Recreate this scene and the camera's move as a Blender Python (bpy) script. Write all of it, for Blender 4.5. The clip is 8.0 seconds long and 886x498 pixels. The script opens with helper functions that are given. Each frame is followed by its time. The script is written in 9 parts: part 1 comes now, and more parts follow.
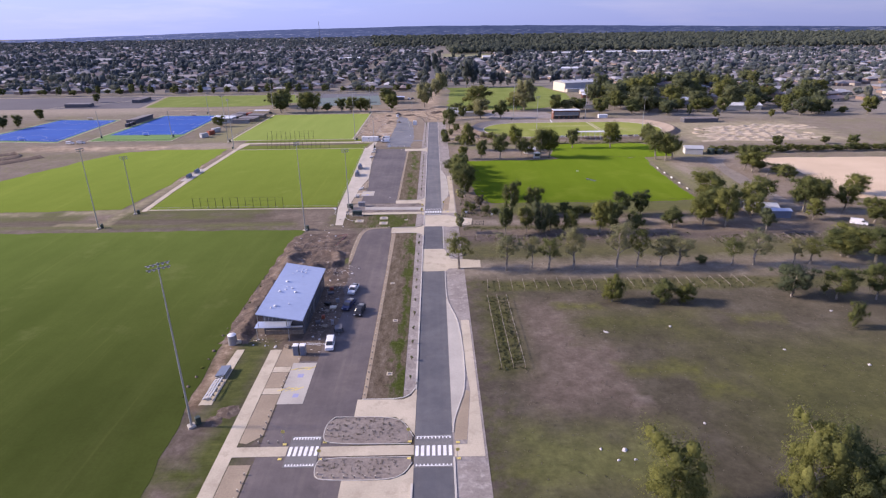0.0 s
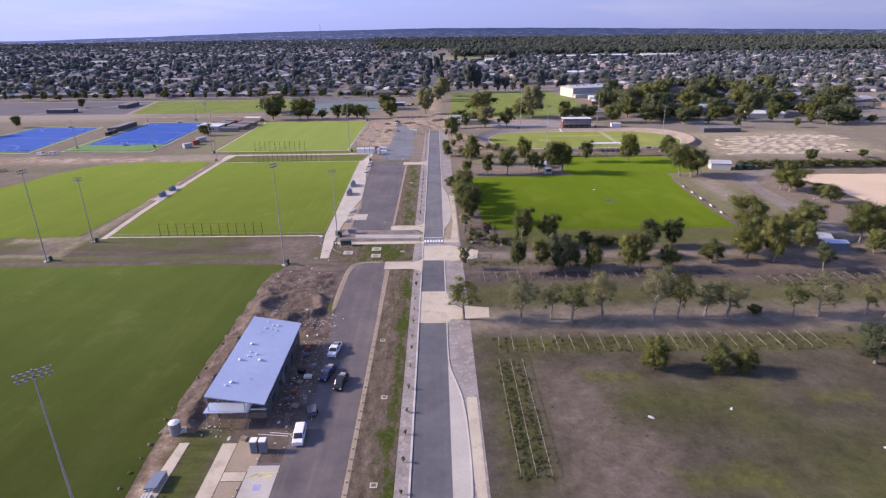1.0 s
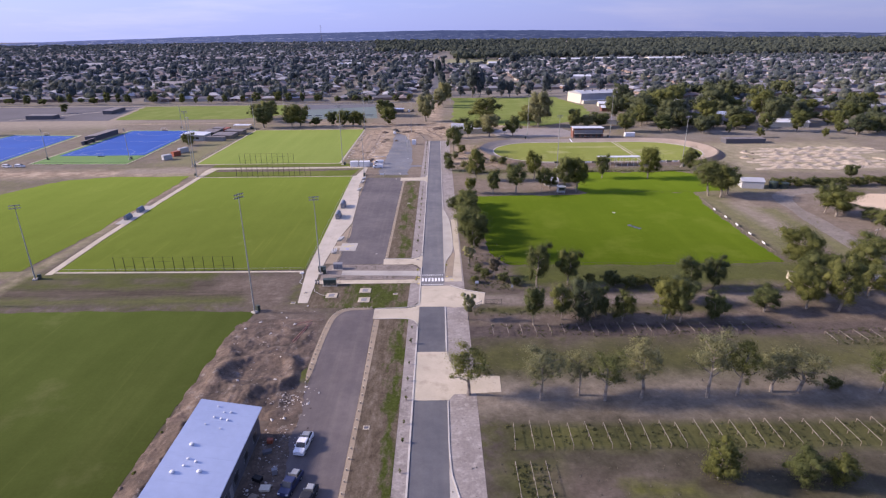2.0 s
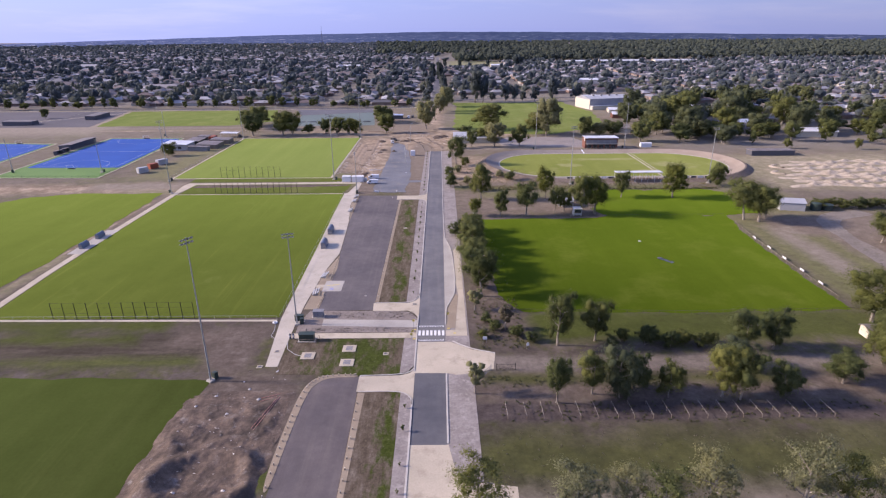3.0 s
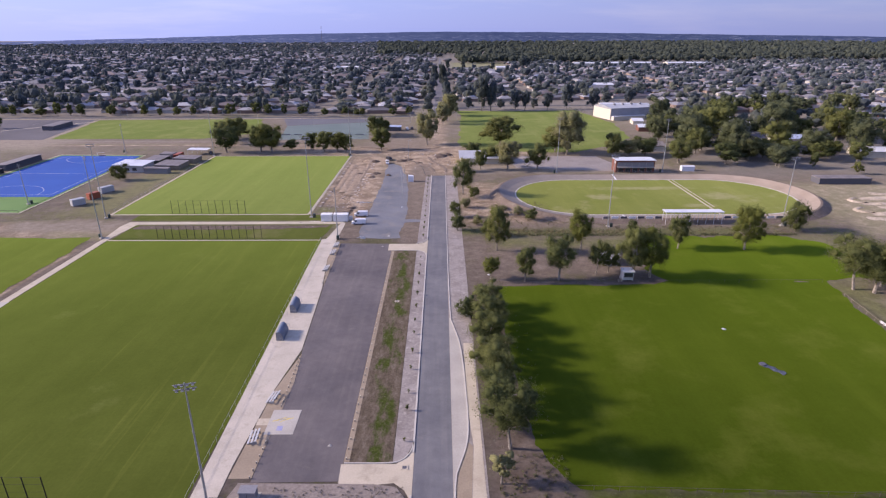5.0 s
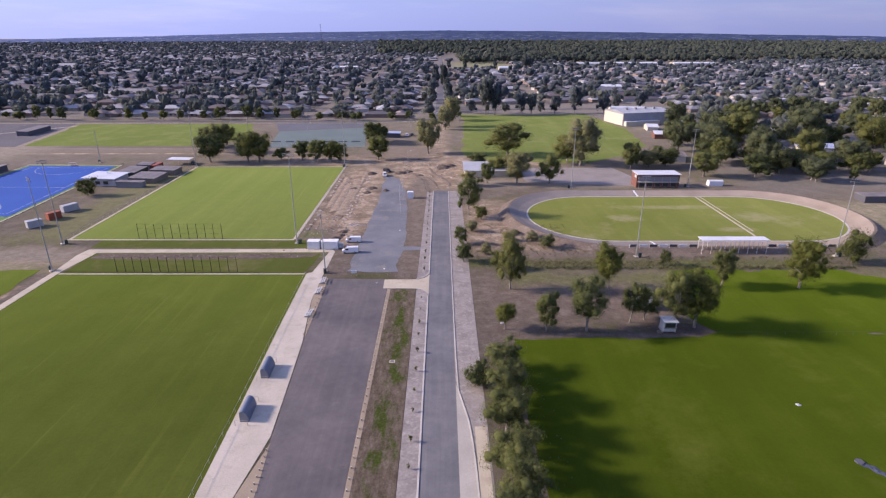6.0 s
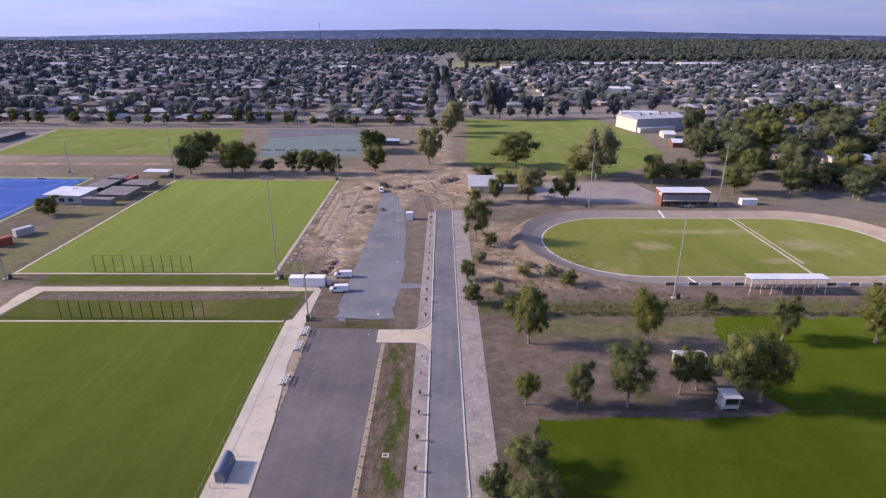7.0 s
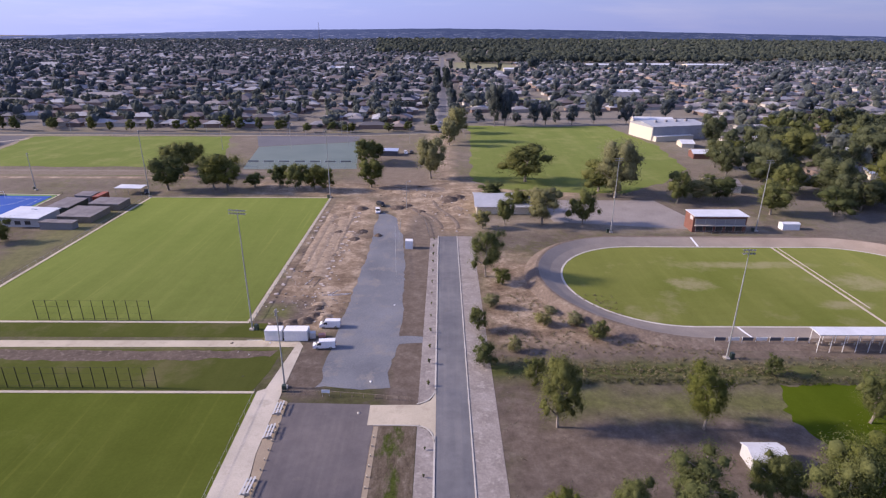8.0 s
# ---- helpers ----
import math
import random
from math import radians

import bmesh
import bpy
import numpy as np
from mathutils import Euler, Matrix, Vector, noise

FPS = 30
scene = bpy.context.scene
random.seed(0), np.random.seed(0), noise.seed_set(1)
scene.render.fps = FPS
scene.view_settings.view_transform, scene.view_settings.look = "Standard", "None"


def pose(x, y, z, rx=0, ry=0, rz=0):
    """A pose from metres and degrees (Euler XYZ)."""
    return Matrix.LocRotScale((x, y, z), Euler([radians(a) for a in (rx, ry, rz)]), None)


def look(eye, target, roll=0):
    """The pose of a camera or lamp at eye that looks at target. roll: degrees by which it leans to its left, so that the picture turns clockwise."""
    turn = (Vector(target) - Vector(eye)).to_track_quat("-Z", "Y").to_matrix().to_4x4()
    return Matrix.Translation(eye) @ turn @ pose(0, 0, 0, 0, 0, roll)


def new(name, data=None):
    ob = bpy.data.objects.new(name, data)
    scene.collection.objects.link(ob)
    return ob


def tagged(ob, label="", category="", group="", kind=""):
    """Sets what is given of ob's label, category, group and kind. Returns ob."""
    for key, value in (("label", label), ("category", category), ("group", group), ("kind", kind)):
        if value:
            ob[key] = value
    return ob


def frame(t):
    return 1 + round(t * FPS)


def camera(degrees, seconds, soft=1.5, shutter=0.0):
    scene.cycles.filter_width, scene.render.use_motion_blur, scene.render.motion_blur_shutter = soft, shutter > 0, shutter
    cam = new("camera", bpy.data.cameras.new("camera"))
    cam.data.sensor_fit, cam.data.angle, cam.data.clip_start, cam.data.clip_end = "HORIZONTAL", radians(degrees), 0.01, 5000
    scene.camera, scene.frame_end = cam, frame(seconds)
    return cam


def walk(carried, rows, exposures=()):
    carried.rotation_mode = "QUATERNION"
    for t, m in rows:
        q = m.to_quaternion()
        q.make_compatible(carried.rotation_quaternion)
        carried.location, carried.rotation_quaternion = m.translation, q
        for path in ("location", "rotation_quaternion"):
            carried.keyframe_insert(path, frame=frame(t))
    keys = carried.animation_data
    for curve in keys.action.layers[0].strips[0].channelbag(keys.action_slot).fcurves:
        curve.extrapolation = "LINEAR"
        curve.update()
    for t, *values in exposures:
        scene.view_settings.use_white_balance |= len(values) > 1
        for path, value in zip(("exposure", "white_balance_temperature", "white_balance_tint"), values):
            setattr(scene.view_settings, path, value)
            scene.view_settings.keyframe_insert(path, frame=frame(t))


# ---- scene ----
# ---------------------------------------------------------------- camera
cam = camera(76.0, 8.0, soft=1.25)
PATH = [
    (0.0, 0.373, -1.797, 61.303, 68.608, 0.668, -0.932),
    (0.5, 0.571, 12.040, 61.330, 68.709, 0.616, -0.823),
    (1.0, 0.817, 25.865, 61.368, 68.815, 0.563, -0.721),
    (1.5, 1.071, 39.676, 61.422, 68.919, 0.509, -0.626),
    (3.0, 1.563, 80.996, 61.705, 69.142, 0.342, -0.383),
    (3.5, 1.558, 94.722, 61.851, 69.173, 0.284, -0.318),
    (4.0, 1.441, 108.419, 62.029, 69.180, 0.225, -0.260),
    (4.5, 1.206, 122.085, 62.241, 69.163, 0.166, -0.210),
    (6.0, -0.211, 162.870, 63.117, 69.006, -0.018, -0.108),
    (6.5, -0.75, 176.383, 63.500, 68.938, -0.081, -0.091),
    (7.0, -1.38, 189.852, 63.934, 68.875, -0.144, -0.082),
    (7.5, -2.08, 203.273, 64.422, 68.830, -0.208, -0.082),
    (8.0, -2.80, 216.643, 64.967, 68.814, -0.274, -0.092),
]
walk(cam, [(t, pose(x, y, z, rx, ry, rz)) for t, x, y, z, rx, ry, rz in PATH],
     exposures=[(0.0, 1.00, 6700, 25), (8.0, 0.89, 6700, 25)])

# ---------------------------------------------------------------- sky and sun
SUN_ELEVATION, SUN_FROM = 25.0, 273.0  # degrees; bearing clockwise from +y
world = bpy.data.worlds.new("sky")
scene.world = world
world.use_nodes = True
wn, wl = world.node_tree.nodes, world.node_tree.links
wn.clear()
sky = wn.new("ShaderNodeTexSky")
sky.sky_type = "NISHITA"
sky.sun_disc = False
sky.sun_elevation, sky.sun_rotation = radians(SUN_ELEVATION), radians(SUN_FROM)
sky.air_density, sky.dust_density, sky.ozone_density = 1.0, 0.6, 4.0
wco = wn.new("ShaderNodeTexCoord")
wmap = wn.new("ShaderNodeMapping")
wmap.inputs["Scale"].default_value = (1.0, 1.0, 9.0)
wnoise = wn.new("ShaderNodeTexNoise")
wnoise.inputs["Scale"].default_value = 2.2
wnoise.inputs["Detail"].default_value = 7.0
wnoise.inputs["Roughness"].default_value = 0.6
wramp = wn.new("ShaderNodeValToRGB")
wramp.color_ramp.elements[0].position, wramp.color_ramp.elements[1].position = 0.48, 0.72
wramp.color_ramp.elements[1].color = (0.9, 0.9, 0.9, 1)
wmix = wn.new("ShaderNodeMixRGB")
wbg = wn.new("ShaderNodeBackground")
wbg.inputs["Strength"].default_value = 0.15
wout = wn.new("ShaderNodeOutputWorld")
wsep = wn.new("ShaderNodeSeparateXYZ")
whaze = wn.new("ShaderNodeMapRange")
whaze.inputs["From Min"].default_value, whaze.inputs["From Max"].default_value = 0.0, 0.5
whaze.inputs["To Min"].default_value, whaze.inputs["To Max"].default_value = 0.92, 0.64
wmax = wn.new("ShaderNodeMath")
wmax.operation = "MAXIMUM"
wl.new(wco.outputs["Generated"], wsep.inputs[0])
wl.new(wsep.outputs["Z"], whaze.inputs["Value"])
wl.new(whaze.outputs["Result"], wmax.inputs[0])
wtone = wn.new("ShaderNodeMixRGB")
wtone.inputs["Color1"].default_value, wtone.inputs["Color2"].default_value = (1.48, 1.95, 4.0, 1), (2.18, 2.50, 4.15, 1)
wl.new(wco.outputs["Generated"], wmap.inputs["Vector"])
wl.new(wmap.outputs["Vector"], wnoise.inputs["Vector"])
wl.new(wnoise.outputs["Fac"], wramp.inputs["Fac"])
wl.new(wramp.outputs["Color"], wtone.inputs["Fac"])
# the haze is brighter on the sun's side
wside = wn.new("ShaderNodeMapRange")
wside.inputs["From Min"].default_value, wside.inputs["From Max"].default_value = -0.7, 0.7
wside.inputs["To Min"].default_value, wside.inputs["To Max"].default_value = 1.00, 0.50
wl.new(wsep.outputs["X"], wside.inputs["Value"])
wshade = wn.new("ShaderNodeVectorMath")
wshade.operation = "SCALE"
wl.new(wtone.outputs["Color"], wshade.inputs[0])
wl.new(wside.outputs["Result"], wshade.inputs["Scale"])
wl.new(wshade.outputs["Vector"], wmix.inputs["Color2"])
wl.new(wmax.outputs["Value"], wmix.inputs["Fac"])
wl.new(sky.outputs["Color"], wmix.inputs["Color1"])
wl.new(wmix.outputs["Color"], wbg.inputs["Color"])
wl.new(wbg.outputs["Background"], wout.inputs["Surface"])

sun_data = bpy.data.lights.new("sun", "SUN")
sun_data.energy, sun_data.angle, sun_data.color = 3.55, radians(6.0), (1.0, 0.90, 0.75)
sun = new("sun", sun_data)
_b, _e = radians(SUN_FROM), radians(SUN_ELEVATION)
sun.matrix_world = look((math.sin(_b) * math.cos(_e) * 300, math.cos(_b) * math.cos(_e) * 300, math.sin(_e) * 300), (0, 0, 0))


# ---------------------------------------------------------------- materials
def nodes_of(name):
    m = bpy.data.materials.new(name)
    m.use_nodes = True
    nt = m.node_tree
    return m, nt, nt.nodes["Principled BSDF"]


def noise_node(nt, vec, scale, detail=4.0, rough=0.55):
    n = nt.nodes.new("ShaderNodeTexNoise")
    n.inputs["Scale"].default_value, n.inputs["Detail"].default_value, n.inputs["Roughness"].default_value = scale, detail, rough
    nt.links.new(vec, n.inputs["Vector"])
    return n.outputs["Fac"]


def ramp_node(nt, fac, *stops):
    r = nt.nodes.new("ShaderNodeValToRGB")
    e = r.color_ramp.elements
    while len(e) < len(stops):
        e.new(0.5)
    for k, (p, c) in enumerate(stops):
        e[k].position, e[k].color = p, (*c, 1) if len(c) == 3 else c
    nt.links.new(fac, r.inputs["Fac"])
    return r.outputs["Color"]


def mix_node(nt, fac, a, b, mode="MIX"):
    n = nt.nodes.new("ShaderNodeMixRGB")
    n.blend_type = mode
    for value, key in ((fac, "Fac"), (a, "Color1"), (b, "Color2")):
        if isinstance(value, bpy.types.NodeSocket):
            nt.links.new(value, n.inputs[key])
        else:
            n.inputs[key].default_value = value if key == "Fac" else (*value, 1)
    return n.outputs["Color"]


def math_node(nt, op, a, b=0.0, clamp=False):
    n = nt.nodes.new("ShaderNodeMath")
    n.operation, n.use_clamp = op, clamp
    for k, v in enumerate((a, b)):
        if isinstance(v, bpy.types.NodeSocket):
            nt.links.new(v, n.inputs[k])
        else:
            n.inputs[k].default_value = v
    return n.outputs["Value"]


def object_vec(nt):
    return nt.nodes.new("ShaderNodeTexCoord").outputs["Object"]


def bump_node(nt, bsdf, height, strength, distance):
    b = nt.nodes.new("ShaderNodeBump")
    b.inputs["Strength"].default_value, b.inputs["Distance"].default_value = strength, distance
    nt.links.new(height, b.inputs["Height"])
    nt.links.new(b.outputs["Normal"], bsdf.inputs["Normal"])


def nap(bsdf, weight, tint, rough=0.32):
    """Upright blades or dry stalks catch the light when seen flat: a soft sheen."""
    bsdf.inputs["Sheen Weight"].default_value, bsdf.inputs["Sheen Roughness"].default_value = weight, rough
    bsdf.inputs["Sheen Tint"].default_value = (*tint, 1)


def surface(name, dark, light, large, fine, rough=0.85, bump=0.3, depth=0.02, metal=0.0, third=None, spec=0.3, grain=0.35):
    """A worn matt surface: patches at the size 1/large, grain at 1/fine."""
    m, nt, bsdf = nodes_of(name)
    v = object_vec(nt)
    col = ramp_node(nt, noise_node(nt, v, large, 5.0), (0.32, dark), (0.68, light))
    if third:
        col = mix_node(nt, ramp_node(nt, noise_node(nt, v, large * 2.7, 6.0, 0.65), (0.52, (0, 0, 0)), (0.68, (1, 1, 1))), col, third)
    f = noise_node(nt, v, fine, 3.0, 0.7)
    g = ramp_node(nt, f, (0.25, (1 - grain,) * 3), (0.75, (1 + grain * 0.4,) * 3))
    col = mix_node(nt, 1.0, col, g, "MULTIPLY")
    nt.links.new(col, bsdf.inputs["Base Color"])
    bsdf.inputs["Roughness"].default_value, bsdf.inputs["Metallic"].default_value = rough, metal
    bsdf.inputs["Specular IOR Level"].default_value = spec
    if bump:
        bump_node(nt, bsdf, f, bump, depth)
    return m


def driven(name, dark, light, worn, rough=0.9):
    """Asphalt with wheel tracks and drag marks running along y, and fine chips."""
    m, nt, bsdf = nodes_of(name)
    v = object_vec(nt)
    mp = nt.nodes.new("ShaderNodeMapping")
    mp.inputs["Scale"].default_value = (1.0, 0.035, 1.0)
    nt.links.new(v, mp.inputs["Vector"])
    col = ramp_node(nt, noise_node(nt, v, 0.05, 5.0), (0.3, dark), (0.7, light))
    streak = ramp_node(nt, noise_node(nt, mp.outputs["Vector"], 0.75, 4.0, 0.6), (0.45, (0, 0, 0)), (0.75, (0.34, 0.34, 0.34)))
    col = mix_node(nt, streak, col, worn)
    spot = ramp_node(nt, noise_node(nt, v, 0.4, 6.0, 0.7), (0.3, (0.88,) * 3), (0.7, (1.08,) * 3))
    col = mix_node(nt, 1.0, col, spot, "MULTIPLY")
    cloud = ramp_node(nt, noise_node(nt, v, 0.09, 5.0, 0.6), (0.36, (0.84, 0.84, 0.86)), (0.64, (1.12, 1.10, 1.07)))
    col = mix_node(nt, 1.0, col, cloud, "MULTIPLY")
    dust = ramp_node(nt, noise_node(nt, v, 0.22, 8.0, 0.75), (0.60, (0, 0, 0)), (0.74, (0.35, 0.35, 0.35)))
    col = mix_node(nt, dust, col, (0.24, 0.205, 0.175))
    f = noise_node(nt, v, 6.0, 3.0, 0.7)
    col = mix_node(nt, 1.0, col, ramp_node(nt, f, (0.25, (0.88,) * 3), (0.75, (1.09,) * 3)), "MULTIPLY")
    nt.links.new(col, bsdf.inputs["Base Color"])
    bsdf.inputs["Roughness"].default_value, bsdf.inputs["Specular IOR Level"].default_value = rough, 0.25
    bump_node(nt, bsdf, f, 0.3, 0.01)
    return m


def patchy_strip(name, x, half, cover):
    """Bare brown soil with sown grass coming up in ragged drifts about x, and dry straw."""
    m, nt, bsdf = nodes_of(name)
    v = object_vec(nt)
    mp = nt.nodes.new("ShaderNodeMapping")
    mp.inputs["Scale"].default_value = (1.0, 0.4, 1.0)
    nt.links.new(v, mp.inputs["Vector"])
    soil = ramp_node(nt, noise_node(nt, mp.outputs["Vector"], 0.7, 8.0, 0.75), (0.3, (0.060, 0.046, 0.033)), (0.48, (0.112, 0.088, 0.065)), (0.62, (0.165, 0.134, 0.104)), (0.76, (0.25, 0.215, 0.175)))
    grass = ramp_node(nt, noise_node(nt, v, 0.9, 8.0, 0.75), (0.3, (0.030, 0.042, 0.010)), (0.55, (0.056, 0.072, 0.018)), (0.75, (0.105, 0.115, 0.036)))
    sep = nt.nodes.new("ShaderNodeSeparateXYZ")
    nt.links.new(v, sep.inputs[0])
    d = math_node(nt, "DIVIDE", math_node(nt, "ABSOLUTE", math_node(nt, "SUBTRACT", sep.outputs[0], x)), half)
    n = noise_node(nt, mp.outputs["Vector"], 0.28, 9.0, 0.72)
    fac = math_node(nt, "MULTIPLY", math_node(nt, "SUBTRACT", math_node(nt, "ADD", math_node(nt, "MULTIPLY", n, 6.5), cover - 3.25), d), 1.4, True)
    col = mix_node(nt, fac, soil, grass)
    straw = ramp_node(nt, noise_node(nt, v, 1.3, 7.0, 0.8), (0.58, (0, 0, 0)), (0.70, (0.7, 0.7, 0.7)))
    col = mix_node(nt, straw, col, (0.19, 0.165, 0.115))
    f = noise_node(nt, v, 2.3, 5.0, 0.75)
    col = mix_node(nt, 1.0, col, ramp_node(nt, f, (0.2, (0.62,) * 3), (0.8, (1.3,) * 3)), "MULTIPLY")
    nt.links.new(col, bsdf.inputs["Base Color"])
    bsdf.inputs["Roughness"].default_value, bsdf.inputs["Specular IOR Level"].default_value = 1.0, 0.0
    nap(bsdf, 0.2, (0.5, 0.5, 0.3))
    bump_node(nt, bsdf, f, 0.6, 0.1)
    return m


def picked(name, colours, rough=0.8, metal=0.0, fine=2.0, island=False, spec=0.3):
    """One of some colours for each object (or each loose piece), with grain."""
    m, nt, bsdf = nodes_of(name)
    pick = nt.nodes.new("ShaderNodeNewGeometry").outputs["Random Per Island"] if island else nt.nodes.new("ShaderNodeObjectInfo").outputs["Random"]
    col = ramp_node(nt, pick, *[(k / len(colours), c) for k, c in enumerate(colours)])
    col.node.color_ramp.interpolation = "CONSTANT"
    v = object_vec(nt)
    g = ramp_node(nt, noise_node(nt, v, fine, 4.0, 0.65), (0.25, (0.72,) * 3), (0.75, (1.12,) * 3))
    nt.links.new(mix_node(nt, 1.0, col, g, "MULTIPLY"), bsdf.inputs["Base Color"])
    bsdf.inputs["Roughness"].default_value, bsdf.inputs["Metallic"].default_value = rough, metal
    bsdf.inputs["Specular IOR Level"].default_value = spec
    return m


def plain(name, colour, rough=0.5, metal=0.0, spec=0.4):
    m, nt, bsdf = nodes_of(name)
    g = ramp_node(nt, noise_node(nt, object_vec(nt), 3.0, 4.0), (0.3, tuple(c * 0.85 for c in colour)), (0.7, colour))
    nt.links.new(g, bsdf.inputs["Base Color"])
    bsdf.inputs["Roughness"].default_value, bsdf.inputs["Metallic"].default_value = rough, metal
    bsdf.inputs["Specular IOR Level"].default_value = spec
    return m


def turf(name, dark, light, dry, stripes=0.0, angle=0.0, dryness=0.5, sheen=0.75, worn=()):
    """Mown grass: broad tone, mowing bands, dry scuffs, blade grain; worn: bare spots as x, y, half sizes."""
    m, nt, bsdf = nodes_of(name)
    v = object_vec(nt)
    col = ramp_node(nt, noise_node(nt, v, 0.018, 4.0), (0.3, dark), (0.7, light))
    if stripes:
        mp = nt.nodes.new("ShaderNodeMapping")
        mp.inputs["Rotation"].default_value = (0, 0, radians(angle))
        nt.links.new(v, mp.inputs["Vector"])
        w = nt.nodes.new("ShaderNodeTexWave")
        w.inputs["Scale"].default_value, w.inputs["Distortion"].default_value, w.inputs["Detail Scale"].default_value = stripes, 1.5, 0.3
        nt.links.new(mp.outputs["Vector"], w.inputs["Vector"])
        col = mix_node(nt, 1.0, col, ramp_node(nt, w.outputs["Fac"], (0.2, (0.975,) * 3), (0.8, (1.02,) * 3)), "MULTIPLY")
    lines = nt.nodes.new("ShaderNodeMapping")
    lines.inputs["Rotation"].default_value, lines.inputs["Scale"].default_value = (0, 0, radians(-31)), (0.10, 0.006, 1.0)
    nt.links.new(v, lines.inputs["Vector"])
    faint = noise_node(nt, lines.outputs["Vector"], 1.0, 5.0, 0.7)
    col = mix_node(nt, 1.0, col, ramp_node(nt, faint, (0.35, (0.88, 0.90, 0.86)), (0.55, (1.0, 1.0, 1.0)), (0.72, (1.22, 1.16, 1.25))), "MULTIPLY")
    if stripes:
        scars = nt.nodes.new("ShaderNodeMapping")
        scars.inputs["Scale"].default_value = (0.62, 0.016, 1.0)
        nt.links.new(v, scars.inputs["Vector"])
        col = mix_node(nt, 1.0, col, ramp_node(nt, noise_node(nt, scars.outputs["Vector"], 1.0, 4.0, 0.6), (0.60, (1.0, 1.0, 1.0)), (0.72, (1.30, 1.22, 1.30))), "MULTIPLY")
    patch = ramp_node(nt, noise_node(nt, v, 0.06, 7.0, 0.65), (dryness + 0.1, (0, 0, 0)), (dryness + 0.3, (0.75, 0.75, 0.75)))
    col = mix_node(nt, patch, col, dry)
    col = mix_node(nt, 1.0, col, ramp_node(nt, noise_node(nt, v, 0.3, 6.0, 0.7), (0.3, (0.93, 0.92, 0.92)), (0.7, (1.06, 1.06, 1.08))), "MULTIPLY")
    if worn:
        sep = nt.nodes.new("ShaderNodeSeparateXYZ")
        nt.links.new(v, sep.inputs[0])
        edge = math_node(nt, "MULTIPLY", noise_node(nt, v, 0.22, 7.0, 0.75), 3.4)
    for cx, cy, hx, hy in worn:
        dx = math_node(nt, "DIVIDE", math_node(nt, "SUBTRACT", sep.outputs[0], cx), hx)
        dy = math_node(nt, "DIVIDE", math_node(nt, "SUBTRACT", sep.outputs[1], cy), hy)
        d = math_node(nt, "ADD", math_node(nt, "MULTIPLY", dx, dx), math_node(nt, "MULTIPLY", dy, dy))
        col = mix_node(nt, math_node(nt, "MULTIPLY", math_node(nt, "SUBTRACT", math_node(nt, "SUBTRACT", edge, 0.7), d, True), 0.7, True), col, dry)
    f = noise_node(nt, v, 1.7, 5.0, 0.75)
    col = mix_node(nt, 1.0, col, ramp_node(nt, f, (0.25, (0.87,) * 3), (0.75, (1.10,) * 3)), "MULTIPLY")
    nt.links.new(col, bsdf.inputs["Base Color"])
    bsdf.inputs["Roughness"].default_value, bsdf.inputs["Specular IOR Level"].default_value = 1.0, 0.0
    nap(bsdf, sheen, (min(1.0, light[0] * 4.9), min(1.0, light[1] * 5.6), light[2] * 5.2))
    bump_node(nt, bsdf, f, 0.25, 0.05)
    return m


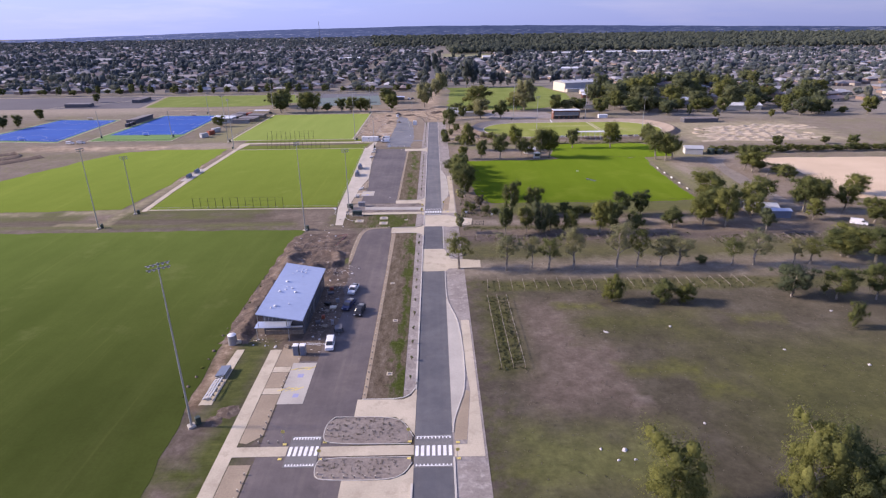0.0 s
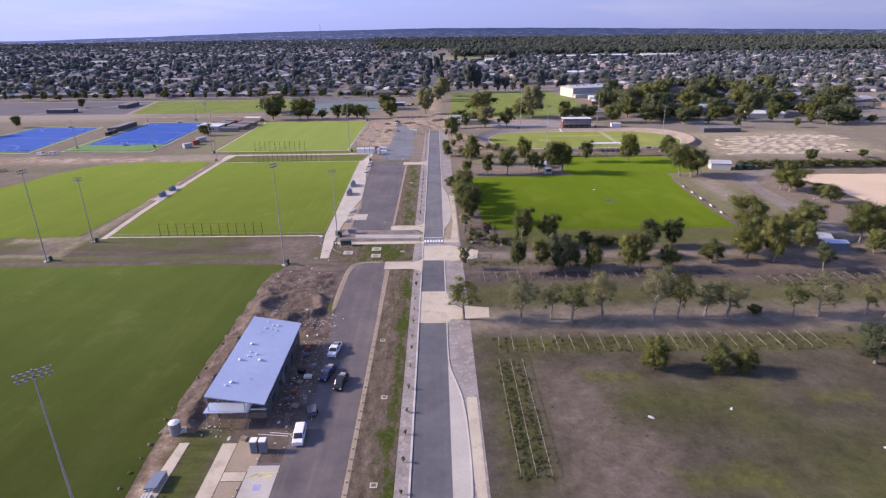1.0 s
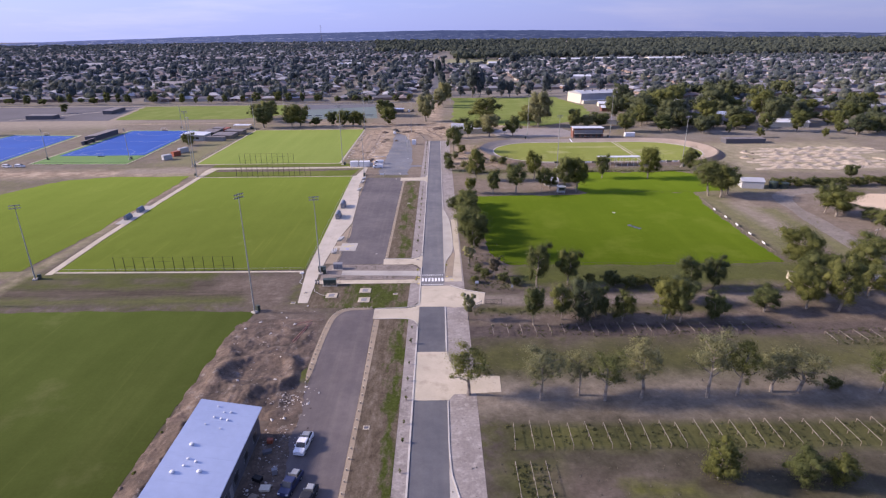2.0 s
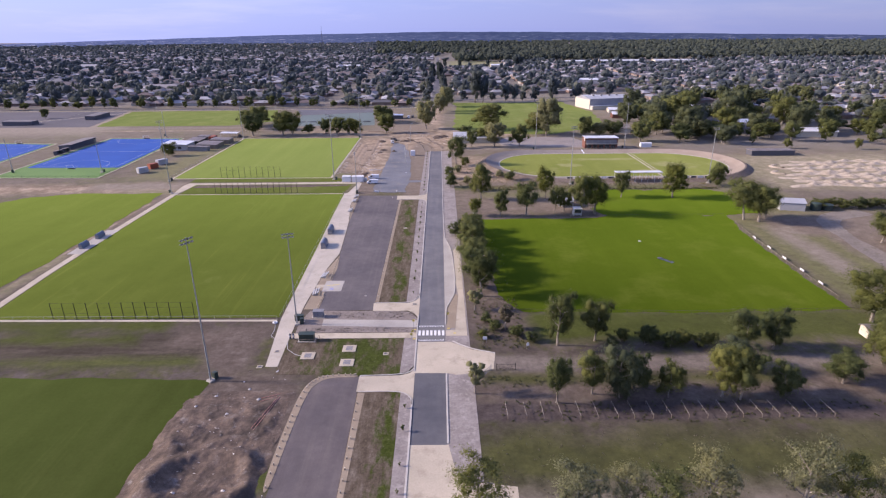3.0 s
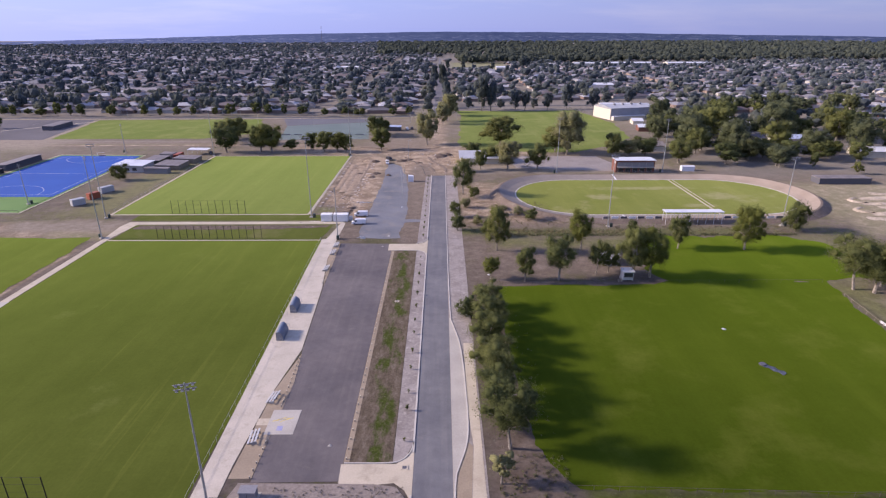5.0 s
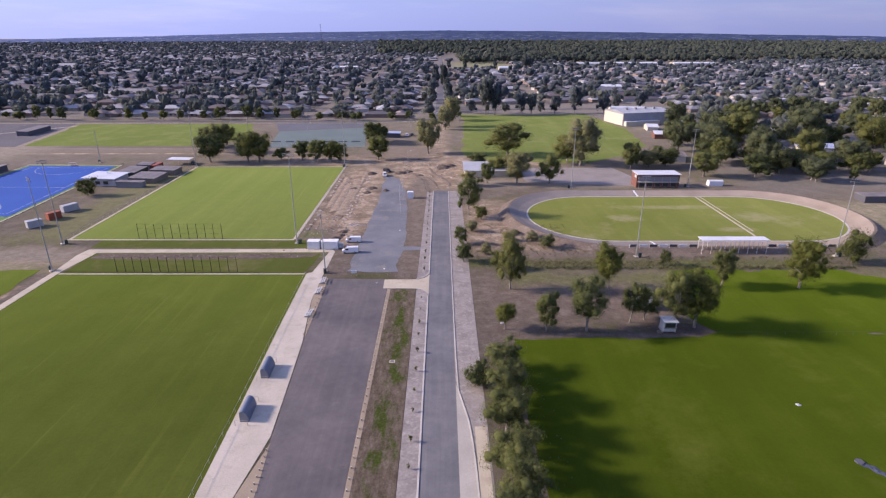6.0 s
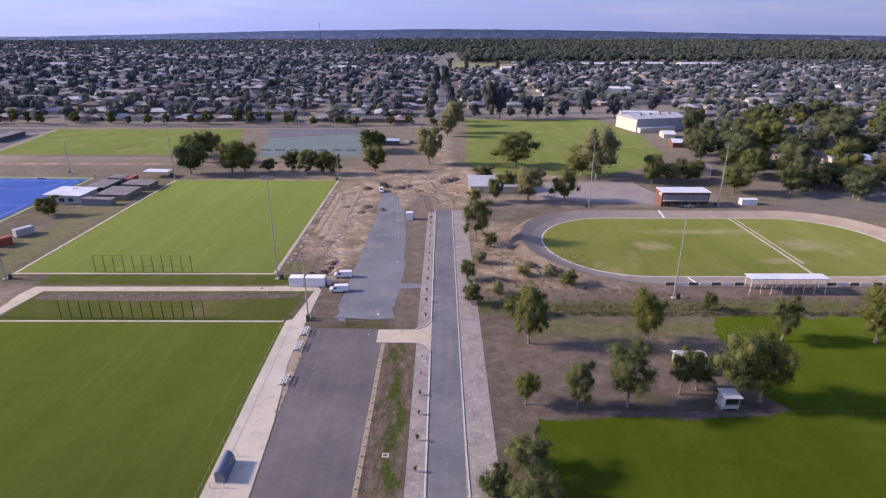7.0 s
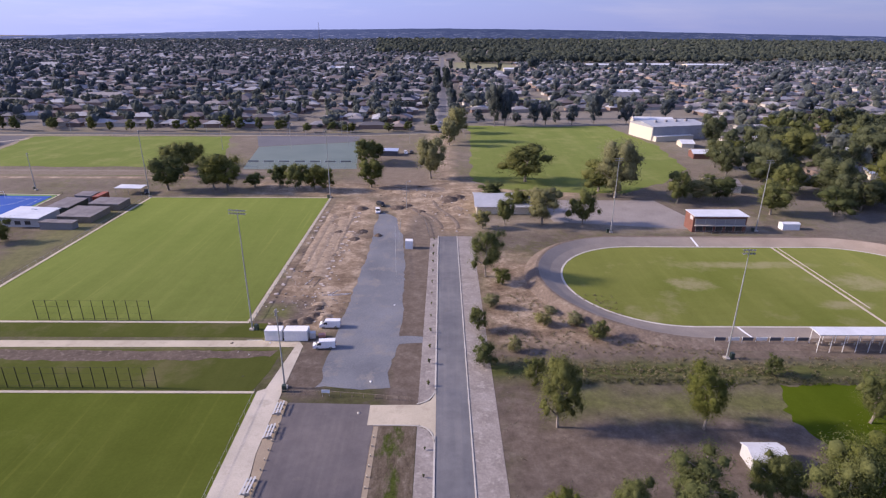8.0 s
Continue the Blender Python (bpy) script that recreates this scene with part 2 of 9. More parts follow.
def ground_material():
    """Dry paddock with worn earth, weeds and reddish fill where the works are."""
    m, nt, bsdf = nodes_of("dry_ground")
    v = object_vec(nt)
    big, mid, fine = noise_node(nt, v, 0.022, 6.0, 0.6), noise_node(nt, v, 0.11, 7.0, 0.68), noise_node(nt, v, 1.3, 5.0, 0.75)
    col = ramp_node(nt, mid, (0.28, (0.064, 0.052, 0.044)), (0.5, (0.100, 0.083, 0.071)), (0.72, (0.160, 0.135, 0.116)))
    weeds = ramp_node(nt, mix_node(nt, 0.5, big, noise_node(nt, v, 0.35, 5.0, 0.7)), (0.48, (0, 0, 0)), (0.57, (0.85, 0.85, 0.85)))
    weed_col = ramp_node(nt, mid, (0.35, (0.058, 0.062, 0.027)), (0.7, (0.106, 0.108, 0.040)))
    col = mix_node(nt, weeds, col, weed_col)
    sep = nt.nodes.new("ShaderNodeSeparateXYZ")
    nt.links.new(v, sep.inputs[0])
    wob = math_node(nt, "MULTIPLY", math_node(nt, "SUBTRACT", noise_node(nt, v, 0.09, 6.0, 0.7), 0.5), 26.0)
    earth = ramp_node(nt, noise_node(nt, v, 0.14, 8.0, 0.76), (0.34, (0.100, 0.068, 0.048)), (0.49, (0.235, 0.172, 0.120)), (0.64, (0.46, 0.365, 0.27)))
    grey = ramp_node(nt, noise_node(nt, v, 0.25, 7.0, 0.7), (0.3, (0.155, 0.130, 0.102)), (0.7, (0.27, 0.232, 0.188)))
    pale = ramp_node(nt, noise_node(nt, v, 0.25, 7.0, 0.7), (0.3, (0.150, 0.126, 0.106)), (0.7, (0.225, 0.194, 0.166)))
    green = ramp_node(nt, noise_node(nt, v, 0.3, 7.0, 0.7), (0.3, (0.080, 0.086, 0.036)), (0.7, (0.155, 0.158, 0.064)))
    lawn = ramp_node(nt, noise_node(nt, v, 0.3, 7.0, 0.7), (0.3, (0.10, 0.13, 0.03)), (0.7, (0.17, 0.2, 0.05)))
    mud = ramp_node(nt, noise_node(nt, v, 0.35, 7.0, 0.7), (0.3, (0.090, 0.070, 0.058)), (0.55, (0.145, 0.117, 0.098)), (0.75, (0.225, 0.187, 0.160)))
    town = ramp_node(nt, noise_node(nt, v, 0.06, 5.0, 0.7), (0.3, (0.068, 0.072, 0.070)), (0.55, (0.112, 0.110, 0.112)), (0.7, (0.16, 0.154, 0.154)))
    dry = ramp_node(nt, noise_node(nt, v, 0.3, 7.0, 0.7), (0.3, (0.105, 0.082, 0.067)), (0.55, (0.158, 0.126, 0.104)), (0.75, (0.225, 0.187, 0.158)))
    flat = nt.nodes.new("ShaderNodeMapping")
    flat.inputs["Scale"].default_value = (0.06, 0.45, 1.0)
    nt.links.new(v, flat.inputs["Vector"])
    tilled = ramp_node(nt, noise_node(nt, flat.outputs["Vector"], 1.0, 6.0, 0.65), (0.3, (0.042, 0.036, 0.026)), (0.5, (0.066, 0.055, 0.042)), (0.7, (0.120, 0.098, 0.080)))
    mulch = ramp_node(nt, noise_node(nt, v, 0.5, 6.0, 0.7), (0.3, (0.058, 0.047, 0.045)), (0.7, (0.112, 0.092, 0.086)))
    olive = ramp_node(nt, noise_node(nt, flat.outputs["Vector"], 1.6, 6.0, 0.7), (0.3, (0.055, 0.068, 0.022)), (0.7, (0.105, 0.118, 0.036)))
    meadow = ramp_node(nt, noise_node(nt, v, 0.12, 7.0, 0.7), (0.3, (0.105, 0.126, 0.040)), (0.55, (0.148, 0.162, 0.058)), (0.75, (0.205, 0.205, 0.092)))
    paddock = ramp_node(nt, mid, (0.28, (0.046, 0.043, 0.029)), (0.5, (0.078, 0.070, 0.050)), (0.72, (0.125, 0.112, 0.086)))
    moss = ramp_node(nt, noise_node(nt, v, 0.5, 7.0, 0.7), (0.3, (0.064, 0.068, 0.028)), (0.6, (0.118, 0.122, 0.038)))
    outfield = ramp_node(nt, noise_node(nt, v, 0.1, 7.0, 0.68), (0.3, (0.040, 0.056, 0.009)), (0.7, (0.072, 0.091, 0.018)))
    sandy = ramp_node(nt, noise_node(nt, v, 0.2, 6.0, 0.7), (0.3, (0.12, 0.12, 0.06)), (0.5, (0.20, 0.18, 0.11)), (0.7, (0.34, 0.28, 0.20)))
    def lay(col, *zones):
        """Colour zones over the ground: centre x, y, half sizes, softness, colour."""
        for cx, cy, hx, hy, soft, c in zones:
            dx = math_node(nt, "SUBTRACT", math_node(nt, "ABSOLUTE", math_node(nt, "SUBTRACT", sep.outputs[0], cx)), hx)
            dy = math_node(nt, "SUBTRACT", math_node(nt, "ABSOLUTE", math_node(nt, "SUBTRACT", sep.outputs[1], cy)), hy)
            d = math_node(nt, "ADD", math_node(nt, "MAXIMUM", dx, dy), math_node(nt, "MULTIPLY", wob, min(1.0, soft / 6)))
            col = mix_node(nt, math_node(nt, "SUBTRACT", 0.5, math_node(nt, "DIVIDE", d, 2 * soft), True), col, c)
        return col

    col = lay(col, (0, 2900, 5000, 2290, 12, town), (330, 560, 190, 160, 14, town), (77, 1340, 56, 130, 8, meadow), (-215, 820, 20, 26, 4, meadow), (84, 790, 14, 20, 3, meadow), (-36, 385, 11, 55, 4, earth), (-14, 455, 70, 12, 7, earth), (-200, 480, 130, 8, 3, dry))
    col = lay(col, (-200, 474.5, 120, 1.6, 1.0, earth), (-200, 483, 120, 1.4, 0.8, mud), (-190, 488.5, 110, 1.2, 0.8, pale), (-200, 478.5, 120, 0.8, 0.6, olive), (-6, 432, 17, 34, 5, earth), (-4, 520, 7, 80, 4, earth))
    col = lay(col, (-24, 478, 20, 16, 6, dry), (190, 345, 46, 34, 6, sandy), (-170, 318, 60, 7, 5, earth), (-36, 140, 8, 34, 4, mud), (-29, 118, 8, 24, 3, mud), (-42.9, 116, 1.7, 36, 0.9, earth), (-32, 147.5, 8, 2.2, 1.2, olive))
    col = lay(col, (-26, 139, 3, 3, 2, pale), (-32, 164, 9, 11, 3, mud), (-40, 52, 9, 24, 3, olive), (-37, 88, 3, 14, 2, olive), (-41, 72, 3.5, 5, 2, mud), (-38.5, 48, 2.2, 14, 2, dry), (-125, 187, 80, 6.5, 3.5, tilled))
    col = lay(col, (-128, 195.4, 68, 3.0, 2.4, outfield), (-50, 190, 6, 3.0, 2.5, dry), (-110, 189.5, 46, 1.8, 1.8, outfield), (-125, 180.0, 80, 1.6, 1.6, olive), (-42, 186, 5, 9, 2, mud), (-45, 325, 60, 4, 3, green), (26, 350, 20, 28, 6, earth), (50, 318, 55, 7, 4, dry), (50, 315.5, 55, 3.4, 2.5, olive))
    col = lay(col, (36, 294, 30, 15, 5, dry), (44, 305, 26, 4, 4, green), (14, 240, 6, 46, 2.5, mud), (66, 100, 55, 58, 6, paddock), (62, 151, 60, 6, 4, weed_col), (60, 139, 60, 5, 4, grey), (62, 170, 55, 5, 3, mud), (40, 173, 30, 1.5, 1.5, weed_col), (62, 163, 55, 2.6, 0.7, mulch))
    col = lay(col, (66, 178.6, 56, 2.6, 1.0, pale), (150, 182.5, 40, 3.0, 1.2, pale), (62, 128, 50, 3.2, 1.2, weed_col), (34.5, 90, 0.9, 11, 1.2, dry), (36.2, 80.9, 1.4, 0.9, 0.8, pale), (15, 106, 4.0, 17, 2.0, weed_col), (27, 98, 7.5, 20, 5, dry), (80, 84, 26, 16, 9, weed_col), (45, 108, 14, 5, 5, weed_col), (43.5, 89.6, 7.5, 1.7, 2.2, moss), (51, 84, 3.5, 2.0, 2, moss), (33, 116.5, 5, 1.3, 1.6, moss), (72, 109, 5, 1.6, 2, moss), (14.5, 64, 3.6, 1.6, 2, moss))
    col = lay(col, (25, 66, 12, 7, 5, green), (64, 194, 42, 6.5, 2.0, outfield), (37, 273.8, 20, 0.7, 0.5, dry), (132, 232, 26, 46, 8, dry), (107.5, 236, 5, 36, 2.5, green))
    col = lay(col, (125, 292, 14, 16, 6, green), (114.5, 238, 4.5, 24, 2.5, grey), (121.5, 226, 3.6, 26, 2.5, green), (60, 410, 50, 8, 5, grey), (-170, 545, 40, 10, 8, lawn), (-330, 520, 100, 60, 12, grey), (-130, 322, 20, 6, 3, grey), (-110.8, 262, 1.6, 46, 0.8, mud), (-112.2, 250, 0.5, 50, 0.5, earth))
    col = lay(col, (-118, 192, 5, 6, 2, dry), (-111.4, 218, 1.5, 22, 1.4, sandy), (-112.6, 189, 1.6, 7, 1.6, sandy), (-120, 182.8, 9, 1.0, 1.2, sandy), (-124, 196.6, 9, 2.2, 2, sandy), (-152, 196, 10, 1.6, 2, sandy), (-120, 313, 9, 3.0, 3, sandy), (-130, 385, 7, 50, 4, green), (-9, 360, 5, 60, 2, dry), (-30, 318, 4.5, 12, 2, mud), (-42, 341, 7, 7, 2, dry), (-43, 341, 3.6, 3.6, 1.5, green))
    col = mix_node(nt, 1.0, col, ramp_node(nt, noise_node(nt, v, 0.55, 5.0, 0.75), (0.3, (0.70,) * 3), (0.7, (1.04,) * 3)), "MULTIPLY")
    col = mix_node(nt, 1.0, col, ramp_node(nt, fine, (0.2, (0.74,) * 3), (0.8, (1.22,) * 3)), "MULTIPLY")
    nt.links.new(col, bsdf.inputs["Base Color"])
    bsdf.inputs["Roughness"].default_value, bsdf.inputs["Specular IOR Level"].default_value = 1.0, 0.0
    nap(bsdf, 0.52, (0.66, 0.57, 0.46))
    bump_node(nt, bsdf, fine, 0.4, 0.1)
    return m


def foliage(name, dark, light, drift=0.0):
    """Leaves: tone by clump and leaf, a little light through them."""
    m, nt, bsdf = nodes_of(name)
    rnd = nt.nodes.new("ShaderNodeNewGeometry").outputs["Random Per Island"]
    each = nt.nodes.new("ShaderNodeObjectInfo").outputs["Random"]
    v = object_vec(nt)
    tone = math_node(nt, "ADD", math_node(nt, "MULTIPLY", rnd, 0.35), math_node(nt, "MULTIPLY", noise_node(nt, v, 1.3, 5.0, 0.7), 0.65))
    col = ramp_node(nt, tone, (0.2, dark), (0.75, light))
    f = noise_node(nt, v, 4.5, 4.0, 0.75)
    col = mix_node(nt, 1.0, col, ramp_node(nt, f, (0.3, (0.7,) * 3), (0.65, (1.15,) * 3)), "MULTIPLY")
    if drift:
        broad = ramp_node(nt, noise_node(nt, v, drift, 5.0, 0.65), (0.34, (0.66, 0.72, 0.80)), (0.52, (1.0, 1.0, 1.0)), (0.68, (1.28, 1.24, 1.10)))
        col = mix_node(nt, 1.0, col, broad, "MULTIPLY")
    tint = ramp_node(nt, each, (0.0, (0.8, 0.84, 0.88)), (0.5, (0.98, 0.98, 0.95)), (1.0, (1.12, 1.06, 0.85)))
    col = mix_node(nt, 1.0, col, tint, "MULTIPLY")
    nt.links.new(col, bsdf.inputs["Base Color"])
    bsdf.inputs["Roughness"].default_value, bsdf.inputs["Specular IOR Level"].default_value = 0.85, 0.1
    tr = nt.nodes.new("ShaderNodeBsdfTranslucent")
    nt.links.new(col, tr.inputs["Color"])
    mx = nt.nodes.new("ShaderNodeMixShader")
    mx.inputs["Fac"].default_value = 0.46
    nt.links.new(bsdf.outputs[0], mx.inputs[1])
    nt.links.new(tr.outputs[0], mx.inputs[2])
    nt.links.new(mx.outputs[0], nt.nodes["Material Output"].inputs["Surface"])
    return m


M_GROUND = ground_material()
M_ROAD = driven("road_asphalt", (0.098, 0.100, 0.112), (0.125, 0.126, 0.136), (0.155, 0.150, 0.148))
M_ROAD_FAR = driven("older_road_asphalt", (0.132, 0.134, 0.146), (0.168, 0.168, 0.177), (0.235, 0.226, 0.222))
M_PARK = driven("car_park_asphalt", (0.104, 0.090, 0.092), (0.138, 0.120, 0.120), (0.19, 0.165, 0.150))
M_PARK_FAR = driven("far_car_park_asphalt", (0.108, 0.097, 0.101), (0.138, 0.124, 0.127), (0.185, 0.165, 0.158))
M_GRAVEL = surface("blue_metal_gravel", (0.140, 0.148, 0.168), (0.205, 0.213, 0.233), 0.08, 3.0, 0.95, 0.5, 0.03, third=(0.235, 0.222, 0.21))
M_CONC = surface("pale_concrete", (0.43, 0.375, 0.285), (0.53, 0.462, 0.355), 0.12, 4.0, 0.85, 0.2, 0.005, third=(0.38, 0.325, 0.245), grain=0.15)
M_CONC_GREY = surface("grey_concrete", (0.36, 0.335, 0.295), (0.45, 0.42, 0.37), 0.15, 4.0, 0.85, 0.2, 0.005, grain=0.15)
M_CONC_PATH = surface("broom_finished_concrete", (0.43, 0.385, 0.315), (0.53, 0.475, 0.395), 0.15, 4.0, 0.85, 0.2, 0.005, third=(0.40, 0.355, 0.29), grain=0.15)
M_KERB = surface("kerb_concrete", (0.42, 0.39, 0.35), (0.53, 0.50, 0.45), 0.3, 5.0, 0.85, 0.2, 0.005, grain=0.15)
M_VERGE = surface("mulched_verge", (0.225, 0.195, 0.178), (0.32, 0.285, 0.262), 0.25, 2.0, 0.95, 0.3, 0.04, third=(0.38, 0.345, 0.315), grain=0.25)
M_BED = surface("mulch_bed", (0.205, 0.172, 0.150), (0.275, 0.235, 0.205), 0.3, 2.2, 0.95, 0.5, 0.05)
M_GRANITIC = surface("tan_gravel", (0.27, 0.215, 0.155), (0.34, 0.275, 0.20), 0.2, 4.0, 0.95, 0.3, 0.02, grain=0.2)
M_WHITE_LINE = surface("line_paint", (0.70, 0.70, 0.70), (0.82, 0.82, 0.82), 0.8, 9.0, 0.7, 0.1, 0.003, grain=0.2)
M_YELLOW = surface("yellow_paint", (0.60, 0.48, 0.14), (0.72, 0.58, 0.18), 0.8, 9.0, 0.7, 0.1, 0.003, grain=0.2)
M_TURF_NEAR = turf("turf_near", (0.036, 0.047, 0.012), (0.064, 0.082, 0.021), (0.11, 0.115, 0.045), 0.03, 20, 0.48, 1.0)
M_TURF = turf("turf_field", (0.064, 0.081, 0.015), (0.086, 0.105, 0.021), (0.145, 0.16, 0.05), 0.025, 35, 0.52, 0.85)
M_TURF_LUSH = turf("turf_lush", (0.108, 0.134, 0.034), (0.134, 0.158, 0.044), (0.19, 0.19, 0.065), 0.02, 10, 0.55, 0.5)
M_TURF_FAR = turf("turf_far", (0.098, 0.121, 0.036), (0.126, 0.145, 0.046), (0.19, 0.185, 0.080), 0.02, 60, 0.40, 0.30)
M_OVAL = turf("oval_grass", (0.035, 0.055, 0.005), (0.060, 0.084, 0.008), (0.092, 0.107, 0.018), 0, 0, 0.42, 1.0)
M_INFIELD = turf("infield_grass", (0.100, 0.116, 0.026), (0.158, 0.164, 0.050), (0.25, 0.215, 0.135), 0, 0, 0.46, 0.45, ((66, 358.5, 7, 5), (115, 359.5, 10, 7), (90, 372, 22, 3), (100, 346, 8, 3)))
M_ISLAND = patchy_strip("rough_grass", -15.0, 13.0, 0.85)
M_MEDIAN_NEAR = patchy_strip("median_near", -7.3, 2.4, 0.75)
M_MEDIAN_FAR = patchy_strip("median_far", -10.2, 3.4, 0.5)
M_GREENSTRIP = turf("sown_grass", (0.050, 0.060, 0.016), (0.078, 0.088, 0.024), (0.14, 0.115, 0.070), 0, 0, 0.40, 0.6)
M_BLUE = surface("blue_hockey_turf", (0.010, 0.070, 0.32), (0.014, 0.086, 0.37), 0.05, 2.0, 0.85, 0.1, 0.01, grain=0.12)
M_LIME = surface("green_hockey_turf", (0.10, 0.20, 0.05), (0.13, 0.24, 0.065), 0.05, 2.0, 0.85, 0.1, 0.01, grain=0.12)
M_COURT = surface("court_green", (0.12, 0.16, 0.15), (0.15, 0.19, 0.175), 0.05, 2.0, 0.8, 0.1, 0.01, grain=0.12)
M_COURT_GREY = surface("court_asphalt", (0.12, 0.12, 0.135), (0.15, 0.15, 0.165), 0.05, 2.0, 0.85, 0.1, 0.01)
M_SAND = surface("arena_sand", (0.55, 0.42, 0.285), (0.63, 0.49, 0.34), 0.05, 2.0, 0.95, 0.2, 0.03, grain=0.15)
M_CLAY = surface("bmx_clay", (0.40, 0.325, 0.24), (0.56, 0.47, 0.36), 0.25, 1.5, 0.95, 0.3, 0.05, third=(0.26, 0.22, 0.15))
M_STREET = surface("street_asphalt", (0.075, 0.075, 0.08), (0.105, 0.105, 0.11), 0.03, 1.0, 0.9, 0)
M_EARTH = surface("dug_earth", (0.080, 0.058, 0.046), (0.14, 0.105, 0.082), 0.3, 1.6, 0.95, 0.6, 0.1, third=(0.19, 0.15, 0.12))
M_BANK = surface("bare_bank", (0.135, 0.102, 0.080), (0.20, 0.155, 0.122), 0.2, 1.6, 0.95, 0.6, 0.1, third=(0.24, 0.195, 0.155))
M_WORKS = surface("works_earth", (0.24, 0.175, 0.12), (0.36, 0.28, 0.20), 0.4, 2.0, 0.95, 0.6, 0.1, third=(0.42, 0.34, 0.26))
M_LEAF = foliage("eucalypt_leaves", (0.082, 0.098, 0.038), (0.215, 0.232, 0.088))
M_LEAF_PALE = foliage("pale_leaves", (0.150, 0.155, 0.082), (0.320, 0.315, 0.165))
M_LEAF_DARK = foliage("dark_leaves", (0.062, 0.078, 0.033), (0.168, 0.188, 0.072))
M_LEAF_BRIGHT = foliage("fresh_leaves", (0.085, 0.104, 0.024), (0.205, 0.218, 0.062))
M_LEAF_SCHOOL = foliage("park_leaves", (0.062, 0.080, 0.048), (0.160, 0.180, 0.098))
# Far leaves: distance haze is put into the base colour as a blue-grey tint
M_LEAF_FAR_HAZED = foliage("hazed_town_leaves", (0.090, 0.110, 0.120), (0.176, 0.200, 0.202), 0.02)
M_LEAF_WOODS_HAZED = foliage("hazed_woodland_leaves", (0.066, 0.086, 0.086), (0.118, 0.140, 0.130), 0.009)
M_BARK = surface("gum_bark", (0.16, 0.13, 0.105), (0.42, 0.38, 0.33), 0.8, 6.0, 0.9, 0.4, 0.02)
M_TUFT = foliage("tufts", (0.10, 0.085, 0.06), (0.17, 0.15, 0.10))
ROOF_TONES = [(0.152, 0.120, 0.115), (0.193, 0.19, 0.202), (0.40, 0.40, 0.42), (0.12, 0.115, 0.122), (0.30, 0.30, 0.315), (0.24, 0.236, 0.251), (0.128, 0.12, 0.136), (0.173, 0.144, 0.141), (0.166, 0.158, 0.168), (0.28, 0.276, 0.288), (0.173, 0.169, 0.179), (0.134, 0.116, 0.123), (0.34, 0.336, 0.356), (0.233, 0.188, 0.176), (0.294, 0.27, 0.269), (0.179, 0.174, 0.186)]
M_ROOFS = picked("house_roofs", ROOF_TONES, 0.7)
M_ROOFS_FAR = picked("far_roofs", ROOF_TONES, 0.7, island=True)
M_BRICKS = picked("house_bricks", [(0.254, 0.182, 0.154), (0.384, 0.340, 0.296), (0.204, 0.149, 0.127), (0.475, 0.447, 0.409), (0.302, 0.230, 0.197)], 0.9, fine=6.0)
M_BRICKS_FAR = picked("far_bricks", [(0.254, 0.182, 0.154), (0.384, 0.340, 0.296), (0.204, 0.149, 0.127), (0.475, 0.447, 0.409), (0.302, 0.230, 0.197)], 0.9, fine=6.0, island=True)
M_WINDOW = plain("dark_glass", (0.02, 0.024, 0.03), 0.3, 0.0, 0.6)
M_STEEL = plain("galvanised_steel", (0.36, 0.37, 0.37), 0.5, 0.35)
M_RAIL_GREY = surface("grey_stakes", (0.25, 0.225, 0.195), (0.36, 0.33, 0.29), 2.0, 9.0, 0.9, 0.2, 0.01)
M_POST_DARK = plain("black_steel", (0.018, 0.018, 0.02), 0.5, 0.3)
M_WHITE = plain("white_paint", (0.78, 0.78, 0.78), 0.5)
M_DULL_WHITE = plain("weathered_white_paint", (0.50, 0.50, 0.50), 0.6)
M_CREAM = plain("cream_paint", (0.62, 0.56, 0.45), 0.6)
M_LAMP = plain("lamp_glass", (0.70, 0.72, 0.74), 0.2, 0.2, 0.6)
M_ROOF_BLUE = surface("zincalume_roof", (0.40, 0.46, 0.60), (0.46, 0.52, 0.66), 0.1, 0.8, 0.42, 0.05, 0.01, metal=0.25, grain=0.06)
M_ROOF_WHITE = surface("pale_metal_roof", (0.60, 0.61, 0.63), (0.70, 0.71, 0.73), 0.2, 1.0, 0.45, 0.05, 0.01, metal=0.1, grain=0.1)
M_ROOF_ZINC = surface("dull_zinc_roof", (0.38, 0.39, 0.41), (0.46, 0.47, 0.49), 0.2, 1.0, 0.5, 0.05, 0.01, metal=0.1, grain=0.12)
M_ROOF_GREY = surface("weathered_metal_roof", (0.17, 0.148, 0.138), (0.25, 0.22, 0.205), 0.3, 1.0, 0.6, 0.05, 0.01, metal=0.1, grain=0.2)
M_CLAD = plain("dark_cladding", (0.10, 0.10, 0.115), 0.6)
M_CLAD_GREY = plain("grey_cladding", (0.22, 0.22, 0.235), 0.6)
M_BRICK_RED = surface("red_brick", (0.165, 0.072, 0.055), (0.225, 0.105, 0.08), 1.5, 8.0, 0.9, 0.3, 0.01)
M_TIMBER = surface("weathered_timber", (0.19, 0.155, 0.12), (0.30, 0.25, 0.20), 2.0, 9.0, 0.9, 0.3, 0.01)
M_TIMBER_DARK = surface("dark_weathered_timber", (0.075, 0.066, 0.052), (0.13, 0.115, 0.09), 2.0, 9.0, 0.9, 0.3, 0.01)
M_TARP = surface("blue_grey_tarpaulin", (0.050, 0.060, 0.080), (0.095, 0.108, 0.135), 0.6, 3.0, 0.6, 0.3, 0.02)
M_BLUE_SHELL = plain("slate_blue_shell", (0.135, 0.165, 0.225), 0.45)
